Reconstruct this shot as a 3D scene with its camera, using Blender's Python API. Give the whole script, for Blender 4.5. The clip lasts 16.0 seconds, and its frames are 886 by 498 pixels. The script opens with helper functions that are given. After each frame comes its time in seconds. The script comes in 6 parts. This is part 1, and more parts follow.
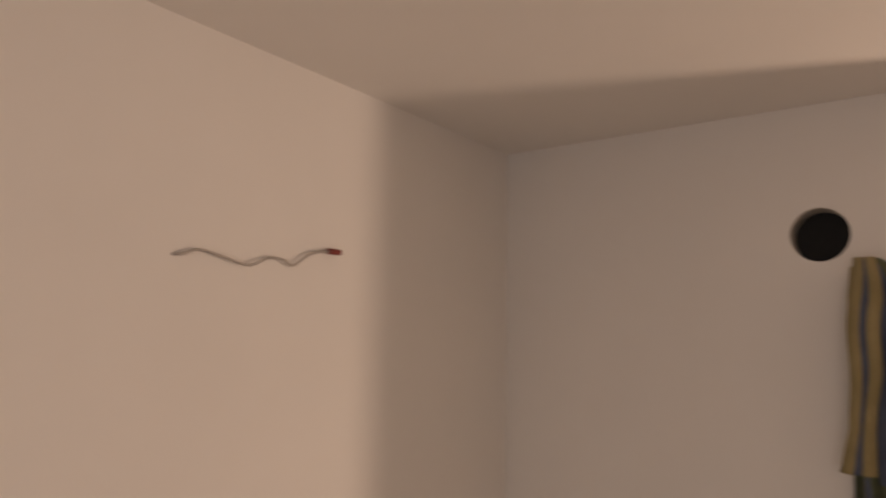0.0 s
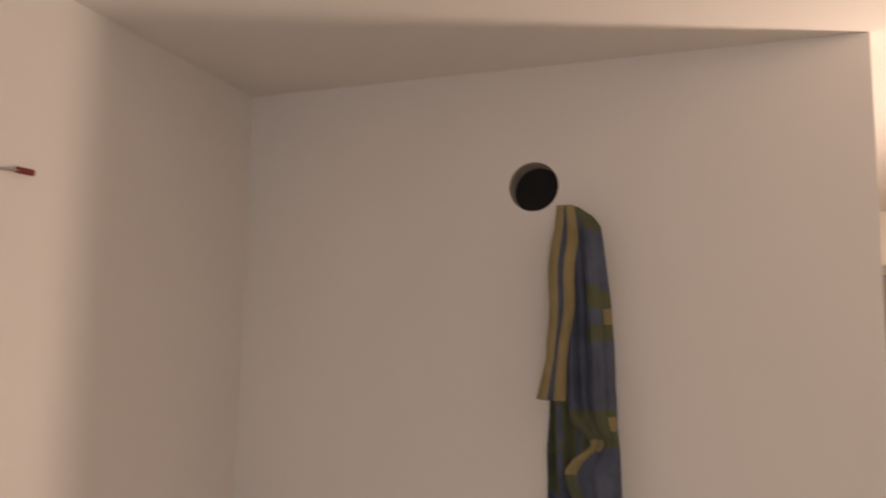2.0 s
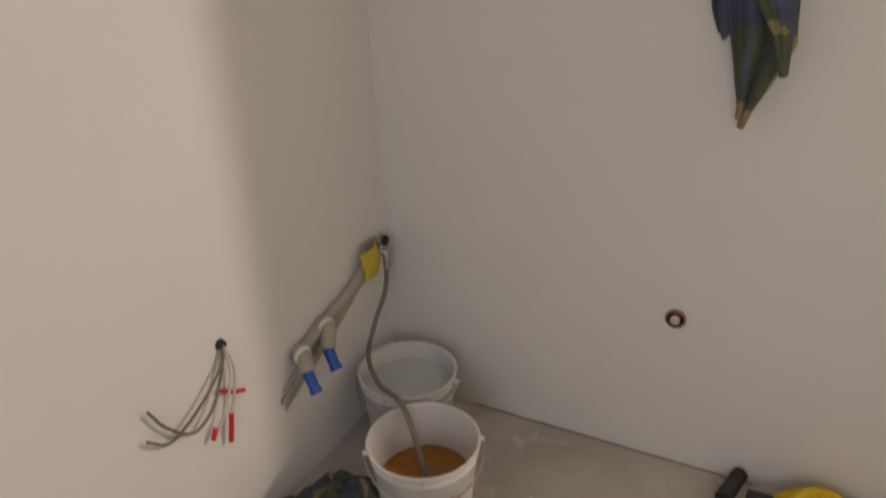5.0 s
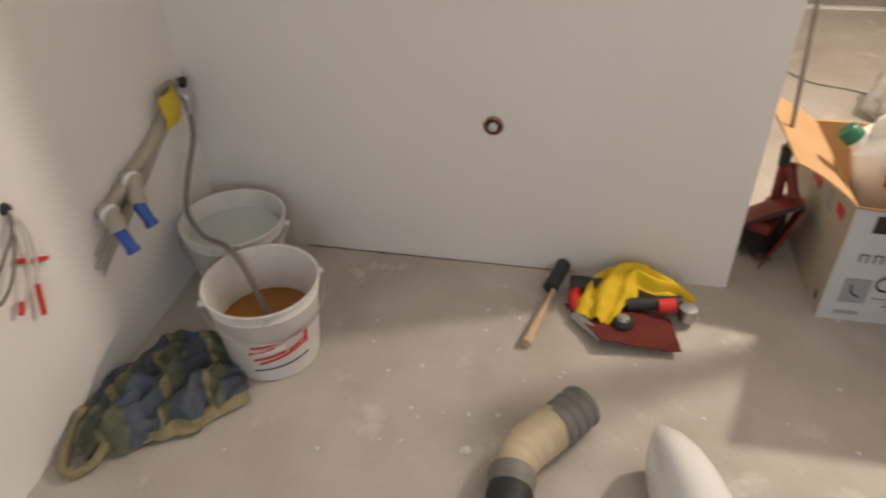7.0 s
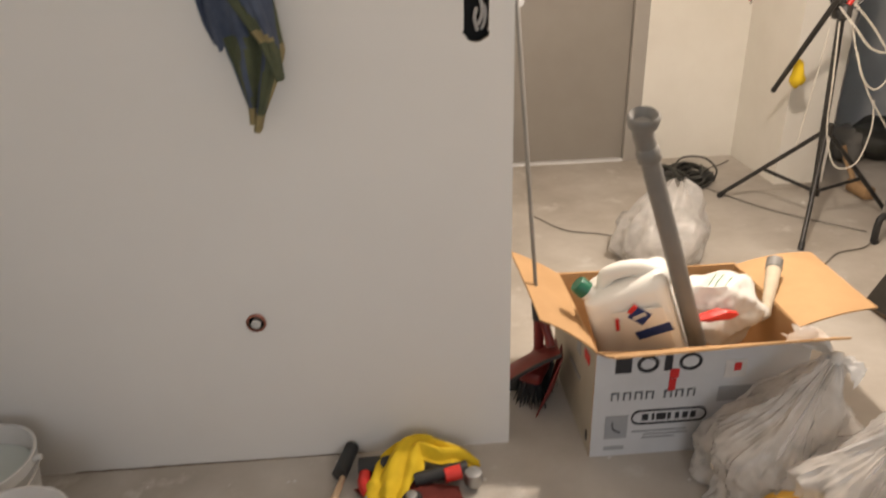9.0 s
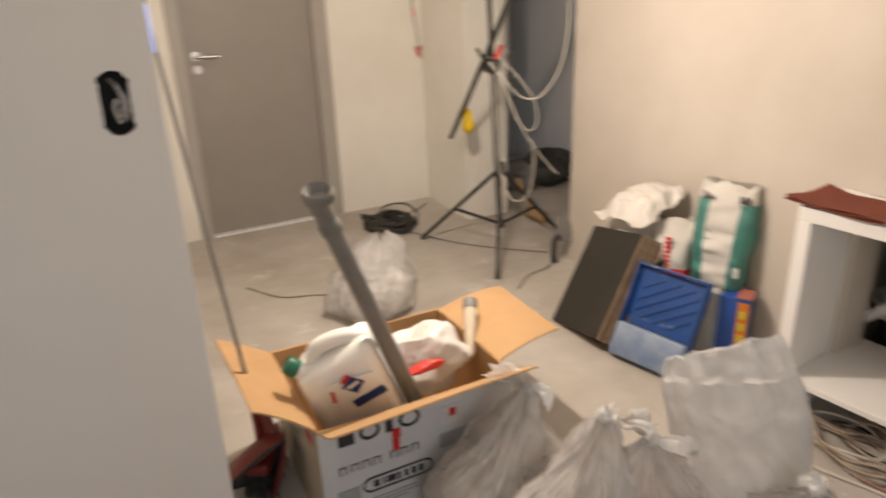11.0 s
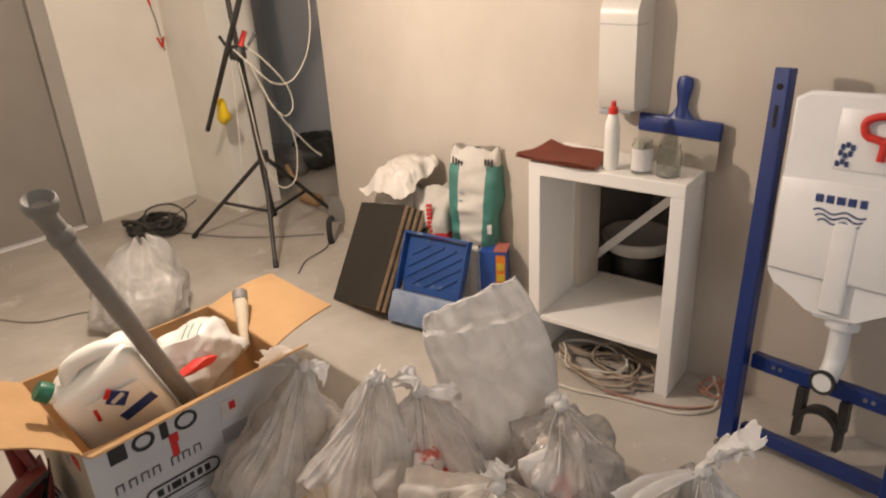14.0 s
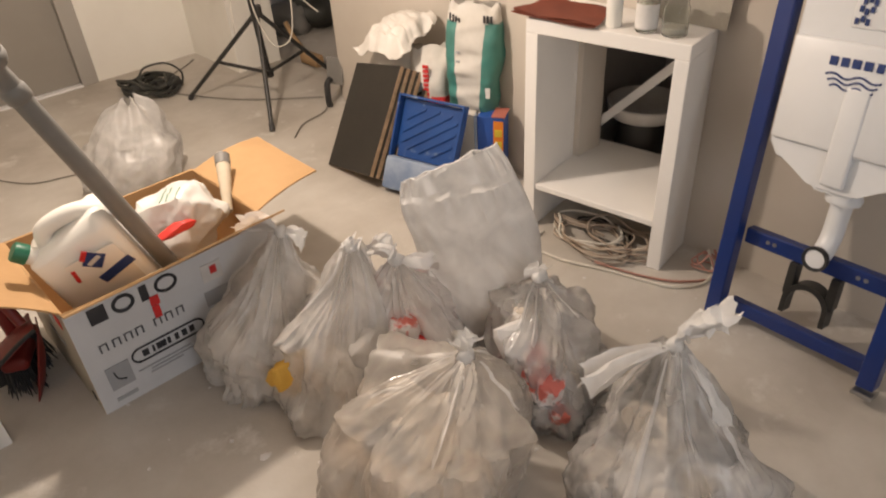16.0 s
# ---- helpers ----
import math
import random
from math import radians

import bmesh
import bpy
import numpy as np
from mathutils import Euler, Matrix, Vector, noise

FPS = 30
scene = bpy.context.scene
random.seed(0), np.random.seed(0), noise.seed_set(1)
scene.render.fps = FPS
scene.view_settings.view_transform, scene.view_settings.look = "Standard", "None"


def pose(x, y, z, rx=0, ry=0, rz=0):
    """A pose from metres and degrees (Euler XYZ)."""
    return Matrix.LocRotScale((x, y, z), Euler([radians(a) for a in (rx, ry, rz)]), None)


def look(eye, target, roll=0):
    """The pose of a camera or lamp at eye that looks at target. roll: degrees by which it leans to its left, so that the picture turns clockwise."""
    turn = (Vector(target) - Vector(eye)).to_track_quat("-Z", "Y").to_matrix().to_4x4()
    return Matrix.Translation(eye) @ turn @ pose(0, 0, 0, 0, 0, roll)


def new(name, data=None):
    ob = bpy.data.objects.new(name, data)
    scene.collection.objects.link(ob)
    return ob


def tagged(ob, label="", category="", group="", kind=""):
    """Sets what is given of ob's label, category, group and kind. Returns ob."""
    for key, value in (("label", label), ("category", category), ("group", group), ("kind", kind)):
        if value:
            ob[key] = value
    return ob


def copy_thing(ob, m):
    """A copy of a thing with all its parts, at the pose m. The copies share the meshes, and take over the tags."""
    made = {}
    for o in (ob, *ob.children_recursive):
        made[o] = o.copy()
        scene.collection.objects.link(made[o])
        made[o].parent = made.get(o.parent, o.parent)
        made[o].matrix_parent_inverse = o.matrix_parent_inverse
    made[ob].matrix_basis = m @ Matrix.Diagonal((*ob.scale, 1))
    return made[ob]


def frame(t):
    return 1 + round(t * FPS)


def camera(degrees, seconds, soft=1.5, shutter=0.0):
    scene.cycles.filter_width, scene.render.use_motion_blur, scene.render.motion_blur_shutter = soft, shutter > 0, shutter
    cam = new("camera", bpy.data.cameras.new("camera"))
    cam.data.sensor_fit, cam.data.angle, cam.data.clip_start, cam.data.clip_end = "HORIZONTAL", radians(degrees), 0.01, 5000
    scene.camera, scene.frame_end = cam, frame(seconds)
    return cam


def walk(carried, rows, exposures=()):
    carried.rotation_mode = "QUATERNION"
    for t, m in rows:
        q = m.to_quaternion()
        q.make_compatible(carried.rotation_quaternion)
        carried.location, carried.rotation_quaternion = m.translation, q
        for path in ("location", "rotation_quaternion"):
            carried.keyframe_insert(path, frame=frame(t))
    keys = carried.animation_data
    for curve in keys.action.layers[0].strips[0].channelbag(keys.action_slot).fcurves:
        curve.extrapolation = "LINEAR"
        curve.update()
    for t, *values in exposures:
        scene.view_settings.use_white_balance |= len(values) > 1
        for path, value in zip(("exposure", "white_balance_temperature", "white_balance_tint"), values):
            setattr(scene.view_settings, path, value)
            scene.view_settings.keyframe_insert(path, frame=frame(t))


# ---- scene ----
cam = camera(64.6, 16.0, soft=1.9, shutter=0.6)
PATH = [
    (0, (1.093, -1.794, 1.802), (-0.09, -0.202, 2.061), 1.1),
    (0.5, (1.054, -1.773, 1.815), (0.102, -0.029, 2.04), 0.4),
    (1, (1.195, -1.722, 1.771), (0.261, 0.033, 1.993), 0.6),
    (1.5, (1.222, -1.709, 1.719), (0.391, 0.098, 1.929), 0.3),
    (2, (1.195, -1.705, 1.705), (0.541, 0.171, 1.928), 1.0),
    (2.5, (1.079, -1.718, 1.645), (0.611, 0.222, 1.782), -0.3),
    (3, (0.943, -1.728, 1.625), (0.437, 0.204, 1.513), -1.1),
    (3.5, (1.008, -1.694, 1.558), (0.256, 0.134, 1.25), -0.5),
    (4, (1.089, -1.691, 1.588), (0.232, 0.027, 1.029), -0.5),
    (4.5, (1.092, -1.677, 1.529), (0.225, -0.028, 0.802), -1.0),
    (6.8, (1.117, -1.699, 1.35), (0.686, -0.159, 0.15), -2.3),
    (7, (1.109, -1.698, 1.346), (0.773, -0.136, 0.143), -1.7),
    (7.5, (1.146, -1.683, 1.359), (0.983, -0.083, 0.171), -1.3),
    (8, (1.179, -1.675, 1.38), (1.111, -0.018, 0.261), -2.2),
    (8.2, (1.187, -1.675, 1.39), (1.182, 0.023, 0.334), -2.0),
    (10.3, (1.503, -1.647, 1.502), (1.742, 0.207, 0.789), -1.6),
    (10.5, (1.488, -1.641, 1.498), (1.889, 0.181, 0.778), -1.5),
    (11, (1.434, -1.629, 1.498), (2.267, 0.029, 0.751), -2.1),
    (11.5, (1.405, -1.647, 1.492), (2.588, -0.223, 0.735), -1.4),
    (12, (1.369, -1.662, 1.493), (2.758, -0.433, 0.742), -1.0),
    (12.5, (1.36, -1.662, 1.495), (2.71, -0.388, 0.753), -2.0),
    (13, (1.406, -1.69, 1.5), (2.749, -0.4, 0.772), -2.0),
    (13.5, (1.451, -1.721, 1.503), (2.794, -0.445, 0.749), -2.3),
    (14, (1.493, -1.745, 1.498), (2.77, -0.438, 0.685), -3.2),
    (14.5, (1.532, -1.756, 1.489), (2.74, -0.452, 0.572), -3.2),
    (15, (1.569, -1.765, 1.478), (2.733, -0.471, 0.492), -3.8),
    (15.5, (1.596, -1.774, 1.466), (2.716, -0.502, 0.404), -3.4),
    (16, (1.62, -1.779, 1.454), (2.709, -0.545, 0.318), -3.7),
]
walk(cam, [(t, look(eye, target, roll)) for t, eye, target, roll in PATH],
     [(0.0, -0.54, 7900, 25), (0.5, -0.18, 7450, 23), (1.5, -0.30, 7450, 23), (3.0, -0.24, 7100, 19), (4.5, -0.26, 6550, 13), (7.0, 0.16, 6350, 9),
      (8.2, 0.12, 6350, 9), (10.5, -0.04, 6380, 9), (12.0, -0.24, 6480, 12), (15.2, -0.11, 6560, 12), (16.0, -0.04, 6500, 11)])

# ---- light ----
world = bpy.data.worlds.new("world")
scene.world = world
world.use_nodes = True
wn = world.node_tree.nodes
sky = wn.new("ShaderNodeTexSky")
sky.sky_type, sky.sun_disc = "NISHITA", False
sky.sun_elevation, sky.sun_rotation = radians(25), radians(200)
world.node_tree.links.new(sky.outputs[0], wn["Background"].inputs[0])
wn["Background"].inputs[1].default_value = 0.1
scene.view_settings.exposure = 0.0

LAMP = (2.37, 0.292, 1.53)
bulb = new("work_lamp_light", bpy.data.lights.new("work_lamp_light", "POINT"))
bulb.data.energy, bulb.data.shadow_soft_size, bulb.data.color = 78, 0.036, (1.0, 0.835, 0.69)
bulb.location = LAMP
# cool fill lamp from the camera side, set in an added, unseen window
win_fill = new("window_fill", bpy.data.lights.new("window_fill", "AREA"))
win_fill.data.shape, win_fill.data.size, win_fill.data.size_y = "RECTANGLE", 1.1, 1.1
win_fill.data.energy, win_fill.data.color = 13, (0.86, 0.92, 1.0)
win_fill.matrix_world = look((1.6, -3.42, 1.45), (1.6, 0, 1.2))


# ---- materials ----
def node(nt, kind, **values):
    n = nt.nodes.new(kind)
    for k, v in values.items():
        n.inputs[k].default_value = v
    return n


def mat(name, c1, c2=None, rough=0.6, metal=0.0, scale=6.0, fine=60.0, bump=0.1, depth=0.002, spread=(0.35, 0.65), trans=0.0, spots=None, spot_scale=3.0, spot_at=0.62, spot_soft=0.04, coat=0.0):
    """A surface that varies at two scales: broad patches between c1 and c2, fine grain in the relief, and optional spots of a third colour."""
    m = bpy.data.materials.new(name)
    m.use_nodes = True
    nt = m.node_tree
    b = nt.nodes["Principled BSDF"]
    co = node(nt, "ShaderNodeTexCoord")
    n1 = node(nt, "ShaderNodeTexNoise", Scale=scale, Detail=5.0, Roughness=0.6)
    n2 = node(nt, "ShaderNodeTexNoise", Scale=fine, Detail=3.0)
    r = nt.nodes.new("ShaderNodeValToRGB")
    r.color_ramp.elements[0].position, r.color_ramp.elements[1].position = spread
    r.color_ramp.elements[0].color, r.color_ramp.elements[1].color = c1, c2 or tuple(min(1, v * 0.86) for v in c1[:3]) + (1,)
    L = nt.links.new
    L(co.outputs["Object"], n1.inputs["Vector"])
    L(co.outputs["Object"], n2.inputs["Vector"])
    L(n1.outputs["Fac"], r.inputs["Fac"])
    out = r.outputs["Color"]
    if spots:
        n3 = node(nt, "ShaderNodeTexNoise", Scale=spot_scale, Detail=6.0, Roughness=0.65)
        L(co.outputs["Object"], n3.inputs["Vector"])
        k = nt.nodes.new("ShaderNodeValToRGB")
        k.color_ramp.elements[0].position, k.color_ramp.elements[1].position = spot_at, spot_at + spot_soft
        k.color_ramp.elements[0].color, k.color_ramp.elements[1].color = (0, 0, 0, 1), (1, 1, 1, 1)
        L(n3.outputs["Fac"], k.inputs["Fac"])
        mix = nt.nodes.new("ShaderNodeMix")
        mix.data_type = "RGBA"
        mix.inputs[7].default_value = spots
        L(k.outputs["Color"], mix.inputs[0])
        L(out, mix.inputs[6])
        out = mix.outputs[2]
    L(out, b.inputs["Base Color"])
    mr = node(nt, "ShaderNodeMapRange", **{"To Min": max(0.0, rough - 0.08), "To Max": min(1.0, rough + 0.08)})
    L(n2.outputs["Fac"], mr.inputs["Value"])
    L(mr.outputs[0], b.inputs["Roughness"])
    b.inputs["Metallic"].default_value = metal
    b.inputs["Transmission Weight"].default_value = trans
    b.inputs["Coat Weight"].default_value = coat
    bp = node(nt, "ShaderNodeBump", Strength=bump, Distance=depth)
    L(n2.outputs["Fac"], bp.inputs["Height"])
    L(bp.outputs["Normal"], b.inputs["Normal"])
    return m


def film_mat(name, tint, cover=0.35, rough=0.25, through_light=0.5):
    """Thin milky polythene: part see-through, part scattering, with a soft gloss and sharp creases."""
    m = bpy.data.materials.new(name)
    m.use_nodes = True
    nt = m.node_tree
    L = nt.links.new
    nt.nodes.remove(nt.nodes["Principled BSDF"])
    clear = node(nt, "ShaderNodeBsdfTransparent", Color=(0.97, 0.97, 0.97, 1))
    milk = node(nt, "ShaderNodeBsdfDiffuse", Color=tint)
    back = node(nt, "ShaderNodeBsdfTranslucent", Color=tint)
    gloss = node(nt, "ShaderNodeBsdfGlossy", Roughness=rough)
    co = node(nt, "ShaderNodeTexCoord")
    n = node(nt, "ShaderNodeTexNoise", Scale=7.0, Detail=4.0, Distortion=0.8)
    L(co.outputs["Object"], n.inputs["Vector"])
    mr = node(nt, "ShaderNodeMapRange", **{"From Min": 0.3, "From Max": 0.7, "To Min": cover - 0.16, "To Max": cover + 0.16})
    L(n.outputs["Fac"], mr.inputs["Value"])
    n2 = node(nt, "ShaderNodeTexNoise", Scale=11.0, Detail=5.0, Distortion=0.9)
    n2.noise_type = "RIDGED_MULTIFRACTAL"
    L(co.outputs["Object"], n2.inputs["Vector"])
    bp = node(nt, "ShaderNodeBump", Strength=0.6, Distance=0.006)
    L(n2.outputs["Fac"], bp.inputs["Height"])
    for s in (milk, back, gloss):
        L(bp.outputs["Normal"], s.inputs["Normal"])
    # creased film is milkier along its ridges
    ridge = node(nt, "ShaderNodeMath")
    ridge.operation = "MULTIPLY_ADD"
    ridge.inputs[1].default_value = 0.10
    L(n2.outputs["Fac"], ridge.inputs[0])
    L(mr.outputs[0], ridge.inputs[2])
    a = node(nt, "ShaderNodeMixShader", Fac=through_light)
    L(milk.outputs[0], a.inputs[1])
    L(back.outputs[0], a.inputs[2])
    c = nt.nodes.new("ShaderNodeMixShader")
    L(ridge.outputs[0], c.inputs[0])
    L(clear.outputs[0], c.inputs[1])
    L(a.outputs[0], c.inputs[2])
    fr = node(nt, "ShaderNodeFresnel", IOR=1.45)
    L(bp.outputs["Normal"], fr.inputs["Normal"])
    d = nt.nodes.new("ShaderNodeMixShader")
    soft = nt.nodes.new("ShaderNodeMath")
    soft.operation = "MULTIPLY"
    soft.inputs[1].default_value = 0.85
    L(fr.outputs[0], soft.inputs[0])
    L(soft.outputs[0], d.inputs[0])
    L(c.outputs[0], d.inputs[1])
    L(gloss.outputs[0], d.inputs[2])
    L(d.outputs[0], nt.nodes["Material Output"].inputs[0])
    return m


M_WALL = mat("wall_paint", (0.80, 0.78, 0.75, 1), (0.77, 0.75, 0.72, 1), 0.85, scale=1.2, fine=220, bump=0.12, depth=0.001)
M_WALL_NORTH = mat("filled_wall", (0.84, 0.81, 0.74, 1), (0.77, 0.735, 0.66, 1), 0.9, scale=1.6, fine=160, bump=0.15, depth=0.001)
# cream primer, its colour darkened to offset the lamp close to this wall
M_WALL_DIMMED = mat("dimmed_primed_wall", (0.59, 0.535, 0.468, 1), (0.525, 0.472, 0.405, 1), 0.9, scale=1.6, fine=160, bump=0.15, depth=0.001)
M_CEIL = mat("ceiling_paint", (0.80, 0.775, 0.74, 1), (0.77, 0.745, 0.71, 1), 0.9, scale=1.0, fine=200, bump=0.1, depth=0.001)
M_GREY_WALL = mat("grey_wall_paint", (0.70, 0.685, 0.67, 1), (0.64, 0.625, 0.61, 1), 0.85, scale=1.2, fine=180)
M_FLOOR = mat("screed_floor", (0.54, 0.505, 0.455, 1), (0.405, 0.365, 0.315, 1), 0.74, scale=2.6, fine=70, bump=0.35, depth=0.002, spread=(0.32, 0.68), spots=(0.60, 0.575, 0.53, 1), spot_scale=5.5, spot_at=0.585, spot_soft=0.13)
M_SHAFT = mat("dark_shaft_concrete", (0.42, 0.41, 0.40, 1), (0.34, 0.33, 0.32, 1), 0.9, scale=3, fine=90, bump=0.3)
M_PLASTER = mat("cut_plasterboard", (0.5, 0.47, 0.42, 1), (0.4, 0.37, 0.33, 1), 0.95, fine=120, bump=0.4)
# near-black that paints the darkness inside holes and slots
M_BLACK = mat("painted_hole_dark", (0.012, 0.012, 0.013, 1), (0.02, 0.02, 0.02, 1), 0.9)
M_DOOR_FRAME = mat("pale_door_frame", (0.40, 0.375, 0.335, 1), (0.36, 0.335, 0.30, 1), 0.5, scale=2, fine=80)
M_DOOR = mat("grey_door_laminate", (0.30, 0.275, 0.24, 1), (0.27, 0.245, 0.215, 1), 0.5, scale=2, fine=80)
M_WHITE = mat("white_laminate", (0.82, 0.82, 0.82, 1), (0.79, 0.79, 0.79, 1), 0.35, scale=3, fine=140, bump=0.03)
M_STEEL = mat("brushed_steel", (0.55, 0.55, 0.55, 1), (0.45, 0.45, 0.45, 1), 0.35, metal=1.0, fine=120)


# ---- mesh helpers ----
def link(name, bm, material, parent=None, label="", smooth=False):
    me = bpy.data.meshes.new(name)
    bmesh.ops.recalc_face_normals(bm, faces=bm.faces)
    bm.to_mesh(me)
    bm.free()
    if smooth:
        me.shade_smooth()
        me.set_sharp_from_angle(angle=radians(45))
    for one in (material if isinstance(material, (list, tuple)) else [material]):
        me.materials.append(one)
    ob = new(name, me)
    if parent:
        ob.parent = parent
    if label:
        tagged(ob, label)
    return ob


def part(name, bm, material, parent, label="", smooth=False):
    return link(name, bm, material, parent, label, smooth)


def thing(name, label, category, m=None, group=""):
    ob = new(name)
    ob.empty_display_size = 0.05
    if m is not None:
        ob.matrix_world = m
    return tagged(ob, label, category, group)


def box(lo, hi, bevel=0.0, bm=None, seg=2, m=None):
    bm = bm or bmesh.new()
    got = bmesh.ops.create_cube(bm, size=1)["verts"]
    for v in got:
        v.co = Vector([lo[i] + (v.co[i] + 0.5) * (hi[i] - lo[i]) for i in range(3)])
    if m is not None:
        bmesh.ops.transform(bm, matrix=m, verts=got)
    if bevel:
        edges = list({e for v in got for e in v.link_edges})
        bmesh.ops.bevel(bm, geom=edges, offset=bevel, segments=seg, profile=0.5, affect="EDGES")
    return bm


def rod(a, b, r, r2=None, seg=16, bm=None, caps=True):
    bm = bm or bmesh.new()
    a, b = Vector(a), Vector(b)
    m = Matrix.Translation((a + b) / 2) @ (b - a).to_track_quat("Z", "Y").to_matrix().to_4x4()
    bmesh.ops.create_cone(bm, cap_ends=caps, segments=seg, radius1=r, radius2=r if r2 is None else r2, depth=(b - a).length, matrix=m)
    return bm


def lathe(profile, seg=32, bm=None, m=None, close=False):
    """A body of revolution from (radius, height) pairs."""
    bm = bm or bmesh.new()
    rings = []
    for r, z in profile:
        if r < 1e-6:
            rings.append([bm.verts.new((0, 0, z))])
        else:
            rings.append([bm.verts.new((r * math.cos(2 * math.pi * k / seg), r * math.sin(2 * math.pi * k / seg), z)) for k in range(seg)])
    pairs = list(zip(rings, rings[1:])) + ([(rings[-1], rings[0])] if close else [])
    for p, q in pairs:
        for k in range(seg):
            j = (k + 1) % seg
            if len(p) == 1 and len(q) > 1:
                bm.faces.new((p[0], q[k], q[j]))
            elif len(q) == 1 and len(p) > 1:
                bm.faces.new((p[k], p[j], q[0]))
            elif len(p) > 1:
                bm.faces.new((p[k], p[j], q[j], q[k]))
    if m is not None:
        bmesh.ops.transform(bm, matrix=m, verts=[v for ring in rings for v in ring])
    return bm


def spline(points, steps=8):
    """A smooth line through the points (Catmull-Rom)."""
    p = [Vector(q) for q in points]
    p = [2 * p[0] - p[1]] + p + [2 * p[-1] - p[-2]]
    out = []
    for i in range(1, len(p) - 2):
        for k in range(steps):
            t = k / steps
            out.append(0.5 * ((2 * p[i]) + (p[i + 1] - p[i - 1]) * t + (2 * p[i - 1] - 5 * p[i] + 4 * p[i + 1] - p[i + 2]) * t * t + (3 * p[i] - p[i - 1] - 3 * p[i + 1] + p[i + 2]) * t ** 3))
    out.append(p[-2])
    return out


def tube(points, r, seg=8, bm=None, steps=8, radii=None):
    """A round cord or pipe along a smooth line."""
    bm = bm or bmesh.new()
    line = spline(points, steps) if steps > 1 else [Vector(p) for p in points]
    side = Vector((0.31, 0.17, 0.93))
    rings = []
    for i, p in enumerate(line):
        d = (line[min(i + 1, len(line) - 1)] - line[max(i - 1, 0)]).normalized()
        u = (side - d * side.dot(d))
        u = u.normalized() if u.length > 1e-4 else d.orthogonal().normalized()
        side = u
        v = d.cross(u)
        rr = r if radii is None else radii[min(len(radii) - 1, i * len(radii) // len(line))]
        rings.append([bm.verts.new(p + rr * (math.cos(2 * math.pi * k / seg) * u + math.sin(2 * math.pi * k / seg) * v)) for k in range(seg)])
    for p, q in zip(rings, rings[1:]):
        for k in range(seg):
            bm.faces.new((p[k], p[(k + 1) % seg], q[(k + 1) % seg], q[k]))
    bm.faces.new(rings[0][::-1])
    bm.faces.new(rings[-1])
    return bm


def sheet(nu, nv, f, bm=None, thick=0.0):
    """A surface f(u, v) over the unit square."""
    bm = bm or bmesh.new()
    g = [[bm.verts.new(f(i / nu, j / nv)) for j in range(nv + 1)] for i in range(nu + 1)]
    for i in range(nu):
        for j in range(nv):
            bm.faces.new((g[i][j], g[i + 1][j], g[i + 1][j + 1], g[i][j + 1]))
    if thick:
        thicken(bm, g, thick)
    return bm


def thicken(bm, g, thick):
    """Gives a grid of vertices a second skin, thick metres behind it, and closes the rim."""
    bm.normal_update()
    first = list(bm.faces)
    h = [[bm.verts.new(v.co - v.normal * thick) for v in row] for row in g]
    twin = {v: w for row, other in zip(g, h) for v, w in zip(row, other)}
    for q in first:
        if all(v in twin for v in q.verts):
            bm.faces.new([twin[v] for v in reversed(q.verts)]).material_index = q.material_index
    rim = [v for v in g[0]] + [row[-1] for row in g[1:]] + g[-1][-2::-1] + [row[0] for row in g[-2:0:-1]]
    for a, b in zip(rim, rim[1:] + rim[:1]):
        try:
            bm.faces.new((a, b, twin[b], twin[a]))
        except ValueError:
            pass


# ---- structure ----
H = 2.37
WX = 3.62       # wall with the cabinet
FY = 2.62       # far wall with the door
PX = 1.588      # free end of the partition
BACK = -3.4


def setting(name, bm, material, label, smooth=False):
    return tagged(link(name, bm, material, None, "", smooth), label, name.split("_")[0], "", "structure")


setting("floor", box((-0.15, BACK - 0.15, -0.12), (4.7, FY + 0.75, 0.0)), M_FLOOR, "bare grey screed floor with white plaster splashes")
setting("ceiling", box((-0.15, BACK - 0.15, H), (4.7, FY + 0.75, H + 0.12)), M_CEIL, "plain white painted ceiling")
setting("wall_west", box((-0.15, BACK - 0.15, 0), (0, FY + 0.15, H)), M_WALL, "white painted wall with wires and pipe stubs")


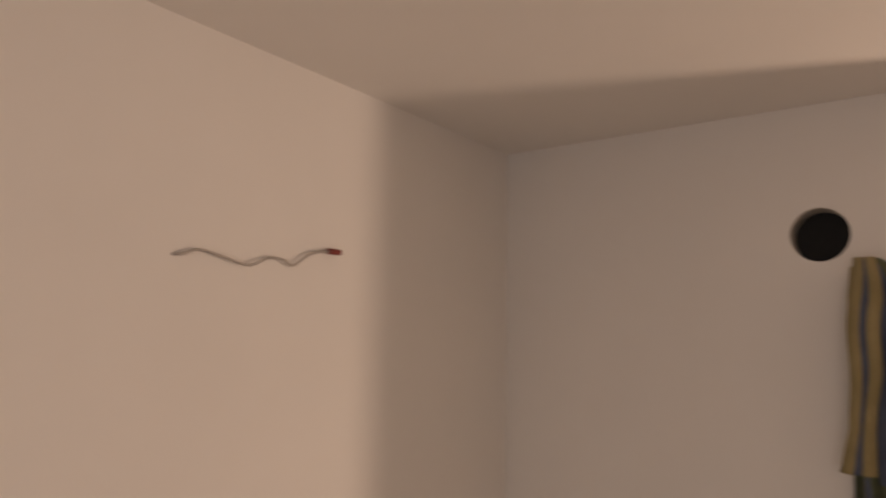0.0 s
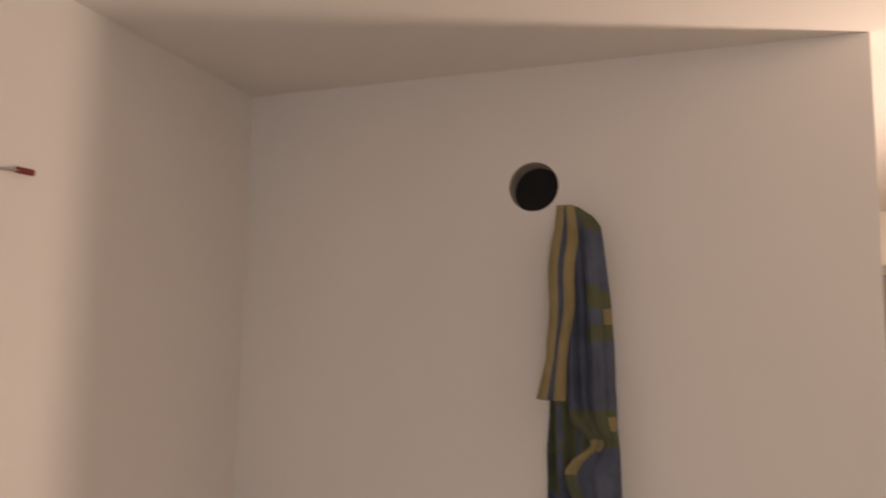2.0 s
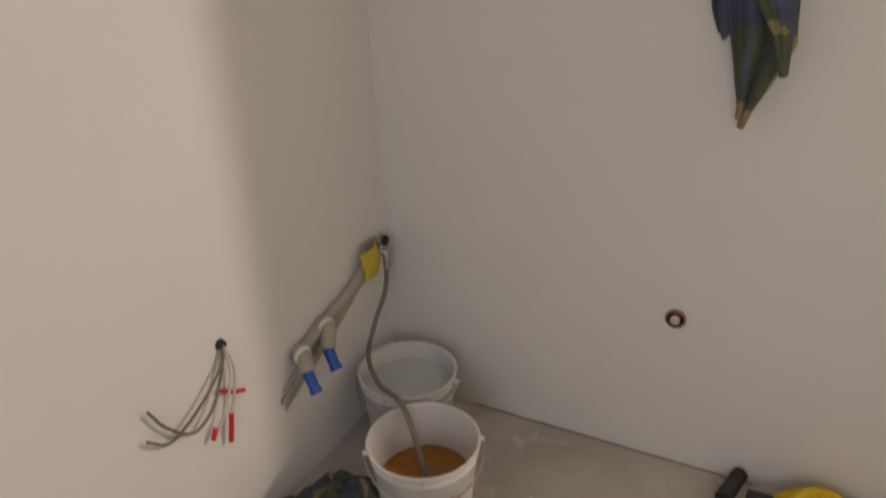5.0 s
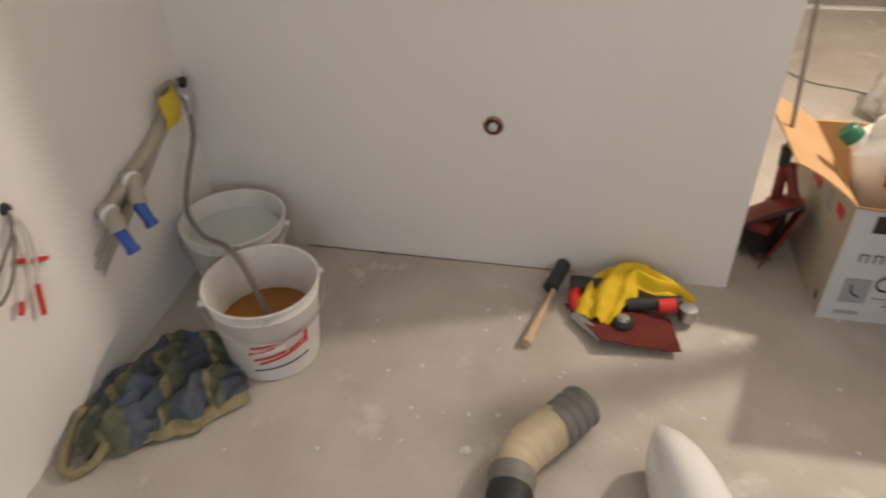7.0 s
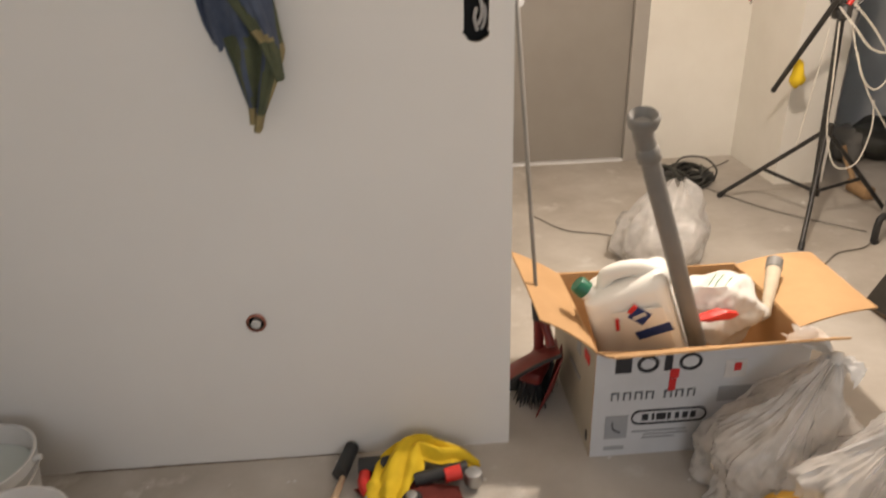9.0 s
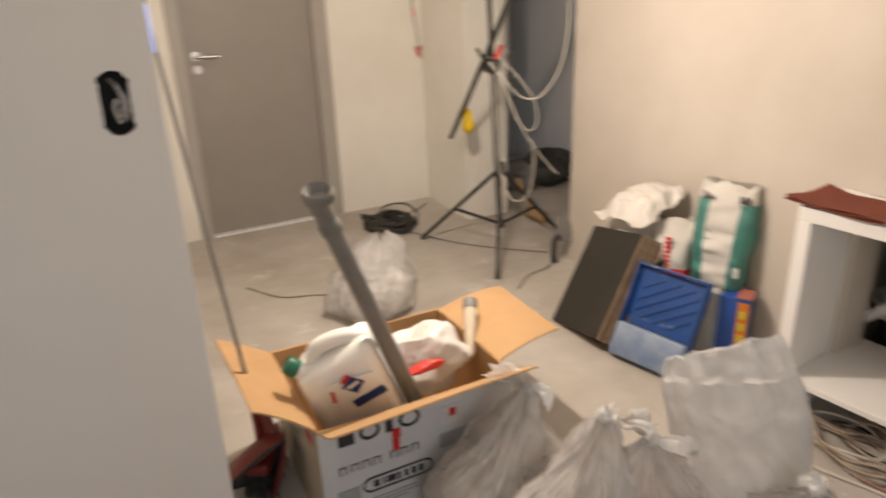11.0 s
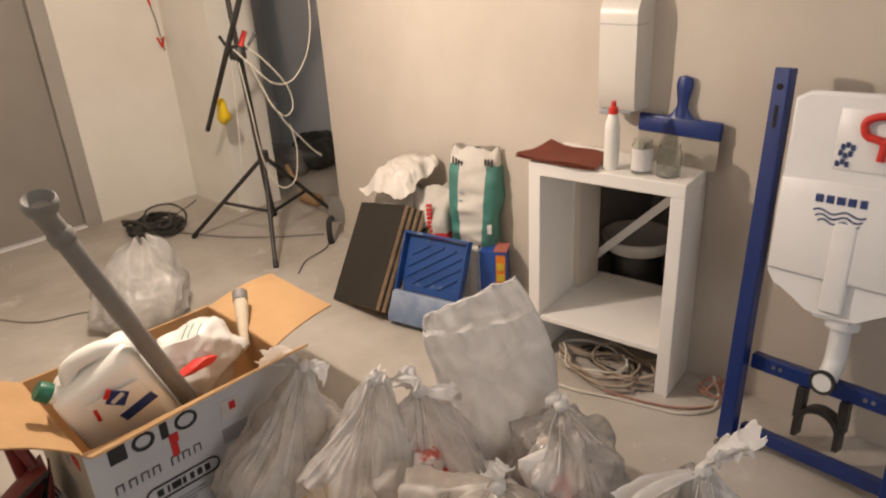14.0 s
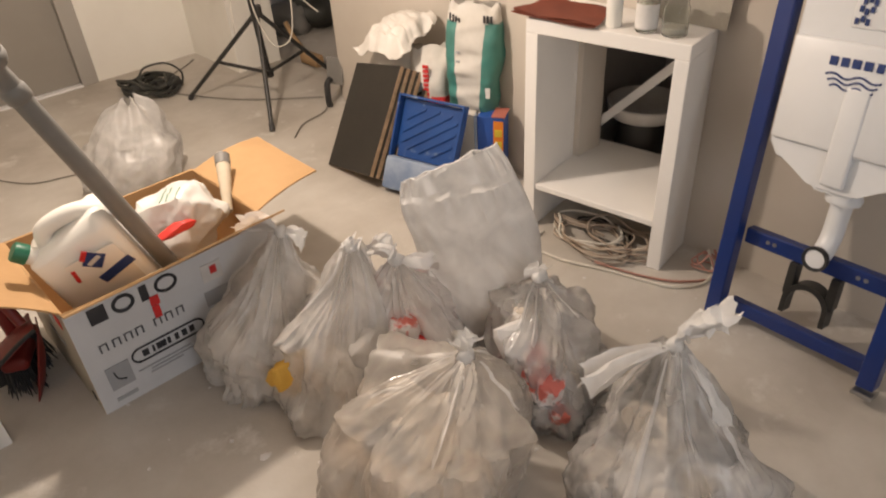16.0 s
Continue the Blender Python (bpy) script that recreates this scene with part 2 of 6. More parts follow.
def holed_wall():
    bm = bmesh.new()
    loops = [[(0, 0), (PX, 0), (PX, H), (0, H)]]

    def ring(cx, cz, r, n=40, wob=0.0):
        return [(cx + (r + wob * math.sin(5 * a + 1)) * math.cos(a), cz + (r + wob * math.sin(3 * a)) * math.sin(a)) for a in [2 * math.pi * k / n for k in range(n)]]
    loops.append(ring(0.838, 2.060, 0.0625))
    loops.append(ring(0.893, 0.474, 0.022, 28))
    # two box holes run into one another
    eight = []
    for k in range(40):
        a = 2 * math.pi * k / 40
        r = 0.0335
        z = 0.0345 * (1 if math.sin(a) > 0 else -1)
        eight.append((1.499 + r * math.cos(a) * (1.0 if abs(math.sin(a)) > 0.2 else 0.86) + 0.002 * math.sin(7 * a), 1.255 + z + r * math.sin(a)))
    loops.append(eight)
    edges, rings = [], []
    for lp in loops:
        vs = [bm.verts.new((x, 0, z)) for x, z in lp]
        rings.append(vs)
        edges += [bm.edges.new((vs[i], vs[(i + 1) % len(vs)])) for i in range(len(vs))]
    bmesh.ops.triangle_fill(bm, use_beauty=True, edges=edges, normal=(0, -1, 0))
    back = [bm.verts.new((x, 0.10, z)) for x, z in loops[0]]
    o = rings[0]
    for i in range(4):
        bm.faces.new((o[i], o[(i + 1) % 4], back[(i + 1) % 4], back[i]))
    bm.faces.new(back)
    return bm, rings[1:], loops[1:]


bm, _, LOOPS = holed_wall()
setting("wall_partition", bm, M_WALL, "free-ended white plasterboard partition with cut holes")
# shallow holes; black back faces and inner walls paint their shaded depth
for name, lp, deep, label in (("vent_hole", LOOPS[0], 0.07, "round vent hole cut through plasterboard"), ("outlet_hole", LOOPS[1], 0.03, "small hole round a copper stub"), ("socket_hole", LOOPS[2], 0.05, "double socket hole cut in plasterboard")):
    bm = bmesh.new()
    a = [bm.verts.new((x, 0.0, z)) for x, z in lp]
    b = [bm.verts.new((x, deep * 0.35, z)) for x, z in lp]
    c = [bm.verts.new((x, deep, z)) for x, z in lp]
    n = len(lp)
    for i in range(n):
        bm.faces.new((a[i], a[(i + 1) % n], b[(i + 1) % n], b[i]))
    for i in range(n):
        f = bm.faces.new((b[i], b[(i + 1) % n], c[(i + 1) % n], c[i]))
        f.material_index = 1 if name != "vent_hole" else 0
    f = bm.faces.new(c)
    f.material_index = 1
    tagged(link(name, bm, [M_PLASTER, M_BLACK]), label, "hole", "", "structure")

gap = sheet(60, 1, lambda a, b: Vector((0.30 + 0.85 * a, -0.0025, 0.0005 + b * (0.003 + 0.005 * abs(noise.noise(Vector((a * 12, 0, 0)))))))) 
tagged(link("floor_gap", gap, mat("dark_gap", (0.13, 0.085, 0.055, 1), (0.22, 0.16, 0.11, 1), 0.95, scale=14)), "dark uneven gap under partition", "gap", "", "structure")

# wall with the cabinet, its end by the opening, the lintel over the opening
OP0, OP1 = 1.21, 2.05
RY0, RY1, RZ0, RZ1 = -0.79, -0.33, 0.0, 0.775     # shaft opening behind the cabinet
setting("wall_east", box((WX, RY1, 0), (WX + 0.14, OP0, H)), M_WALL_DIMMED, "cream primed plaster wall beside the cabinet")
setting("wall_east_south", box((WX, BACK - 0.15, 0), (WX + 0.14, RY0, H)), M_WALL_DIMMED, "cream primed plaster wall behind the blue steel frame")
setting("wall_over_shaft", box((WX, RY0, RZ1), (WX + 0.14, RY1, H)), M_WALL_DIMMED, "cream plaster wall over the shaft opening")
setting("shaft_back", box((WX + 0.75, RY0 - 0.1, 0), (WX + 0.8, RY1 + 0.1, 1.0)), M_SHAFT, "dark shaft wall")
setting("shaft_north", box((WX + 0.14, RY1 + 0.1, 0), (WX + 0.75, RY1 + 0.14, 1.0)), M_SHAFT, "dark shaft wall")
setting("shaft_south", box((WX + 0.14, RY0 - 0.14, 0), (WX + 0.75, RY0 - 0.1, 1.0)), M_SHAFT, "dark shaft wall")
setting("shaft_top", box((WX + 0.14, RY0 - 0.1, 0.95), (WX + 0.75, RY1 + 0.1, 1.0)), M_SHAFT, "dark shaft top")
setting("wall_corner", box((WX - 0.15, OP1, 0), (WX + 0.14, FY, H)), M_WALL_NORTH, "short cream wall beside the passage opening")
setting("wall_lintel", box((WX, OP0, 2.12), (WX + 0.14, OP1, H)), M_WALL_DIMMED, "cream wall over the passage opening")
DX0, DX1, DH = 1.93, 2.84, 2.08
setting("wall_north", box((0, FY, 0), (DX0, FY + 0.15, H)), M_WALL_NORTH, "cream primed wall beside the door")
setting("wall_north_east", box((DX1, FY, 0), (WX - 0.15, FY + 0.15, H)), M_WALL_NORTH, "cream primed wall with loose wires")
setting("wall_over_door", box((DX0, FY, DH), (DX1, FY + 0.15, H)), M_WALL_NORTH, "cream wall over the door")
setting("wall_passage_north", box((WX + 0.14, FY + 0.6, 0), (4.70, FY + 0.75, H)), M_GREY_WALL, "grey painted wall of the next room")
setting("wall_passage_east", box((4.55, 0.0, 0), (4.70, FY + 0.6, H)), M_GREY_WALL, "grey painted wall of the next room")
setting("wall_passage_south", box((WX + 0.14, 0.55, 0), (4.55, 0.70, H)), M_GREY_WALL, "grey painted wall of the next room")
# unseen wall behind the camera with an added window opening
for n, lo, hi in (("wall_south", (0, BACK - 0.15, 0), (1.0, BACK, H)), ("wall_south_east", (2.2, BACK - 0.15, 0), (WX, BACK, H)),
                  ("wall_under_window", (1.0, BACK - 0.15, 0), (2.2, BACK, 0.85)), ("wall_over_window", (1.0, BACK - 0.15, 2.05), (2.2, BACK, H))):
    setting(n, box(lo, hi), M_WALL, "plain white painted wall")

# ---- materials of the things ----
M_BLUE_STEEL = mat("blue_lacquered_steel", (0.008, 0.031, 0.17, 1), (0.007, 0.025, 0.14, 1), 0.38, fine=90, bump=0.05, coat=0.15)
M_TANK = mat("white_tank_plastic", (0.78, 0.79, 0.80, 1), (0.74, 0.75, 0.76, 1), 0.35, fine=90, bump=0.05)
M_RUBBER = mat("black_rubber", (0.02, 0.02, 0.021, 1), (0.03, 0.03, 0.03, 1), 0.6, fine=150)
M_BLACK_METAL = mat("black_painted_metal", (0.018, 0.017, 0.016, 1), (0.035, 0.033, 0.03, 1), 0.4, fine=120)
M_CARD = mat("brown_cardboard", (0.50, 0.31, 0.15, 1), (0.43, 0.26, 0.12, 1), 0.85, scale=4, fine=70, bump=0.12)
M_CARD_PRINT = mat("white_printed_cardboard", (0.62, 0.63, 0.65, 1), (0.55, 0.56, 0.58, 1), 0.6, scale=5, fine=80, bump=0.08)
M_INK = mat("dark_print", (0.02, 0.02, 0.025, 1), (0.04, 0.04, 0.045, 1), 0.6)
M_INK_GREY = mat("grey_print", (0.36, 0.37, 0.39, 1), (0.32, 0.33, 0.35, 1), 0.6)
M_INK_RED = mat("red_print", (0.62, 0.03, 0.03, 1), (0.52, 0.025, 0.025, 1), 0.55)
M_INK_BLUE = mat("navy_print", (0.02, 0.045, 0.18, 1), (0.018, 0.04, 0.15, 1), 0.5)
M_GREY_PIPE = mat("grey_drain_pipe", (0.15, 0.148, 0.14, 1), (0.18, 0.175, 0.165, 1), 0.5, scale=8, fine=60, spots=(0.26, 0.25, 0.24, 1), spot_scale=12, spot_at=0.66)
M_JERRY = mat("milky_canister_plastic", (0.86, 0.845, 0.79, 1), (0.82, 0.80, 0.74, 1), 0.4, scale=5, fine=60, bump=0.05)
M_GREEN_CAP = mat("green_plastic", (0.01, 0.13, 0.07, 1), (0.01, 0.11, 0.06, 1), 0.4)
M_BUCKET = mat("white_bucket_plastic", (0.72, 0.71, 0.69, 1), (0.62, 0.60, 0.57, 1), 0.45, scale=9, fine=50, spots=(0.5, 0.47, 0.43, 1), spot_scale=9, spot_at=0.66)
M_BROWN_WATER = mat("brown_dirty_water", (0.34, 0.135, 0.016, 1), (0.28, 0.105, 0.012, 1), 0.08, bump=0.02)
M_CLOUDY_WATER = mat("cloudy_water", (0.56, 0.61, 0.59, 1), (0.51, 0.56, 0.54, 1), 0.08, bump=0.02)
M_TOWEL = [mat("towel_blue", (0.10, 0.125, 0.185, 1), (0.065, 0.082, 0.13, 1), 0.95, scale=14, fine=420, bump=0.9, depth=0.004),
           mat("towel_olive", (0.115, 0.128, 0.068, 1), (0.075, 0.09, 0.055, 1), 0.95, scale=14, fine=420, bump=0.9, depth=0.004),
           mat("towel_yellow", (0.34, 0.275, 0.14, 1), (0.26, 0.21, 0.10, 1), 0.95, scale=14, fine=420, bump=0.9, depth=0.004)]
M_HOSE = mat("grey_hose", (0.22, 0.20, 0.17, 1), (0.17, 0.155, 0.13, 1), 0.5, fine=90)
M_PIPE_LAG = mat("grey_green_pipe_fitting", (0.44, 0.41, 0.335, 1), (0.35, 0.325, 0.26, 1), 0.6, fine=80)
M_GROUT = mat("chased_plaster", (0.50, 0.475, 0.42, 1), (0.42, 0.40, 0.35, 1), 0.95, scale=14, fine=90, bump=0.5)
M_BLUE_PLUG = mat("blue_plastic_plug", (0.015, 0.09, 0.42, 1), (0.015, 0.075, 0.36, 1), 0.35)
M_YELLOW = mat("yellow_plastic", (0.62, 0.48, 0.04, 1), (0.55, 0.42, 0.03, 1), 0.5)
M_YELLOW_CLOTH = mat("yellow_cloth", (0.74, 0.52, 0.015, 1), (0.64, 0.43, 0.012, 1), 0.85, scale=12, fine=260, bump=0.5)
M_SAND = mat("red_sandpaper", (0.20, 0.050, 0.026, 1), (0.155, 0.038, 0.02, 1), 0.9, scale=10, fine=500, bump=0.6)
M_DARK_RED = mat("dark_red_plastic", (0.20, 0.022, 0.016, 1), (0.15, 0.018, 0.014, 1), 0.5, fine=80)
M_WOOD = mat("bare_wood", (0.42, 0.27, 0.14, 1), (0.33, 0.205, 0.10, 1), 0.7, scale=8, fine=60)
M_PLY_FACE = mat("black_film_plywood", (0.022, 0.019, 0.015, 1), (0.03, 0.026, 0.02, 1), 0.5, fine=90, bump=0.15)
M_PLY_EDGE = mat("plywood_edge", (0.46, 0.32, 0.20, 1), (0.30, 0.20, 0.12, 1), 0.8, scale=30, fine=80)
M_TRAY = mat("blue_tray_plastic", (0.015, 0.07, 0.26, 1), (0.013, 0.055, 0.21, 1), 0.35, scale=6, fine=60, spots=(0.20, 0.27, 0.40, 1), spot_scale=16, spot_at=0.60, spot_soft=0.10)
M_TRAY_WORN = mat("paint_smeared_tray", (0.30, 0.36, 0.46, 1), (0.16, 0.22, 0.34, 1), 0.5, scale=9, fine=60)
M_SACK = mat("white_paper_sack", (0.66, 0.63, 0.58, 1), (0.54, 0.51, 0.46, 1), 0.75, scale=7, fine=70, bump=0.25)
M_TEAL = mat("teal_sack_print", (0.05, 0.22, 0.19, 1), (0.07, 0.20, 0.17, 1), 0.6, scale=7, fine=70)
M_ORANGE = mat("orange_print", (0.70, 0.24, 0.02, 1), (0.62, 0.18, 0.02, 1), 0.55)
M_PACK_BLUE = mat("blue_print", (0.02, 0.085, 0.36, 1), (0.02, 0.07, 0.30, 1), 0.5)
M_CABLE_WHITE = mat("white_cable", (0.66, 0.62, 0.54, 1), (0.55, 0.51, 0.44, 1), 0.5, fine=90)
M_CABLE_DARK = mat("black_cable", (0.025, 0.025, 0.022, 1), (0.05, 0.05, 0.042, 1), 0.5, fine=90)
M_CABLE_TAN = mat("dusty_cable", (0.30, 0.225, 0.165, 1), (0.44, 0.37, 0.30, 1), 0.6, fine=60)
M_CERAMIC = mat("white_glazed_ceramic", (0.82, 0.82, 0.81, 1), (0.80, 0.80, 0.79, 1), 0.07, bump=0.0)
M_CREAM_PIPE = mat("cream_rubber_pipe", (0.56, 0.47, 0.32, 1), (0.46, 0.38, 0.25, 1), 0.55, scale=9, fine=70)
M_RIB_GREY = mat("grey_rubber_sleeve", (0.21, 0.20, 0.185, 1), (0.16, 0.155, 0.145, 1), 0.55, fine=70)
M_COPPER = mat("copper_stub", (0.36, 0.15, 0.10, 1), (0.26, 0.11, 0.08, 1), 0.45, metal=0.7)
M_RED_PLASTIC = mat("red_plastic", (0.66, 0.035, 0.025, 1), (0.58, 0.03, 0.02, 1), 0.35)
M_FILM = film_mat("milky_film", (1.0, 0.975, 0.94, 1), 0.52, 0.22, 0.36)
M_FILM_TALL = film_mat("tall_milky_film", (1.0, 0.985, 0.965, 1), 0.84, 0.28, 0.42)
M_FILM_THIN = film_mat("clear_film", (1.0, 0.98, 0.955, 1), 0.33, 0.22, 0.40)
M_FILM_DUSTY = film_mat("dusty_film", (0.97, 0.91, 0.83, 1), 0.38, 0.36, 0.45)
M_FILM_DENSE = film_mat("bunched_film", (1.0, 0.99, 0.975, 1), 0.84, 0.34, 0.42)
M_FILM_LOOSE = film_mat("loose_clear_film", (1.0, 0.98, 0.955, 1), 0.40, 0.30, 0.40)
M_FILM_FOLD = film_mat("doubled_film", (1.0, 0.985, 0.97, 1), 0.60, 0.28, 0.50)
M_RUBBLE = mat("dusty_rubble", (0.74, 0.60, 0.45, 1), (0.52, 0.40, 0.285, 1), 0.9, scale=9, fine=60, bump=0.5)
M_RUBBLE_DARK = mat("dark_rubble", (0.16, 0.155, 0.15, 1), (0.30, 0.285, 0.27, 1), 0.9, scale=9, fine=60, bump=0.5)
M_RUBBLE_GREY = mat("grey_rubble", (0.72, 0.64, 0.54, 1), (0.46, 0.41, 0.35, 1), 0.9, scale=9, fine=60, bump=0.5)
M_PACK_RED = mat("red_white_wrapper", (0.76, 0.70, 0.68, 1), (0.62, 0.16, 0.13, 1), 0.6, scale=13, fine=60, spread=(0.52, 0.58))
M_WRAP_WHITE = mat("white_wrapper", (0.72, 0.70, 0.68, 1), (0.6, 0.58, 0.56, 1), 0.7, scale=13, fine=60)
M_WRAP_YELLOW = mat("yellow_wrapper", (0.78, 0.46, 0.07, 1), (0.68, 0.38, 0.06, 1), 0.7, scale=13)


def glass_mat(name):
    m = mat(name, (0.95, 0.97, 0.96, 1), (0.9, 0.93, 0.92, 1), 0.08, bump=0.0, trans=1.0)
    return m


M_GLASS = glass_mat("jar_glass")
M_GLASS.node_tree.nodes["Principled BSDF"].inputs["IOR"].default_value = 1.14


def nz(x, y, z=0.0, s=1.0):
    return noise.noise(Vector((x * s, y * s, z * s)))


def basis(origin, xdir, zdir):
    z = Vector(zdir).normalized()
    y = z.cross(Vector(xdir)).normalized()
    x = y.cross(z)
    return Matrix.Translation(origin) @ Matrix((x, y, z)).transposed().to_4x4()


def bar(parent, name, cx, cz, w, h, material, y=-0.003, label="", thick=0.002):
    """A thin printed bar that stands proud of a face looking to -y."""
    return part(name, box((cx - w / 2, y, cz - h / 2), (cx + w / 2, y + thick, cz + h / 2)), material, parent, label)


# ---- door ----
door = thing("door_1", "closed grey laminate door in a grey frame", "door", pose(0, FY, 0))
tagged(door, kind="structure")
part("leaf", box((2.0, 0.025, 0.012), (2.745, 0.065, 2.02), 0.002), M_DOOR, door)
part("frame_side", box((1.93, -0.012, 0), (1.998, 0.15, 2.08), 0.004), M_DOOR_FRAME, door)
part("frame_side", box((2.747, -0.012, 0), (2.84, 0.15, 2.08), 0.004), M_DOOR_FRAME, door)
part("frame_top", box((1.998, -0.012, 2.022), (2.747, 0.15, 2.08), 0.004), M_DOOR_FRAME, door)
part("threshold", box((1.998, -0.02, 0.0), (2.747, 0.15, 0.011), 0.003), M_WHITE, door, "white threshold strip")
hd = part("handle", tube([(2.06, 0.022, 1.075), (2.06, -0.035, 1.075), (2.075, -0.042, 1.075), (2.18, -0.042, 1.072)], 0.009, 10), M_STEEL, door, "brushed steel lever handle", True)
part("rose", rod((2.06, 0.024, 1.075), (2.06, 0.012, 1.075), 0.026, seg=24), M_STEEL, hd)
part("keyhole_rose", rod((2.06, 0.024, 1.0), (2.06, 0.012, 1.0), 0.024, seg=24), M_STEEL, hd)

# ---- unseen window, added behind the camera to go with the fill lamp ----
win = thing("window_1", "unseen white framed window, added for cool fill light", "window", pose(1.6, BACK, 0))
tagged(win, kind="structure")
for lo, hi in (((-0.6, -0.1, 0.85), (-0.53, -0.03, 2.05)), ((0.53, -0.1, 0.85), (0.6, -0.03, 2.05)), ((-0.53, -0.1, 0.85), (0.53, -0.03, 0.92)), ((-0.53, -0.1, 1.98), (0.53, -0.03, 2.05))):
    part("frame", box(lo, hi, 0.004), M_WHITE, win)
part("sill", box((-0.62, -0.03, 0.82), (0.62, 0.12, 0.85), 0.004), M_WHITE, win)

# ---- wires and marks on the white wall ----
w = thing("wall_wire", "thin grey wire with a red tip sticking out of white wall", "wire")
part("cord", tube([(0.0, -1.108, 1.941), (0.010, -1.095, 1.943), (0.014, -1.064, 1.953), (0.016, -1.012, 1.945), (0.016, -0.956, 1.936), (0.014, -0.909, 1.955), (0.014, -0.87, 1.954), (0.013, -0.846, 1.946), (0.014, -0.80, 1.975), (0.012, -0.745, 1.986)], 0.0026, 8, steps=6), mat("grey_wire", (0.42, 0.38, 0.35, 1), (0.34, 0.31, 0.28, 1), 0.5), w, "", True)
part("tip", tube([(0.012, -0.748, 1.986), (0.012, -0.715, 1.987)], 0.0065, 10), M_DARK_RED, w, "dark red tape tip", True)

w = thing("wall_wires", "bunch of thin white and grey wires hanging from a wall hole", "wire")
part("hole_plug", rod((0.0, -0.722, 0.585), (0.012, -0.722, 0.585), 0.014, 0.010), M_RUBBER, w)
for k, pts in enumerate((((0.008, -0.722, 0.585), (0.020, -0.75, 0.53), (0.022, -0.80, 0.46), (0.02, -0.86, 0.44), (0.02, -0.92, 0.50), (0.014, -0.95, 0.56)),
                         ((0.008, -0.722, 0.585), (0.026, -0.73, 0.52), (0.028, -0.76, 0.45), (0.022, -0.79, 0.40), (0.018, -0.80, 0.385)),
                         ((0.008, -0.722, 0.585), (0.020, -0.745, 0.55), (0.022, -0.83, 0.49), (0.02, -0.92, 0.46), (0.018, -0.97, 0.50)),
                         ((0.008, -0.722, 0.585), (0.024, -0.715, 0.53), (0.024, -0.728, 0.46), (0.02, -0.745, 0.41)))):
    part("cord", tube(pts, 0.0038, 6), M_CABLE_WHITE if k % 2 else M_HOSE, w, "", True)
part("tip", tube([(0.018, -0.797, 0.405), (0.018, -0.81, 0.38)], 0.006, 8), M_RED_PLASTIC, w, "red wire tip")
part("tip", tube([(0.02, -0.745, 0.412), (0.02, -0.762, 0.34)], 0.0062, 8), M_RED_PLASTIC, w, "red wire tip")
part("tip", tube([(0.01, -0.762, 0.484), (0.01, -0.725, 0.458), (0.01, -0.685, 0.434)], 0.0055, 8), M_RED_PLASTIC, w, "red wire tip")

# ---- tap fitting in the corner ----
v = thing("tap_fitting", "grey pipe bracket with two blue plugged stubs chased into wall", "fitting")
part("plaster_chase", sheet(14, 6, lambda a, b: Vector((0.003 + 0.004 * math.sin(math.pi * b), -0.02 - 0.53 * a + 0.02 * nz(a * 5, b), 0.56 - 0.24 * a - 0.018 + (b - 0.5) * (0.075 + 0.02 * nz(a * 9, 3))))), M_GROUT, v, "rough plaster over the pipe chase", True)
part("pipe", tube([(0.012, -0.10, 0.535), (0.016, -0.23, 0.478), (0.018, -0.36, 0.45), (0.02, -0.49, 0.415)], 0.017, 10), M_PIPE_LAG, v, "", True)
part("pipe", tube([(0.014, -0.13, 0.505), (0.014, -0.25, 0.45), (0.012, -0.40, 0.39), (0.008, -0.56, 0.305)], 0.008, 8), M_PIPE_LAG, v, "", True)
for y0, z0, y1, z1 in ((-0.375, 0.452, -0.412, 0.40), (-0.485, 0.425, -0.505, 0.385)):
    e = part("elbow", tube([(0.012, y0, z0), (0.04, y0 - 0.006, z0 - 0.006), (0.058, y1, z1)], 0.021, 12), M_PIPE_LAG, v, "", True)
    part("clip", rod((0.030, y0 - 0.003, z0 - 0.003), (0.040, y0 - 0.006, z0 - 0.006), 0.026, seg=16), M_WHITE, e)
    part("plug", rod((0.058, y1, z1), (0.086, y1 - 0.012, z1 - 0.042), 0.016, 0.0145, 18), M_BLUE_PLUG, v, "blue plastic plug", True)
    part("plug_rim", rod((0.084, y1 - 0.011, z1 - 0.040), (0.092, y1 - 0.0145, z1 - 0.051), 0.0175, 0.0165, 18), M_BLUE_PLUG, v, "", True)
part("valve_body", rod((0.0, -0.06, 0.535), (0.045, -0.075, 0.55), 0.026, 0.020, 16), M_STEEL, v, "", True)
part("spout", tube([(0.03, -0.075, 0.55), (0.05, -0.078, 0.535), (0.052, -0.08, 0.49)], 0.011, 10), M_STEEL, v, "", True)
part("lever", tube([(0.035, -0.06, 0.575), (0.05, -0.072, 0.582), (0.055, -0.09, 0.575)], 0.011, 8), M_RUBBER, v, "black tap lever", True)
part("bracket", box((0.004, -0.145, 0.505), (0.018, -0.07, 0.585), 0.006), M_PIPE_LAG, v)
part("yellow_tag", sheet(6, 6, lambda a, b: Vector((0.034 + 0.016 * math.sin(3 * a) + 0.006 * math.sin(5 * b), -0.10 - 0.085 * a, 0.505 + 0.085 * b - 0.015 * a)), thick=0.004), M_YELLOW, v, "yellow plastic tag", True)
hose = thing("rubber_hose", "thin grey hose from tap into the front bucket", "hose")
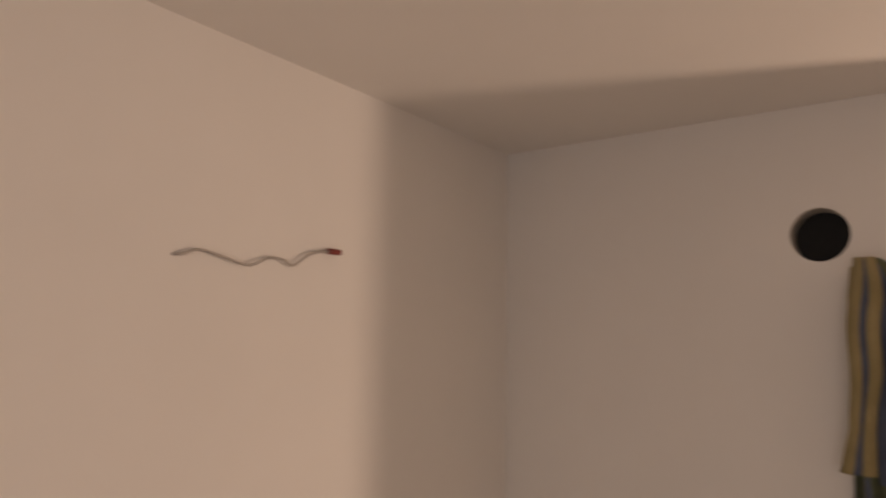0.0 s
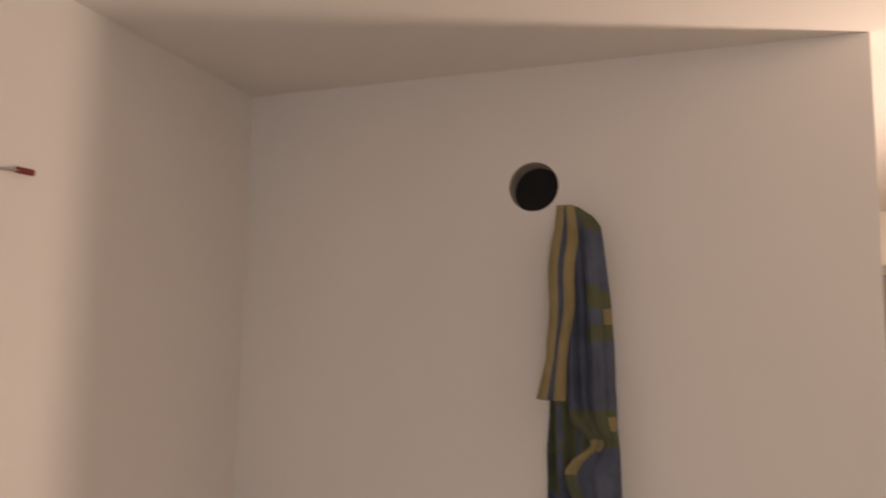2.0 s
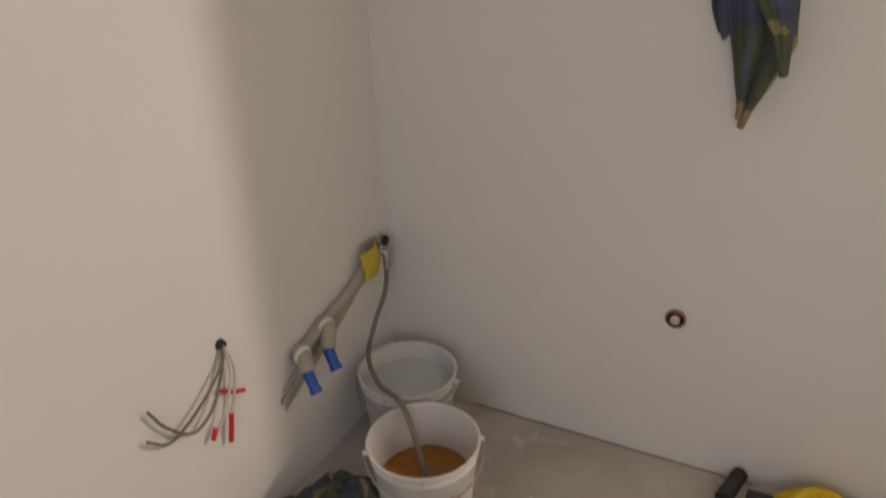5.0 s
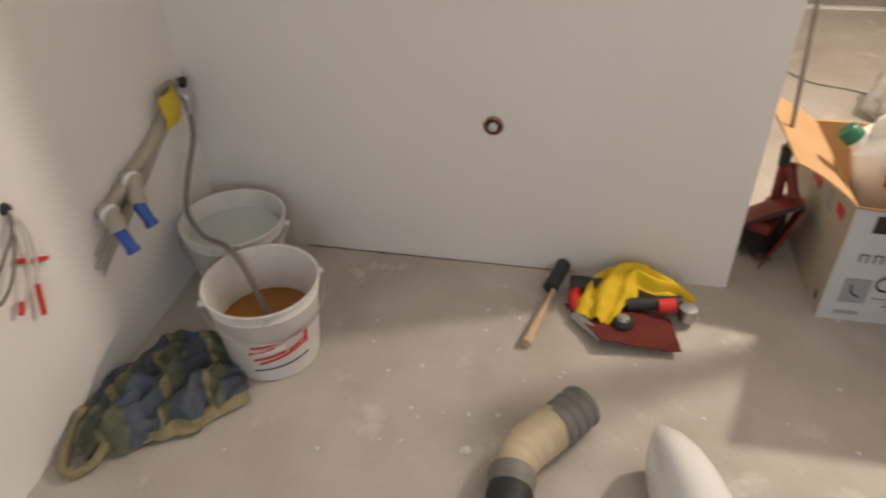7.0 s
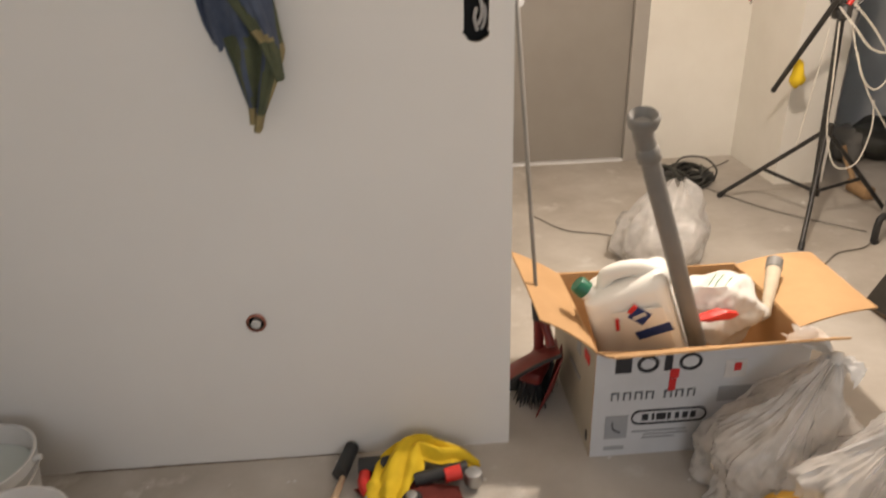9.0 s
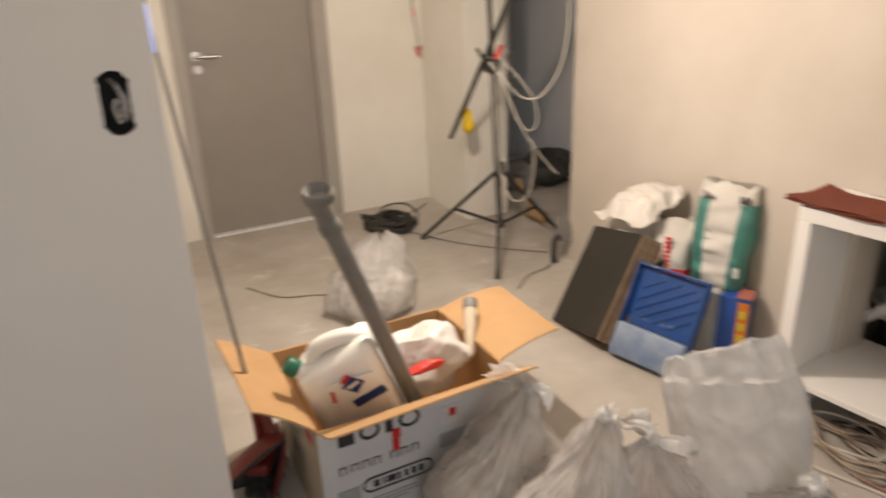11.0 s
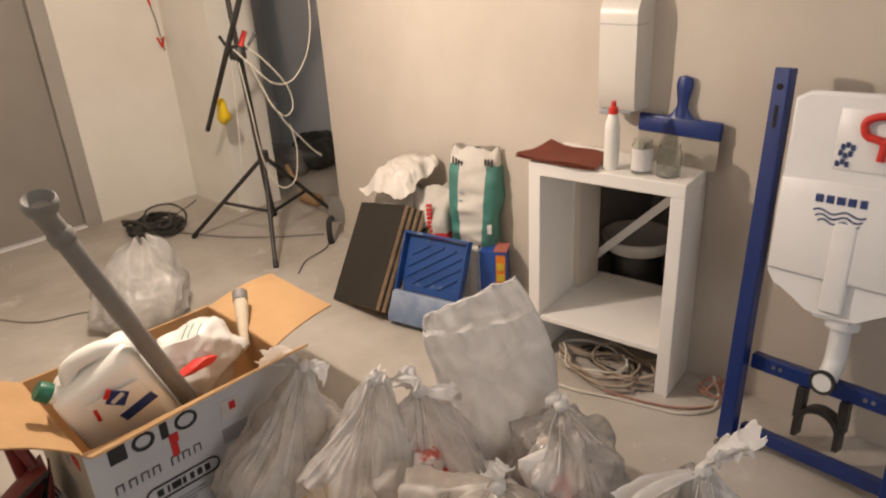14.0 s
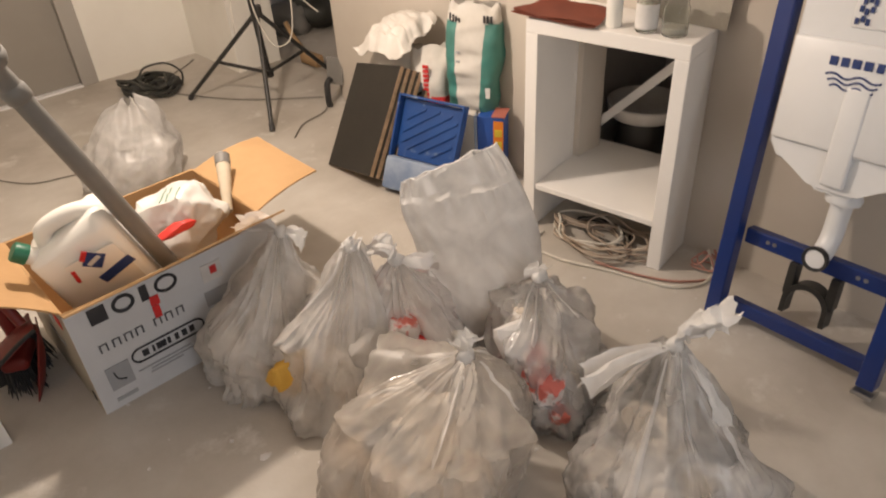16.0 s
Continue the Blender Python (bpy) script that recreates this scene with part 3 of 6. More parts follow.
part("tube", tube([(0.052, -0.08, 0.50), (0.052, -0.10, 0.42), (0.045, -0.16, 0.335), (0.07, -0.245, 0.275), (0.15, -0.32, 0.250), (0.25, -0.375, 0.262), (0.31, -0.412, 0.21), (0.375, -0.46, 0.11)], 0.0075, 8), M_HOSE, hose, "", True)


# ---- buckets ----
def bucket(at, turn, water, level, label, printed):
    b = thing("bucket", label, "bucket", pose(*at, 0, 0, turn), "plastic buckets by the wall")
    h = 0.245
    part("body", lathe([(0.0, 0.0), (0.112, 0.0), (0.118, 0.004), (0.137, 0.20), (0.140, 0.203), (0.142, 0.212), (0.139, 0.216), (0.141, 0.236), (0.147, 0.238), (0.148, h), (0.141, h), (0.138, 0.236), (0.115, 0.006), (0.0, 0.006)], 48), M_BUCKET, b, "", True)
    part("water", lathe([(0.0, level + 0.001), (0.112 + 0.1 * level, level), (0.112 + 0.1 * level, level - 0.004), (0.0, level - 0.004)], 40), water, b, "still water inside the bucket")
    for s in (1, -1):
        part("handle_lug", rod((s * 0.138, 0, 0.222), (s * 0.158, 0, 0.222), 0.010, 0.008, 10), M_BUCKET, b)
    part("handle", tube([(s * 0.154 * math.cos(a), -0.152 * math.sin(a), 0.222 - 0.06 * math.sin(a)) for s in (1,) for a in [math.pi * k / 10 for k in range(11)]], 0.0028, 6, steps=3), M_STEEL, b, "thin wire handle", True)
    if printed:
        def curved(a0, a1, z0, z1, tilt, mat_, nm):
            part(nm, sheet(8, 1, lambda u, w_: Vector(((0.1195 + 0.1 * (z0 + (z1 - z0) * w_ + tilt * u)) * math.sin(a0 + (a1 - a0) * u), -(0.1195 + 0.1 * (z0 + (z1 - z0) * w_ + tilt * u)) * math.cos(a0 + (a1 - a0) * u), z0 + (z1 - z0) * w_ + tilt * u)), thick=0.001), mat_, b, "", True)
        for k, (a0, a1, z) in enumerate(((-0.55, 0.45, 0.128), (-0.62, -0.1, 0.106), (-0.55, 0.1, 0.084), (-0.45, 0.05, 0.070), (0.15, 0.55, 0.10), (0.0, 0.5, 0.085))):
            curved(a0, a1, z, z + 0.007, 0.018, M_INK_RED, "print_bar")
        curved(0.52, 0.60, 0.10, 0.15, 0.0, M_INK_RED, "print_bar")
        curved(-0.52, 0.1, 0.108, 0.122, 0.008, M_WHITE, "print_panel")
        curved(-0.6, 0.6, 0.045, 0.049, 0.016, M_INK_BLUE, "print_line")
    return b


bucket((0.375, -0.465, 0), 35, M_BROWN_WATER, 0.115, "white plastic bucket of brown water with red print", True)
bucket((0.185, -0.215, 0), 10, M_CLOUDY_WATER, 0.190, "white plastic bucket of cloudy water in the corner", False)


# ---- towels ----
def cloth(name, parent, nu, nv, f, tone, thick=0.006, stuff=None):
    bm = bmesh.new()
    g = [[bm.verts.new(f(i / nu, j / nv)) for j in range(nv + 1)] for i in range(nu + 1)]
    for i in range(nu):
        for j in range(nv):
            q = bm.faces.new((g[i][j], g[i + 1][j], g[i + 1][j + 1], g[i][j + 1]))
            q.material_index = tone((i + 0.5) / nu, (j + 0.5) / nv)
    thicken(bm, g, thick)
    return part(name, bm, stuff or M_TOWEL, parent, "", True)


def lerp_at(table, w_):
    for (a, p), (b, q) in zip(table, table[1:]):
        if w_ <= b:
            t = (w_ - a) / (b - a)
            return p + (q - p) * t
    return table[-1][1]


tw = thing("hanging_towel", "blue, olive and yellow terry towel hanging on wall nail", "towel", pose(0.031, 0, -0.020))
part("nail", rod((0.905, 0.0, 1.992), (0.905, -0.05, 2.0), 0.004, seg=10), M_STEEL, tw)
# each layer: left and right edges by height
L_BACK = [(0.0, 0.870), (0.1, 0.862), (0.4, 0.860), (0.62, 0.850), (0.86, 0.846), (0.94, 0.858), (1.0, 0.875)]
R_BACK = [(0.0, 0.915), (0.1, 0.945), (0.4, 0.985), (0.62, 0.99), (0.74, 0.99), (1.0, 0.945)]


def back_layer(u, w_):
    z = 2.0 - 0.775 * w_
    a, b = lerp_at(L_BACK, w_), lerp_at(R_BACK, w_)
    x = a + (b - a) * u
    return Vector((x + 0.004 * nz(u * 4, w_ * 9), -0.018 - 0.014 * math.sin(math.pi * u) - 0.011 * math.sin(16 * u + 3 * w_) * min(1, 3 * w_), z + 0.010 * math.sin(19 * u) * w_ ** 3))


cloth("back_layer", tw, 26, 44, back_layer, lambda u, w_: 2 if w_ < 0.5 and u < 0.12 else 0 if w_ > 0.84 else 1)
L_TAIL = [(0.0, 0.872), (0.4, 0.880), (0.63, 0.900), (0.82, 0.922), (1.0, 0.940)]
R_TAIL = [(0.0, 0.995), (0.4, 1.010), (0.68, 1.030), (0.85, 0.990), (1.0, 0.955)]


def tail_layer(u, w_):
    a, b = lerp_at(L_TAIL, w_), lerp_at(R_TAIL, w_)
    x = a + (b - a) * u
    return Vector((x + 0.004 * nz(u * 5, w_ * 7, 3.0), -0.048 - 0.014 * math.sin(math.pi * u) - 0.012 * math.sin(14 * u + 4 * w_), 1.58 - 0.535 * w_ + 0.01 * math.sin(6 * u) * w_))


def tail_tone(u, w_):
    if w_ > 0.93 or (w_ > 0.66 and u > 0.88):
        return 2
    return 0 if 0.34 < w_ < 0.62 and u < 0.45 or math.sin(17 * u + 3 * w_) > 0.86 else 1


cloth("tail_layer", tw, 28, 40, tail_layer, tail_tone)
L_F = [(0.0, 0.885), (0.05, 0.892), (0.256, 0.905), (0.50, 0.908), (0.56, 0.915), (0.60, 0.955), (0.62, 0.962), (0.64, 0.945), (0.665, 0.915), (0.69, 0.900), (0.72, 0.902), (0.75, 0.915), (0.83, 0.955), (0.893, 0.990), (1.0, 1.017)]
R_F = [(0.0, 0.930), (0.02, 0.958), (0.05, 0.978), (0.256, 0.994), (0.50, 1.009), (0.66, 1.018), (0.83, 1.022), (1.0, 1.022)]


def front_layer(u, w_):
    z = 2.008 - (0.865 - 0.05 * max(0.0, w_ - 0.8)) * w_
    a, b = lerp_at(L_F, w_), lerp_at(R_F, w_)
    x = a + (b - a) * u
    low = max(0.0, min(1.0, (w_ - 0.50) / 0.06))
    fold = (0.014 * math.sin(11 * u + 2.0 * w_) + 0.010 * math.sin(21 * u + 5 * w_ * u)) * min(1, 4 * w_) * (1 - 0.75 * low)
    # the turned edge curls forward
    curl = 0.020 * low * (1 - u) ** 3 + 0.014 * math.exp(-((w_ - 0.575) / 0.025) ** 2)
    return Vector((x, -0.062 - 0.024 * math.sin(math.pi * min(1, u * 1.1)) * (1 - 0.5 * low) - fold - curl, z))


def front_tone(u, w_):
    a, b = lerp_at(L_F, w_), lerp_at(R_F, w_)
    inward = u * (b - a)
    if w_ < 0.53:
        if u > 0.86 and 0.27 < w_ < 0.31:
            return 2
        return 1 if u > 0.5 and (0.17 < w_ - 0.06 * u < 0.23 or 0.31 < w_ < 0.35) or u > 0.6 and w_ < 0.06 else 0
    if w_ < 0.60:
        return 2 if u > 0.78 and 0.555 < w_ < 0.585 else 1
    if inward < 0.022:
        return 2 if w_ < 0.70 or 0.86 < w_ < 0.90 else 1
    return 1 if w_ < 0.63 or w_ > 0.93 else 0


cloth("front_layer", tw, 34, 96, front_layer, front_tone)


def hem_layer(u, w_):
    z = 2.012 - 0.445 * w_ + 0.02 * u * w_
    a = lerp_at([(0, 0.886), (0.2, 0.872), (0.55, 0.866), (0.8, 0.866), (1.0, 0.838)], w_)
    b = lerp_at([(0, 0.915), (0.2, 0.925), (0.55, 0.915), (0.8, 0.905), (1.0, 0.895)], w_)
    return Vector((a + (b - a) * u + 0.003 * math.sin(14 * w_), -0.088 - 0.010 * math.sin(math.pi * u) - 0.005 * math.sin(9.4 * u) - 0.012 * w_, z - 0.02 * u * (w_ > 0.95)))


cloth("hem_layer", tw, 22, 44, hem_layer, lambda u, w_: 2 if u < 0.30 or u > 0.70 else 0)


ft = thing("floor_towel", "crumpled blue and yellow terry towel on screed floor", "towel", pose(0, 0, 0))


def heap(u, w_):
    # a crumpled strip from the wall end to the bucket
    cx = lerp_at([(0, 0.045), (0.35, 0.12), (0.7, 0.20), (1, 0.30)], u)
    cy = lerp_at([(0, -0.86), (0.35, -0.70), (0.7, -0.60), (1, -0.55)], u)
    wid = lerp_at([(0, 0.07), (0.25, 0.20), (0.6, 0.30), (1, 0.22)], u)
    d = Vector((0.62, -0.78, 0)) if u > 0.3 else Vector((0.8, -0.6, 0))
    p = Vector((cx, cy, 0)) + d * (w_ - 0.5) * wid * 1.25
    edge = min(1.0, 6 * min(w_, 1 - w_, u + 0.04, 1.04 - u))
    s = 2.8 * w_ + 1.7 * u + 0.55 * nz(u * 2.2, w_ * 2.0, 4.0)
    r1 = 1 - abs(2 * (s - math.floor(s)) - 1)
    q = 6.6 * w_ + 4.4 * u + 0.9 * nz(u * 3.0, w_ * 3.0, 9.0)
    r2 = 1 - abs(2 * (q - math.floor(q)) - 1)
    hgt = 0.75 + 0.8 * nz(u * 2.2, w_ * 2.2, 6.0)
    z = 0.010 + edge * (0.010 + 0.062 * hgt * r1 ** 1.2 + 0.022 * r2 * (0.5 + hgt) + 0.012 * nz(u * 14, w_ * 14, 2.0))
    p += Vector((0.02 * nz(u * 9, w_ * 9, 1), 0.02 * nz(u * 9, w_ * 9, 7), max(0.008, z)))
    p.x = max(p.x, 0.014)
    return p


def heap_tone(u, w_):
    s = 3.1 * u + 0.8 * w_ + 0.25 * nz(u * 5, w_ * 5, 8.0)
    k = s - math.floor(s)
    if k < 0.10 or (w_ > 0.93 and u > 0.3):
        return 2
    return 1 if 0.10 < k < 0.34 or u < 0.16 else 0


M_FLOOR_TOWEL = [mat("damp_towel_blue", (0.115, 0.138, 0.17, 1), (0.065, 0.08, 0.11, 1), 0.95, scale=16, fine=420, bump=0.9, depth=0.004),
                 mat("damp_towel_olive", (0.155, 0.165, 0.105, 1), (0.095, 0.11, 0.075, 1), 0.95, scale=16, fine=420, bump=0.9, depth=0.004),
                 mat("damp_towel_yellow", (0.38, 0.31, 0.17, 1), (0.24, 0.21, 0.12, 1), 0.95, scale=16, fine=420, bump=0.9, depth=0.004)]
cloth("crumpled_cloth", ft, 120, 90, heap, heap_tone, 0.006, M_FLOOR_TOWEL)
part("hem_loop", tube([(0.022, -0.78, 0.055), (0.026, -0.86, 0.030), (0.040, -0.915, 0.014), (0.075, -0.930, 0.013), (0.11, -0.895, 0.018), (0.12, -0.85, 0.035)], 0.012, 8), M_FLOOR_TOWEL[2], ft, "rolled yellow hem", True)

# ---- copper stub, socket wires, tape ----
st = thing("pipe_stub", "copper and grey pipe stub in partition hole", "pipe")
part("collar", lathe([(0.021, 0.0), (0.026, 0.0), (0.027, 0.006), (0.021, 0.008)], 28, close=True, m=pose(0.893, 0.0, 0.474, 90, 0, 0)), M_COPPER, st, "", True)
part("stub", lathe([(0.0, 0.0), (0.012, 0.0), (0.013, 0.018), (0.010, 0.020), (0.009, 0.012), (0.0, 0.012)], 18, m=pose(0.892, 0.012, 0.470, 90, 0, 0)), M_BUCKET, st, "pale plastic stub", True)
sw = thing("socket_wires", "white wires bent inside black socket hole", "wire", pose(0.005, 0, 0))
for pts in (((1.492, 0.045, 1.30), (1.503, 0.012, 1.285), (1.508, 0.006, 1.255), (1.500, 0.01, 1.225)), ((1.500, 0.045, 1.25), (1.494, 0.008, 1.26), (1.490, 0.004, 1.24), (1.497, 0.012, 1.212)), ((1.51, 0.045, 1.27), (1.515, 0.012, 1.262), (1.514, 0.01, 1.235), (1.508, 0.02, 1.215))):
    part("cord", tube(pts, 0.0045, 8), mat("pale_cable", (0.5, 0.48, 0.47, 1), (0.4, 0.39, 0.38, 1), 0.5), sw, "", True)
tp = thing("masking_tape", "strip of blue masking tape on partition edge", "tape")
part("strip", sheet(2, 8, lambda a, b: Vector((PX + 0.004 + 0.012 * a, 0.05 + 0.04 * a, 1.345 + 0.10 * b)), thick=0.001), mat("blue_tape", (0.10, 0.16, 0.42, 1), (0.08, 0.13, 0.36, 1), 0.7), tp)

# ---- pipe bend and toilet on the floor ----
pb = thing("toilet_connector", "grey, cream and black drain connector lying on floor", "pipe", pose(0.002, -0.022, 0))


def along(a, b, r0, r1, name, material, label="", ribs=0):
    a, b = Vector(a), Vector(b)
    n = (b - a).length
    prof = [(0.0, 0.0), (r0 - 0.006, 0.0), (r0, 0.003)]
    for k in range(ribs):
        z = n * (k + 0.5) / ribs
        prof += [(r0 + 0.004, z - n * 0.18 / ribs), (r0 + 0.004, z + n * 0.12 / ribs), (r0 - 0.001, z + n * 0.3 / ribs)]
    prof += [(r1, n - 0.002), (r1 - 0.007, n), (0.0, n)]
    return part(name, lathe(prof, 32, m=Matrix.Translation(a) @ (b - a).to_track_quat("Z", "Y").to_matrix().to_4x4()), material, pb, label, True)


along((1.19, -0.54, 0.055), (1.122, -0.632, 0.055), 0.050, 0.050, "sleeve", M_RIB_GREY, "ribbed grey rubber sleeve", 4)
part("body", tube([(1.13, -0.615, 0.055), (1.10, -0.652, 0.055), (1.06, -0.71, 0.054), (1.045, -0.765, 0.053)], 0.052, 28, radii=[0.053, 0.054, 0.053, 0.051, 0.049, 0.047]), M_CREAM_PIPE, pb, "cream rubber bend", True)
along((1.048, -0.75, 0.053), (1.046, -0.80, 0.052), 0.049, 0.048, "collar", M_RIB_GREY, "", 1)
along((1.046, -0.795, 0.052), (1.055, -0.90, 0.052), 0.046, 0.048, "end", M_RUBBER, "black rubber end", 2)

tl = thing("toilet_bowl", "white glazed ceramic toilet bowl lying on floor", "toilet", pose(1.392, -0.915, 0.0, 0, 0, 3) @ Matrix.Diagonal((0.78, 1.0, 1.0, 1.0)))
bm = bmesh.new()
rings = []
for k in range(17):
    t = k / 16
    y = 0.28 * t - 0.02
    wdt = 0.078 * math.sqrt(max(0.0, 1 - t ** 2.3)) + 0.004
    top = 0.24 * (1 - 0.55 * t ** 2.4)
    rings.append([bm.verts.new((wdt * math.copysign(abs(math.cos(a)) ** 0.75, math.cos(a)) + 0.035 * (1 - t) - 0.03 * t, y + 0.02 * math.sin(a) * t, top * (0.5 + 0.5 * math.copysign(abs(math.sin(a)) ** 0.8, math.sin(a))))) for a in [2 * math.pi * j / 28 for j in range(28)]])
for p, q in zip(rings, rings[1:]):
    for j in range(28):
        bm.faces.new((p[j], p[(j + 1) % 28], q[(j + 1) % 28], q[j]))
bm.faces.new(rings[0])
bm.faces.new(rings[-1][::-1])
part("bowl", bm, M_CERAMIC, tl, "", True)

# ---- tools by the partition ----
M_PALE_WOOD = mat("pale_bare_wood", (0.56, 0.41, 0.27, 1), (0.46, 0.33, 0.21, 1), 0.75, scale=8, fine=60)
hm = thing("hammer", "rubber mallet with pale wooden handle on floor", "hammer")
part("handle", tube([(1.036, -0.345, 0.016), (1.06, -0.25, 0.018), (1.085, -0.16, 0.022), (1.10, -0.10, 0.028)], 0.011, 10, radii=[0.014, 0.013, 0.011, 0.010, 0.009, 0.009]), M_PALE_WOOD, hm, "pale wooden handle", True)
part("head", rod((1.085, -0.125, 0.033), (1.115, -0.012, 0.033), 0.022, 0.021, 20), M_RUBBER, hm, "black rubber head", True)
sp = thing("sanding_sheet", "dark red folded sanding sheet lying on floor", "sandpaper")
SA, SB, SC, SD = [Vector(q) for q in ((1.125, -0.165, 0.012), (1.235, -0.325, 0.040), (1.437, -0.318, 0.016), (1.418, -0.185, 0.014))]
part("sheet", sheet(16, 12, lambda a, b: SA.lerp(SD, a).lerp(SB.lerp(SC, a), b) + Vector((0, 0, 0.020 * math.sin(math.pi * a) * (1 - b) + 0.006 * nz(a * 4, b * 4) + 0.010 * max(0, a - 0.85) * 6 * b)), thick=0.002), mat("dark_red_abrasive", (0.135, 0.018, 0.011, 1), (0.10, 0.014, 0.009, 1), 0.9, scale=10, fine=400, bump=0.5), sp, "", True)
yc = thing("yellow_cloth", "crumpled bright yellow work cloth over tools", "cloth")
Y_LINE = spline([(1.205, -0.238, 0.034), (1.228, -0.185, 0.058), (1.262, -0.120, 0.082), (1.305, -0.080, 0.096), (1.36, -0.095, 0.084), (1.42, -0.108, 0.070), (1.48, -0.130, 0.036)], 8)
Y_WIDE = [(0, 0.046), (0.15, 0.058), (0.35, 0.064), (0.5, 0.052), (0.7, 0.038), (0.9, 0.032), (1, 0.014)]


def yellow_f(a, b):
    k = min(len(Y_LINE) - 2, int(a * (len(Y_LINE) - 1)))
    q = a * (len(Y_LINE) - 1) - k
    p = Y_LINE[k].lerp(Y_LINE[k + 1], q)
    d = (Y_LINE[k + 1] - Y_LINE[k]).normalized()
    side = d.cross(Vector((0, 0, 1))).normalized()
    w_ = lerp_at(Y_WIDE, a) * (1 + 0.25 * nz(a * 7, b * 2, 3))
    x = 2 * b - 1
    drop = 0.030 * abs(x) ** 2.2 * (1 if a > 0.12 else 0.4)
    return p + side * x * w_ + Vector((0, 0, 0.010 * math.sin(7 * x + 9 * a) + 0.012 * (0.5 - 2 * abs(nz(a * 5, b * 3, 2.0))) - drop))


part("cloth", sheet(64, 22, yellow_f, thick=0.004), M_YELLOW_CLOTH, yc, "", True)
# round black piece among the tools, its kind not known
kb = thing("round_tool", "round black tool with a worn steel cap", "tool", pose(1.287, -0.245, 0.032))
part("body", lathe([(0.0, -0.014), (0.020, -0.012), (0.030, 0.0), (0.029, 0.012), (0.022, 0.020), (0.0, 0.020)], 24), M_RUBBER, kb, "", True)
part("cap", lathe([(0.0, 0.020), (0.017, 0.020), (0.014, 0.027), (0.0, 0.030)], 20), M_STEEL, kb, "worn steel cap", True)
gr = thing("angle_grinder", "black and red power tool with steel rim on floor", "tool", pose(1.425, -0.128, 0.004))
part("body", tube([(-0.13, -0.05, 0.04), (-0.05, -0.035, 0.045), (0.02, -0.02, 0.045)], 0.019, 14), M_RUBBER, gr, "", True)
part("housing", tube([(-0.045, -0.045, 0.044), (0.0, -0.036, 0.046)], 0.021, 14), M_RED_PLASTIC, gr, "red plastic housing", True)
part("guard", lathe([(0.010, 0.0), (0.022, 0.0), (0.027, 0.012), (0.024, 0.042), (0.0, 0.046)], 24, m=pose(0.035, -0.05, 0.012)), M_STEEL, gr, "steel rim", True)
dr = thing("hand_drill", "black hand tool half under yellow cloth", "tool", pose(1.19, -0.10, 0.0))
part("body", tube([(-0.05, 0.0, 0.035), (0.02, -0.005, 0.04), (0.09, -0.01, 0.04)], 0.026, 14), M_RUBBER, dr, "", True)
part("grip", tube([(-0.03, -0.01, 0.03), (-0.035, -0.06, 0.028), (-0.02, -0.10, 0.025)], 0.018, 12), M_RED_PLASTIC, dr, "dark red grip", True)
ck = thing("scraper_blade", "pale steel scraper blade lying beside sanding sheet", "scraper", pose(1.196, -0.262, 0.026, 25, 0, -48))
part("blade", box((-0.060, -0.013, 0.0), (0.060, 0.013, 0.003), 0.001), M_STEEL, ck)

# ---- cardboard box and what it holds ----
BX0, BX1, BY0, BY1, BH = 1.812, 2.425, -0.09, 0.40, 0.36
bx = thing("cardboard_box", "open cardboard box with white printed sides and brown flaps", "box", pose(BX0, BY0, 0))
W, D = BX1 - BX0, BY1 - BY0
T = 0.006


# printed card for the left side, toned down to beige for its shade
M_CARD_SIDE = mat("shaded_printed_cardboard", (0.50, 0.455, 0.37, 1), (0.42, 0.375, 0.29, 1), 0.7, scale=5, fine=80, bump=0.08)


def two_ply(name, lo, hi, inner, label="", outside=None):
    """A board of the box: printed outside, brown inside."""
    bm = box(lo, hi)
    for q in bm.faces:
        bm.normal_update()
        q.material_index = 0 if q.normal.dot(Vector(inner)) < -0.9 else 1
    return part(name, bm, [outside or M_CARD_PRINT, M_CARD], bx, label)


front = two_ply("front_side", (0, 0, 0), (W, T, BH), (0, 1, 0))
two_ply("back_side", (0, D - T, 0), (W, D, BH), (0, -1, 0))
lside = two_ply("short_side", (0, T, 0), (T, D - T, BH), (1, 0, 0), "beige printed side with shade in its colour", M_CARD_SIDE)
two_ply("short_side", (W - T, T, 0), (W, D - T, BH), (-1, 0, 0))
part("bottom", box((T, T, 0.001), (W - T, D - T, T)), M_CARD, bx)


def flap(hinge, width_dir, width, out, length, sag, skew0=0.0, skew1=0.0):
    """A bent flap from a hinge point: along width_dir, reaching out by length."""
    h, wd, o = Vector(hinge), Vector(width_dir), Vector(out)
    n = wd.cross(o).normalized()
    return part("flap", sheet(10, 6, lambda a, b: h + wd * (width * a + b * (skew0 * (1 - a) + skew1 * a)) + o * length * b + Vector((0, 0, -sag * b * b)) + n * 0.006 * math.sin(3 * a + 2 * b), thick=0.005), M_CARD, bx, "", True)


flap((0.0, 0.002, BH), (1, 0, 0), W, (0.0, -0.211, 0.132), 1.0, 0.0, -0.02, -0.05)
flap((0.0, D - 0.01, BH), (0, -1, 0), D - 0.02, (-0.15, 0.06, 0.10), 1.0, 0.03, 0.0, 0.0)
flap((W - 0.003, D - 0.01, BH), (0, -1, 0), D - 0.08, (0.26, 0.02, 0.075), 1.0, 0.05, 0.02, -0.03)
flap((W, D, BH), (-1, 0, 0), W, (0, 0.03, -0.20), 1.0, 0.0)
# printing on the front: brand marks are plain bars
bar(front, "print_block", 0.078, 0.318, 0.046, 0.050, M_INK)


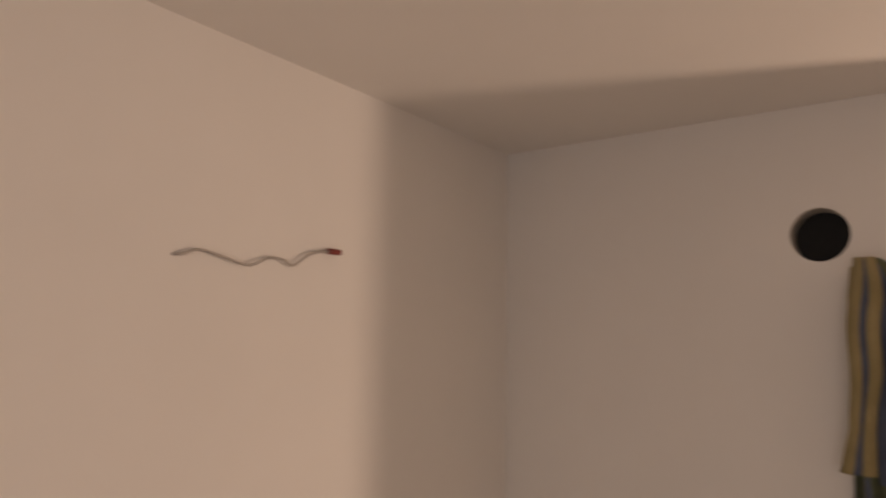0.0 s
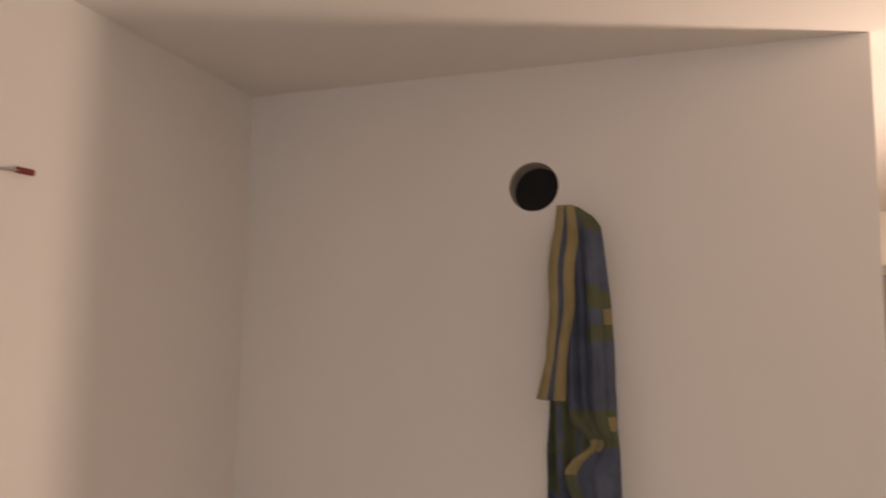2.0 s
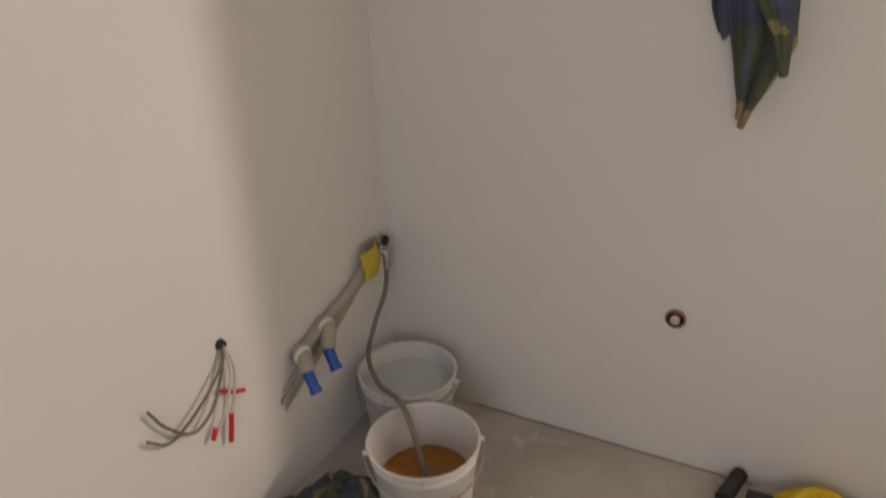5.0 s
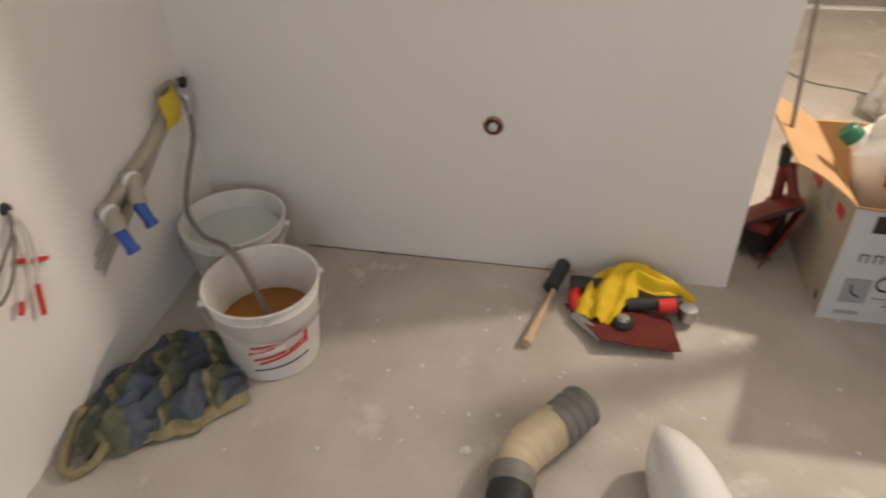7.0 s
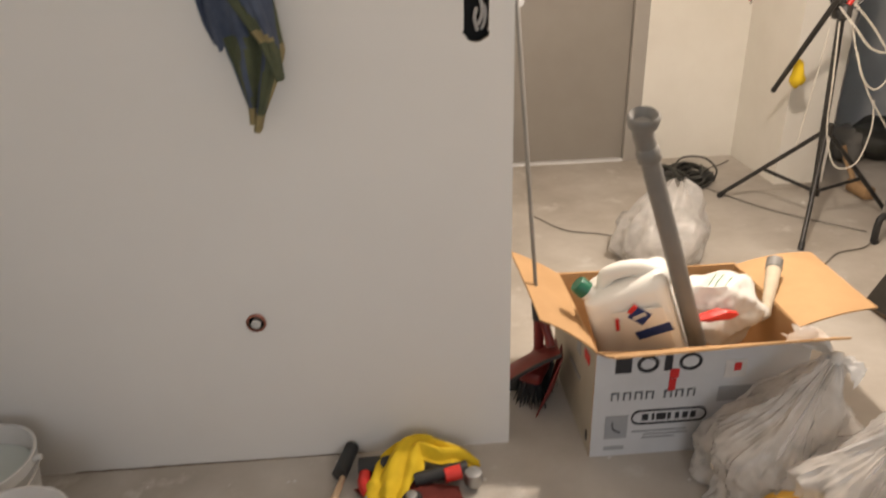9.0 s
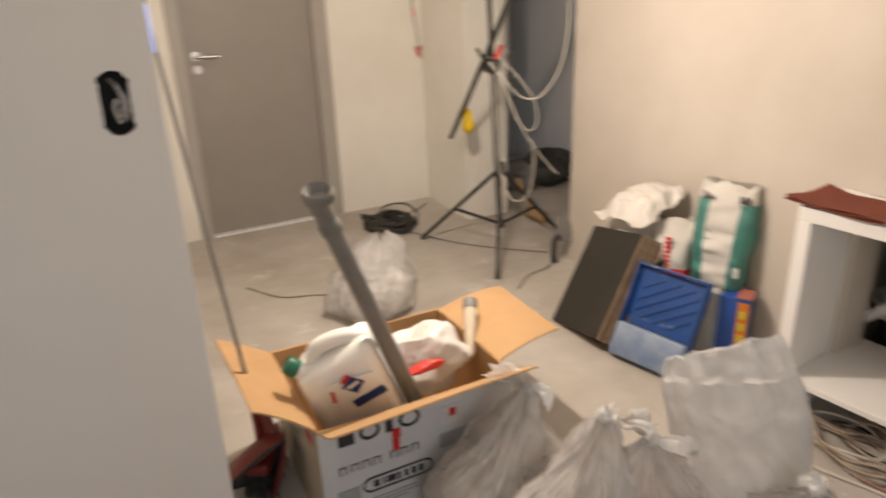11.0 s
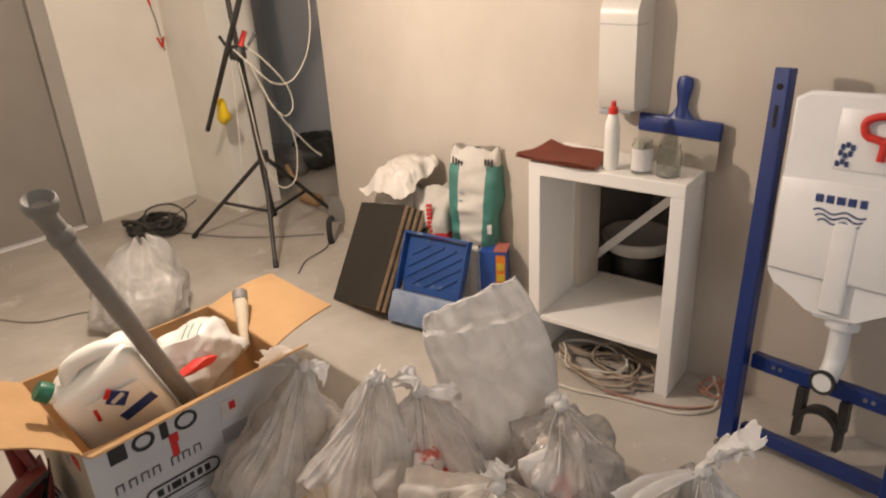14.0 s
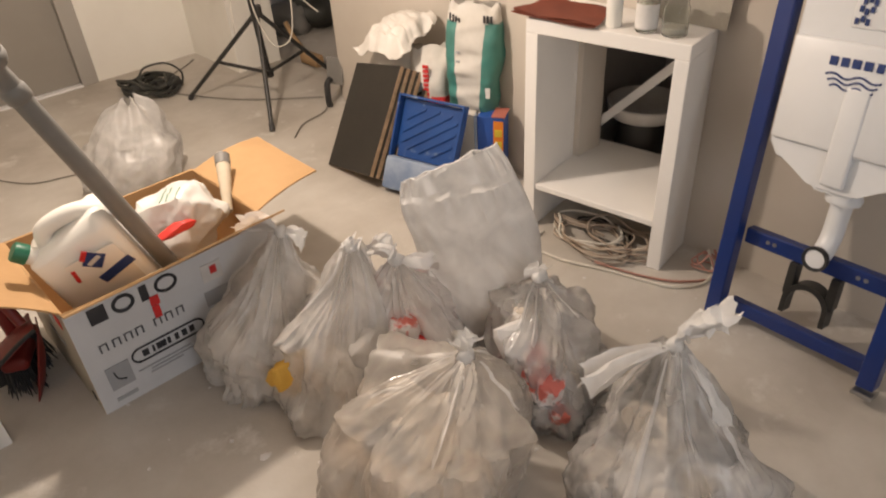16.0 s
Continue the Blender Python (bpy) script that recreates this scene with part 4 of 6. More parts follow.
def print_ring(cx, cz, rx, rz, t, material):
    bm = bmesh.new()
    n = 36
    v = [[bm.verts.new((cx + (rx - s * t) * math.cos(2 * math.pi * k / n), y, cz + (rz - s * t) * math.sin(2 * math.pi * k / n))) for k in range(n)] for s, y in ((0, -0.003), (1, -0.003), (1, -0.001), (0, -0.001))]
    for a, b in zip(v, v[1:] + v[:1]):
        for k in range(n):
            bm.faces.new((a[k], a[(k + 1) % n], b[(k + 1) % n], b[k]))
    return part("print_ring", bm, material, front)


print_ring(0.147, 0.318, 0.031, 0.028, 0.010, M_INK)
bar(front, "print_bar", 0.205, 0.318, 0.022, 0.050, M_INK)
print_ring(0.268, 0.318, 0.033, 0.028, 0.009, M_INK)
M_INK_SOFT = mat("soft_grey_print", (0.13, 0.135, 0.145, 1), (0.11, 0.115, 0.125, 1), 0.6)
for x0 in (0.052, 0.087, 0.120, 0.152, 0.205, 0.238, 0.272):
    bar(front, "print_bar", x0, 0.213, 0.0045, 0.026, M_INK_SOFT)
    bar(front, "print_bar", x0 + 0.018, 0.213, 0.0045, 0.026, M_INK_SOFT)
    bar(front, "print_bar", x0 + 0.009, 0.2245, 0.0135, 0.0035, M_INK_SOFT)
# rounded badge outline with a thick bar in it
bm = bmesh.new()
n = 40
outline = []
for k in range(n):
    a = 2 * math.pi * k / n
    outline.append((0.225 + math.copysign(0.085, math.cos(a)) + 0.026 * math.cos(a), 0.135 + 0.026 * math.sin(a)))
v = [[bm.verts.new((0.225 + (x - 0.225) * (1 - 0.045 * s), y, 0.135 + (z - 0.135) * (1 - 0.22 * s))) for x, z in outline] for s, y in ((0, -0.003), (1, -0.003), (1, -0.001), (0, -0.001))]
for a, b in zip(v, v[1:] + v[:1]):
    for k in range(n):
        bm.faces.new((a[k], a[(k + 1) % n], b[(k + 1) % n], b[k]))
part("print_ring", bm, M_INK, front)
for k, wd in enumerate((0.018, 0.007, 0.028, 0.010, 0.012, 0.015, 0.015)):
    bar(front, "print_bar", 0.155 + 0.0235 * k, 0.135, wd, 0.022, M_INK)
for k in range(3):
    bar(front, "print_bar", 0.20 + 0.02 * (k % 2), 0.085 - 0.012 * k, 0.16 - 0.03 * k, 0.004, M_INK_GREY)
bar(front, "print_panel", 0.072, 0.105, 0.066, 0.080, M_INK_GREY)
part("print_mark", tube([(0.058, -0.005, 0.125), (0.064, -0.005, 0.10), (0.084, -0.005, 0.088)], 0.0022, 6), M_INK, front)
bar(front, "print_bar", 0.07, 0.03, 0.06, 0.012, M_INK_GREY)
bar(front, "red_sticker", 0.225, 0.282, 0.026, 0.030, M_INK_RED, -0.004)
bar(front, "red_sticker", 0.222, 0.245, 0.020, 0.040, M_INK_RED, -0.0045)
bar(front, "white_sticker", 0.40, 0.285, 0.062, 0.058, M_WRAP_WHITE, -0.003)
bar(front, "red_sticker", 0.405, 0.292, 0.020, 0.026, M_INK_RED, -0.0045)
bar(front, "print_panel", 0.42, 0.20, 0.12, 0.05, M_INK_GREY)
for y0, z0, wy, wz, m_ in ((0.08, 0.30, 0.05, 0.03, M_INK_RED), (0.17, 0.28, 0.04, 0.05, M_INK_GREY), (0.30, 0.27, 0.08, 0.03, M_INK_RED), (0.2, 0.18, 0.12, 0.012, M_INK_GREY), (0.04, 0.05, 0.012, 0.03, M_INK)):
    part("print_bar", box((-0.003, y0 - wy / 2, z0 - wz / 2), (-0.001, y0 + wy / 2, z0 + wz / 2)), m_, lside)

# canister, leaning in the box
jc = thing("plastic_canister", "milky white canister with green cap inside cardboard box", "canister", basis((1.975, 0.065, 0.375), (0.93, -0.37, 0.0), (-0.36, -0.05, 0.93)))
bm = box((-0.150, -0.078, -0.30), (0.115, 0.105, 0.165), 0.040, seg=5)
for q in bm.verts:
    if q.co.z > 0.08:
        k = (q.co.z - 0.08) / 0.08
        q.co.y = 0.013 + (q.co.y - 0.013) * (1 - 0.30 * k)
        q.co.x = q.co.x * (1 - 0.16 * k) + 0.02 * k
        if q.co.x < -0.06:
            q.co.z -= 0.035 * k
part("body", bm, M_JERRY, jc, "", True)
part("handle", tube([(-0.070, 0.012, 0.11), (-0.050, 0.012, 0.155), (0.0, 0.012, 0.170), (0.055, 0.012, 0.165), (0.090, 0.012, 0.140), (0.100, 0.012, 0.10)], 0.024, 12), M_JERRY, jc, "", True)
part("neck", rod((-0.098, -0.01, 0.10), (-0.122, -0.015, 0.142), 0.026, 0.023, 18), M_JERRY, jc, "", True)
cap = lathe([(0.0, 0.035), (0.024, 0.035), (0.027, 0.03), (0.028, 0.0), (0.0, 0.0)], 24, m=Matrix.Translation((-0.116, -0.014, 0.132)) @ Vector((-0.03, 0, 0.05)).to_track_quat("Z", "Y").to_matrix().to_4x4())
part("cap", cap, M_GREEN_CAP, jc, "green ribbed screw cap", True)
lab = part("label", box((-0.045, -0.0805, -0.09), (0.10, -0.0775, 0.09), 0.001), M_JERRY, jc, "pale printed label")
part("diamond", box((-0.024, -0.083, -0.024), (0.024, -0.0805, 0.024), m=pose(0.03, 0, 0.070, 0, 45, 0)), M_INK_BLUE, lab)
part("red_chip", box((-0.017, -0.0835, -0.005), (0.017, -0.081, 0.008), m=pose(0.018, 0, 0.095, 0, -45, 0)), M_INK_RED, lab)
part("pale_bar", box((-0.020, -0.0845, -0.006), (0.020, -0.0825, 0.006), m=pose(0.03, 0, 0.070, 0, -20, 0)), M_WRAP_WHITE, lab)
part("red_bar", box((-0.030, -0.083, -0.03), (-0.020, -0.0805, 0.012), m=pose(-0.012, 0, 0.050, 0, 12, 0)), M_INK_RED, lab)
part("navy_bar", box((-0.03, -0.083, -0.014), (0.075, -0.0805, 0.014), m=pose(0.035, 0, 0.005, 0, -14, 0)), M_INK_BLUE, lab)

# grey pipe standing out of the box
gp = thing("drain_pipe", "long dusty grey plastic drain pipe standing in box", "pipe")
a, b = Vector((2.18, 0.0, 0.18)), Vector((1.932, -0.008, 0.895))
part("tube", rod(a, b, 0.025, seg=28), M_GREY_PIPE, gp, "", True)
dd = (b - a).normalized()
part("socket", lathe([(0.0251, -0.02), (0.030, -0.015), (0.031, 0.012), (0.027, 0.02), (0.0251, 0.02)], 28, m=Matrix.Translation(b) @ dd.to_track_quat("Z", "Y").to_matrix().to_4x4()), M_GREY_PIPE, gp, "", True)
part("elbow", tube([b - dd * 0.01, b + dd * 0.03, b + dd * 0.06 + Vector((-0.004, -0.008, 0.004)), b + dd * 0.075 + Vector((-0.005, -0.02, 0.018))], 0.0265, 24), M_GREY_PIPE, gp, "", True)
top = b + dd * 0.075 + Vector((-0.005, -0.02, 0.018))
td = Vector((-0.08, -0.25, 0.75)).normalized()
part("mouth", lathe([(0.020, 0.002), (0.027, -0.012), (0.037, -0.006), (0.041, 0.012), (0.039, 0.022), (0.035, 0.026), (0.030, 0.02), (0.020, 0.002)], 32, m=Matrix.Translation(top) @ td.to_track_quat("Z", "Y").to_matrix().to_4x4()), M_GREY_PIPE, gp, "", True)
part("seal", lathe([(0.0, 0.004), (0.021, 0.004), (0.021, 0.001), (0.0, 0.001)], 24, m=Matrix.Translation(top) @ td.to_track_quat("Z", "Y").to_matrix().to_4x4()), M_RIB_GREY, gp)


# crumpled bodies: bags and bundles
def crumple(bm, amount, scale, seed):
    bm.normal_update()
    for q in bm.verts:
        d = nz(q.co.x + seed, q.co.y, q.co.z, scale) + 0.5 * abs(nz(q.co.x, q.co.y + seed, q.co.z, scale * 2.3))
        q.co += q.normal * amount * d
    return bm


def blob(radii, sub=4, amount=0.02, scale=8.0, seed=0.0, m=None):
    bm = bmesh.new()
    bmesh.ops.create_icosphere(bm, subdivisions=sub, radius=1.0)
    for q in bm.verts:
        q.co = Vector((q.co.x * radii[0], q.co.y * radii[1], q.co.z * radii[2]))
    crumple(bm, amount, scale, seed)
    if m is not None:
        bmesh.ops.transform(bm, matrix=m, verts=bm.verts)
    return bm


def facets(count, seed, low=0.70, high=1.0):
    """Random planes round a centre: the flat faces of something crushed."""
    rng = random.Random(seed)
    out = []
    for _ in range(count):
        v = Vector((rng.gauss(0, 1), rng.gauss(0, 1), rng.gauss(0, 0.8))).normalized()
        out.append((v, rng.uniform(low, high)))
    return out


def reach(planes, d, most=1.12):
    """How far the crushed shape reaches along d."""
    return min([most] + [p / n.dot(d) for n, p in planes if n.dot(d) > 0.2])


def crushed(radii, count, seed, amount=0.012, m=None, low=0.62):
    planes = facets(count, seed, low)
    bm = bmesh.new()
    bmesh.ops.create_icosphere(bm, subdivisions=5, radius=1.0)
    for q in bm.verts:
        d = q.co.normalized()
        k = reach(planes, d) * (1 + 0.10 * nz(d.x * 2, d.y * 2, d.z * 2 + seed))
        q.co = Vector((d.x * radii[0], d.y * radii[1], d.z * radii[2])) * k
    crumple(bm, amount, 16, seed * 0.7)
    if m is not None:
        bmesh.ops.transform(bm, matrix=m, verts=bm.verts)
    return bm


cb = thing("carrier_bag", "crumpled white carrier bag with green print in box", "bag", pose(2.245, 0.12, 0.355))
from mathutils.bvhtree import BVHTree

bm = crushed((0.155, 0.145, 0.145), 40, 3, 0.016)
tree = BVHTree.FromBMesh(bm)
part("bag", bm, mat("white_carrier_film", (0.70, 0.69, 0.655, 1), (0.62, 0.61, 0.58, 1), 0.4, scale=8, fine=40, bump=0.3, depth=0.004), cb, "", True)


def laid(x, y):
    """A point on the upper side of the bag."""
    hit = tree.ray_cast(Vector((x, y, 0.4)), Vector((0, 0, -1)))[0]
    return (x, y, (hit.z if hit else 0.0) + 0.001)


M_GREEN_INK = mat("green_print", (0.05, 0.24, 0.13, 1), (0.06, 0.21, 0.12, 1), 0.5)
for x0, y0, x1, y1 in ((-0.060, -0.035, -0.005, 0.035), (-0.045, -0.045, 0.005, 0.010), (-0.02, -0.06, 0.015, -0.025)):
    part("green_stroke", tube([laid(x0 + (x1 - x0) * j / 5, y0 + (y1 - y0) * j / 5) for j in range(6)], 0.0014, 6, steps=2), M_GREEN_INK, cb)
part("red_strip", crushed((0.065, 0.022, 0.018), 12, 4, 0.002, pose(-0.075, -0.115, 0.045, 0, -8, -14)), M_RED_PLASTIC, cb, "red plastic strip", True)
pbz = thing("paint_brush", "dusty paint brush with pale wooden handle in box", "brush")
part("handle", tube([(2.385, 0.10, 0.33), (2.425, 0.165, 0.385), (2.46, 0.225, 0.425)], 0.022, 12, radii=[0.016, 0.018, 0.021, 0.023]), mat("pale_dusty_wood", (0.58, 0.50, 0.38, 1), (0.48, 0.41, 0.31, 1), 0.8, scale=9), pbz, "", True)
part("ferrule", rod((2.458, 0.222, 0.423), (2.474, 0.250, 0.441), 0.025, 0.025, 16), M_RIB_GREY, pbz, "grey metal band", True)


# ---- rubbish bags ----
def chunk(parent, name, at, size, material, seed):
    rng = random.Random(seed)
    bm = bmesh.new()
    bmesh.ops.create_icosphere(bm, subdivisions=2, radius=1.0)
    e = Matrix.Translation(at) @ Euler((rng.uniform(0, 3), rng.uniform(0, 3), rng.uniform(0, 3))).to_matrix().to_4x4() @ Matrix.Diagonal((size * rng.uniform(0.7, 1.3), size * rng.uniform(0.6, 1.2), size * rng.uniform(0.4, 0.8), 1))
    for q in bm.verts:
        q.co = Vector([math.copysign(abs(c) ** 0.6, c) for c in q.co]) * (1 + 0.25 * nz(q.co.x * 2 + seed, q.co.y * 2, q.co.z * 2))
        q.co = e @ q.co
        q.co.z = max(q.co.z, 0.006)
    return part(name, bm, material, parent)


def corners(count, seed, low=0.80):
    """Corner angles and reaches of an uneven many-sided outline."""
    rng = random.Random(seed)
    return sorted((2 * math.pi * (k + rng.uniform(-0.3, 0.3)) / count, rng.uniform(low, 1.0)) for k in range(count))


def outline(pts, a):
    """How far the many-sided outline reaches at angle a (straight between its corners)."""
    a %= 2 * math.pi
    n = len(pts)
    for k in range(n):
        a0, r0 = pts[k]
        a1, r1 = pts[(k + 1) % n]
        a1 += 2 * math.pi if k == n - 1 else 0
        for b in (a, a + 2 * math.pi):
            if a0 <= b < a1:
                p, q = Vector((r0 * math.cos(a0), r0 * math.sin(a0))), Vector((r1 * math.cos(a1), r1 * math.sin(a1)))
                d = Vector((math.cos(b), math.sin(b)))
                e = q - p
                den = d.x * e.y - d.y * e.x
                return (p.x * e.y - p.y * e.x) / den if abs(den) > 1e-6 else r0
    return pts[0][1]


def ridge_noise(x, y, z):
    return 1 - 2 * abs(noise.noise(Vector((x, y, z))))


def rubbish_bag(at, rx, ry, knot, tail, seed, label, fills, turn=0.0, film=None, shoulder=0.55, wide=0.76, sag=0.06, ears=(), extra=(), tail_wide=0.10, sides=7):
    """A filled film bag: a slumped many-sided belly, film pulled straight from its shoulder to a knot in sharp pleats, and a fanned tail."""
    b = thing("rubbish_bag", label, "bag", pose(*at, 0, 0, turn), "tied film rubbish bags")
    k0 = Vector(knot)
    base, top = corners(sides, int(seed * 10), 0.82), corners(sides + 1, int(seed * 10) + 1, 0.80)
    rng = random.Random(int(seed * 10) + 5)
    pulls = [rng.uniform(0, 6.283) for _ in range(3)]
    folds = [(rng.gauss(rng.choice(pulls), 0.38), rng.uniform(0.04, 0.20), rng.uniform(0.2, 1.0) ** 1.5, rng.uniform(-0.7, 0.7)) for _ in range(19)]
    hs = shoulder * k0.z

    def skin(a, t, out=0.0):
        ca, sa = math.cos(a), math.sin(a)
        rb = outline(base, a)
        rt = wide * outline(top, a + 0.25)
        # the shoulder rises and falls round the bag
        dip = 1 + 0.22 * noise.noise(Vector((1.3 * ca + seed, 1.3 * sa, 4.0)))
        hollow = sag + 0.30 * noise.noise(Vector((1.8 * ca, 1.8 * sa + seed, 9.0)))
        if t < 0.06:
            q = t / 0.06
            r, z, c, e = rb * (0.86 + 0.14 * q), 0.004 + 0.03 * hs * q * q, Vector((0, 0)), 0.0
        elif t < 0.5:
            q = (t - 0.06) / 0.44
            bulge = math.sin(math.pi * q) * 0.03
            r, z, c, e = rb + (rt - rb) * q + bulge, 0.03 * hs + (hs * dip - 0.03 * hs) * q, k0.xy * 0.25 * q, 0.0
        else:
            e = (t - 0.5) / 0.5
            r = rt + (0.07 - rt) * min(1.0, e + hollow * math.sin(math.pi * e))
            z = hs * dip + (k0.z - hs * dip) * (e ** 1.05)
            c = k0.xy * (0.25 + 0.75 * e)
        x, y = rx * r * ca, ry * r * sa
        rad = Vector((x, y))
        # pleats that run down from the knot, each as far as it will
        lift = 0.0
        for fa, fw, fl, tw in folds:
            away = (a - fa - tw * (1 - e) + math.pi) % (2 * math.pi) - math.pi
            w2 = fw * (1.6 - 0.6 * e)
            if abs(away) < w2:
                reach_down = max(0.0, min(1.0, (t - (1 - 0.75 * fl)) / 0.2))
                lift += (1 - abs(away) / w2) * reach_down * fl
        size = min(0.017, 0.40 * rad.length)
        crease = ridge_noise(4.2 * ca + seed, 4.2 * sa, 5.5 * t) + 0.5 * ridge_noise(9 * ca, 9 * sa + seed, 10 * t)
        big = noise.noise(Vector((2.2 * ca + seed, 2.2 * sa, 3.0 * t + 1)))
        small = ridge_noise(13 * ca + 3 * t, 13 * sa + seed, 9 * t) + 0.6 * ridge_noise(26 * ca, 26 * sa + seed, 17 * t)
        grow = lift * size + 0.015 * (crease - 0.6) * (1 - 0.5 * e) + 0.0055 * (small - 0.8) * min(1.0, 6 * rad.length) + 0.060 * big * (1 - e) + out
        d = rad.normalized()
        p = c + rad + d * grow
        return Vector((p.x, p.y, max(0.004, z + 0.012 * big * (1 - e) * min(1, 8 * t))))

    nu, nv = 180, 60
    bm = bmesh.new()
    rows = [[bm.verts.new(skin(2 * math.pi * i / nu, j / nv)) for i in range(nu)] for j in range(nv + 1)]
    for p, q in zip(rows, rows[1:]):
        for i in range(nu):
            bm.faces.new((p[i], p[(i + 1) % nu], q[(i + 1) % nu], q[i]))
    bm.faces.new(rows[0][::-1])
    part("film", bm, film or M_FILM, b, "", True)
    part("knot", blob((0.019, 0.017, 0.019), 3, 0.010, 40, seed, Matrix.Translation(k0)), M_FILM_DENSE, b, "", True)
    # flat folds of doubled film that fan down from the knot
    for k in range(5):
        a0, spread, low = 2 * math.pi * (k + rng.uniform(-0.45, 0.45)) / 5, rng.uniform(0.04, 0.12), rng.uniform(0.40, 0.70)
        part("pleat", sheet(8, 18, lambda u, w_, a0=a0, spread=spread, low=low: skin(a0 + (u - 0.5) * spread * (1.25 - 0.8 * w_), low + (0.985 - low) * w_ + 0.10 * abs(u - 0.5) * (1 - w_), 0.003 + 0.008 * math.sin(math.pi * u))), M_FILM_FOLD, b, "", True)

    def fan(e, wide_, s, rag):
        """A flat ruffled end of film out of the knot."""
        d = e.normalized()
        sd = d.cross(Vector((0.35, -0.25, 0.9))).normalized()
        up = sd.cross(d)

        def f(u, w_):
            x = w_ - 0.5
            far = u * (1 - rag * abs(nz(5 * x + s, s, 1.0)) * u - 0.5 * x * x * u)
            spread = wide_ * (0.14 + 0.86 * math.sin(1.45 * u) ** 0.9)
            ruffle = (0.008 + 0.014 * u) * math.sin(13 * x + s + 2 * u) * min(1, 3 * u) + 0.012 * ridge_noise(5 * x, 4 * u + s, s) * u
            return k0 + e * far + sd * x * spread + up * ruffle + Vector((0, 0, -0.25 * e.length * u * u))
        return f

    tv = Vector(tail)
    part("tail", sheet(18, 26, fan(tv, tail_wide, seed, 0.5)), M_FILM_DENSE, b, "", True)
    part("tail", sheet(18, 26, fan(Vector((tv.x - 0.02, tv.y + 0.025, tv.z * 0.85)), tail_wide * 0.8, seed + 2.0, 0.6)), M_FILM_DENSE, b, "", True)
    for dx, dy, dz in ears:
        part("ribbon", sheet(14, 14, fan(Vector((dx, dy, dz)), 0.085, seed + dx * 9, 0.3)), M_FILM_DENSE, b, "", True)
    # the load: one lumpy mass of mixed waste just inside the film
    bm = bmesh.new()
    mu, mv, up = 72, 26, 0.50 + 0.04 * (shoulder > 0.7)

    def lump(a, t):
        p = skin(a, t)
        c = Vector((k0.x * 0.2, k0.y * 0.2, p.z * 0.96))
        n_ = noise.noise(p * 11 + Vector((seed, 0, 0)))
        far = (t / up) ** 8
        return p.lerp(c, min(1.0, 0.10 + 0.16 * abs(n_) + 0.05 * noise.noise(p * 30) + 0.25 * (t / up) ** 3 + far)) - Vector((0, 0, 0.03 * far))

    rows = [[bm.verts.new(lump(2 * math.pi * i / mu, 0.02 + (up - 0.02) * j / mv)) for i in range(mu)] for j in range(mv + 1)]
    for p, q in zip(rows, rows[1:]):
        for i in range(mu):
            f = bm.faces.new((p[i], p[(i + 1) % mu], q[(i + 1) % mu], q[i]))
            at_ = f.calc_center_median() * 9
            f.material_index = int(abs(noise.cell(at_ + Vector((seed, noise.noise(at_), 0)))) * 7.99) % len(fills[1])
    part("load", bm, fills[1], b, "mixed waste showing through the film", True)
    # pieces that press against the film
    for k in range(fills[0]):
        a, t, size = rng.uniform(0, 6.283), rng.uniform(0.08, 0.40), rng.uniform(0.04, 0.07)
        p = skin(a, t)
        inside = p.lerp(Vector((0, 0, max(0.05, p.z * 0.75))), 0.42)
        chunk(b, "waste", inside, size, fills[1][k % len(fills[1])], int(seed * 100) + k)
    back = Matrix.Rotation(-radians(turn), 3, "Z")
    for k, (off, size, m_) in enumerate(extra):
        chunk(b, "waste", back @ Vector(off), size, m_, 700 + k + int(seed * 50))
    return b


rubbish_bag((2.265, -0.265, 0), 0.265, 0.185, (0.085, -0.03, 0.440), (-0.06, 0.08, 0.075), 1.3, "milky film bag of beige builder's rubble beside box", (16, [M_RUBBLE, M_RUBBLE_GREY, M_RUBBLE]), 5, shoulder=0.46, tail_wide=0.07, ears=((0.05, -0.05, -0.02),))
rubbish_bag((2.345, -0.475, 0), 0.245, 0.225, (0.09, -0.02, 0.455), (0.0, -0.02, 0.03), 2.7, "film bag with grey rubble and a yellow wrapper", (14, [M_RUBBLE_GREY, M_RUBBLE, M_WRAP_WHITE]), -10, shoulder=0.44, tail_wide=0.04, extra=(((-0.14, 0.04, 0.075), 0.055, M_WRAP_YELLOW), ((-0.13, 0.01, 0.13), 0.05, M_WRAP_YELLOW)))
rubbish_bag((2.56, -0.585, 0), 0.255, 0.235, (-0.06, 0.01, 0.415), (-0.02, 0.03, 0.10), 3.9, "film bag with red and white wrappers inside", (14, [M_PACK_RED, M_WRAP_WHITE, M_WRAP_WHITE, M_PACK_RED]), 20, shoulder=0.52, ears=((0.05, -0.10, 0.0),), extra=(((-0.10, -0.06, 0.24), 0.055, M_PACK_RED), ((-0.08, -0.10, 0.19), 0.045, M_INK_RED), ((-0.12, 0.0, 0.13), 0.06, M_WRAP_YELLOW)))
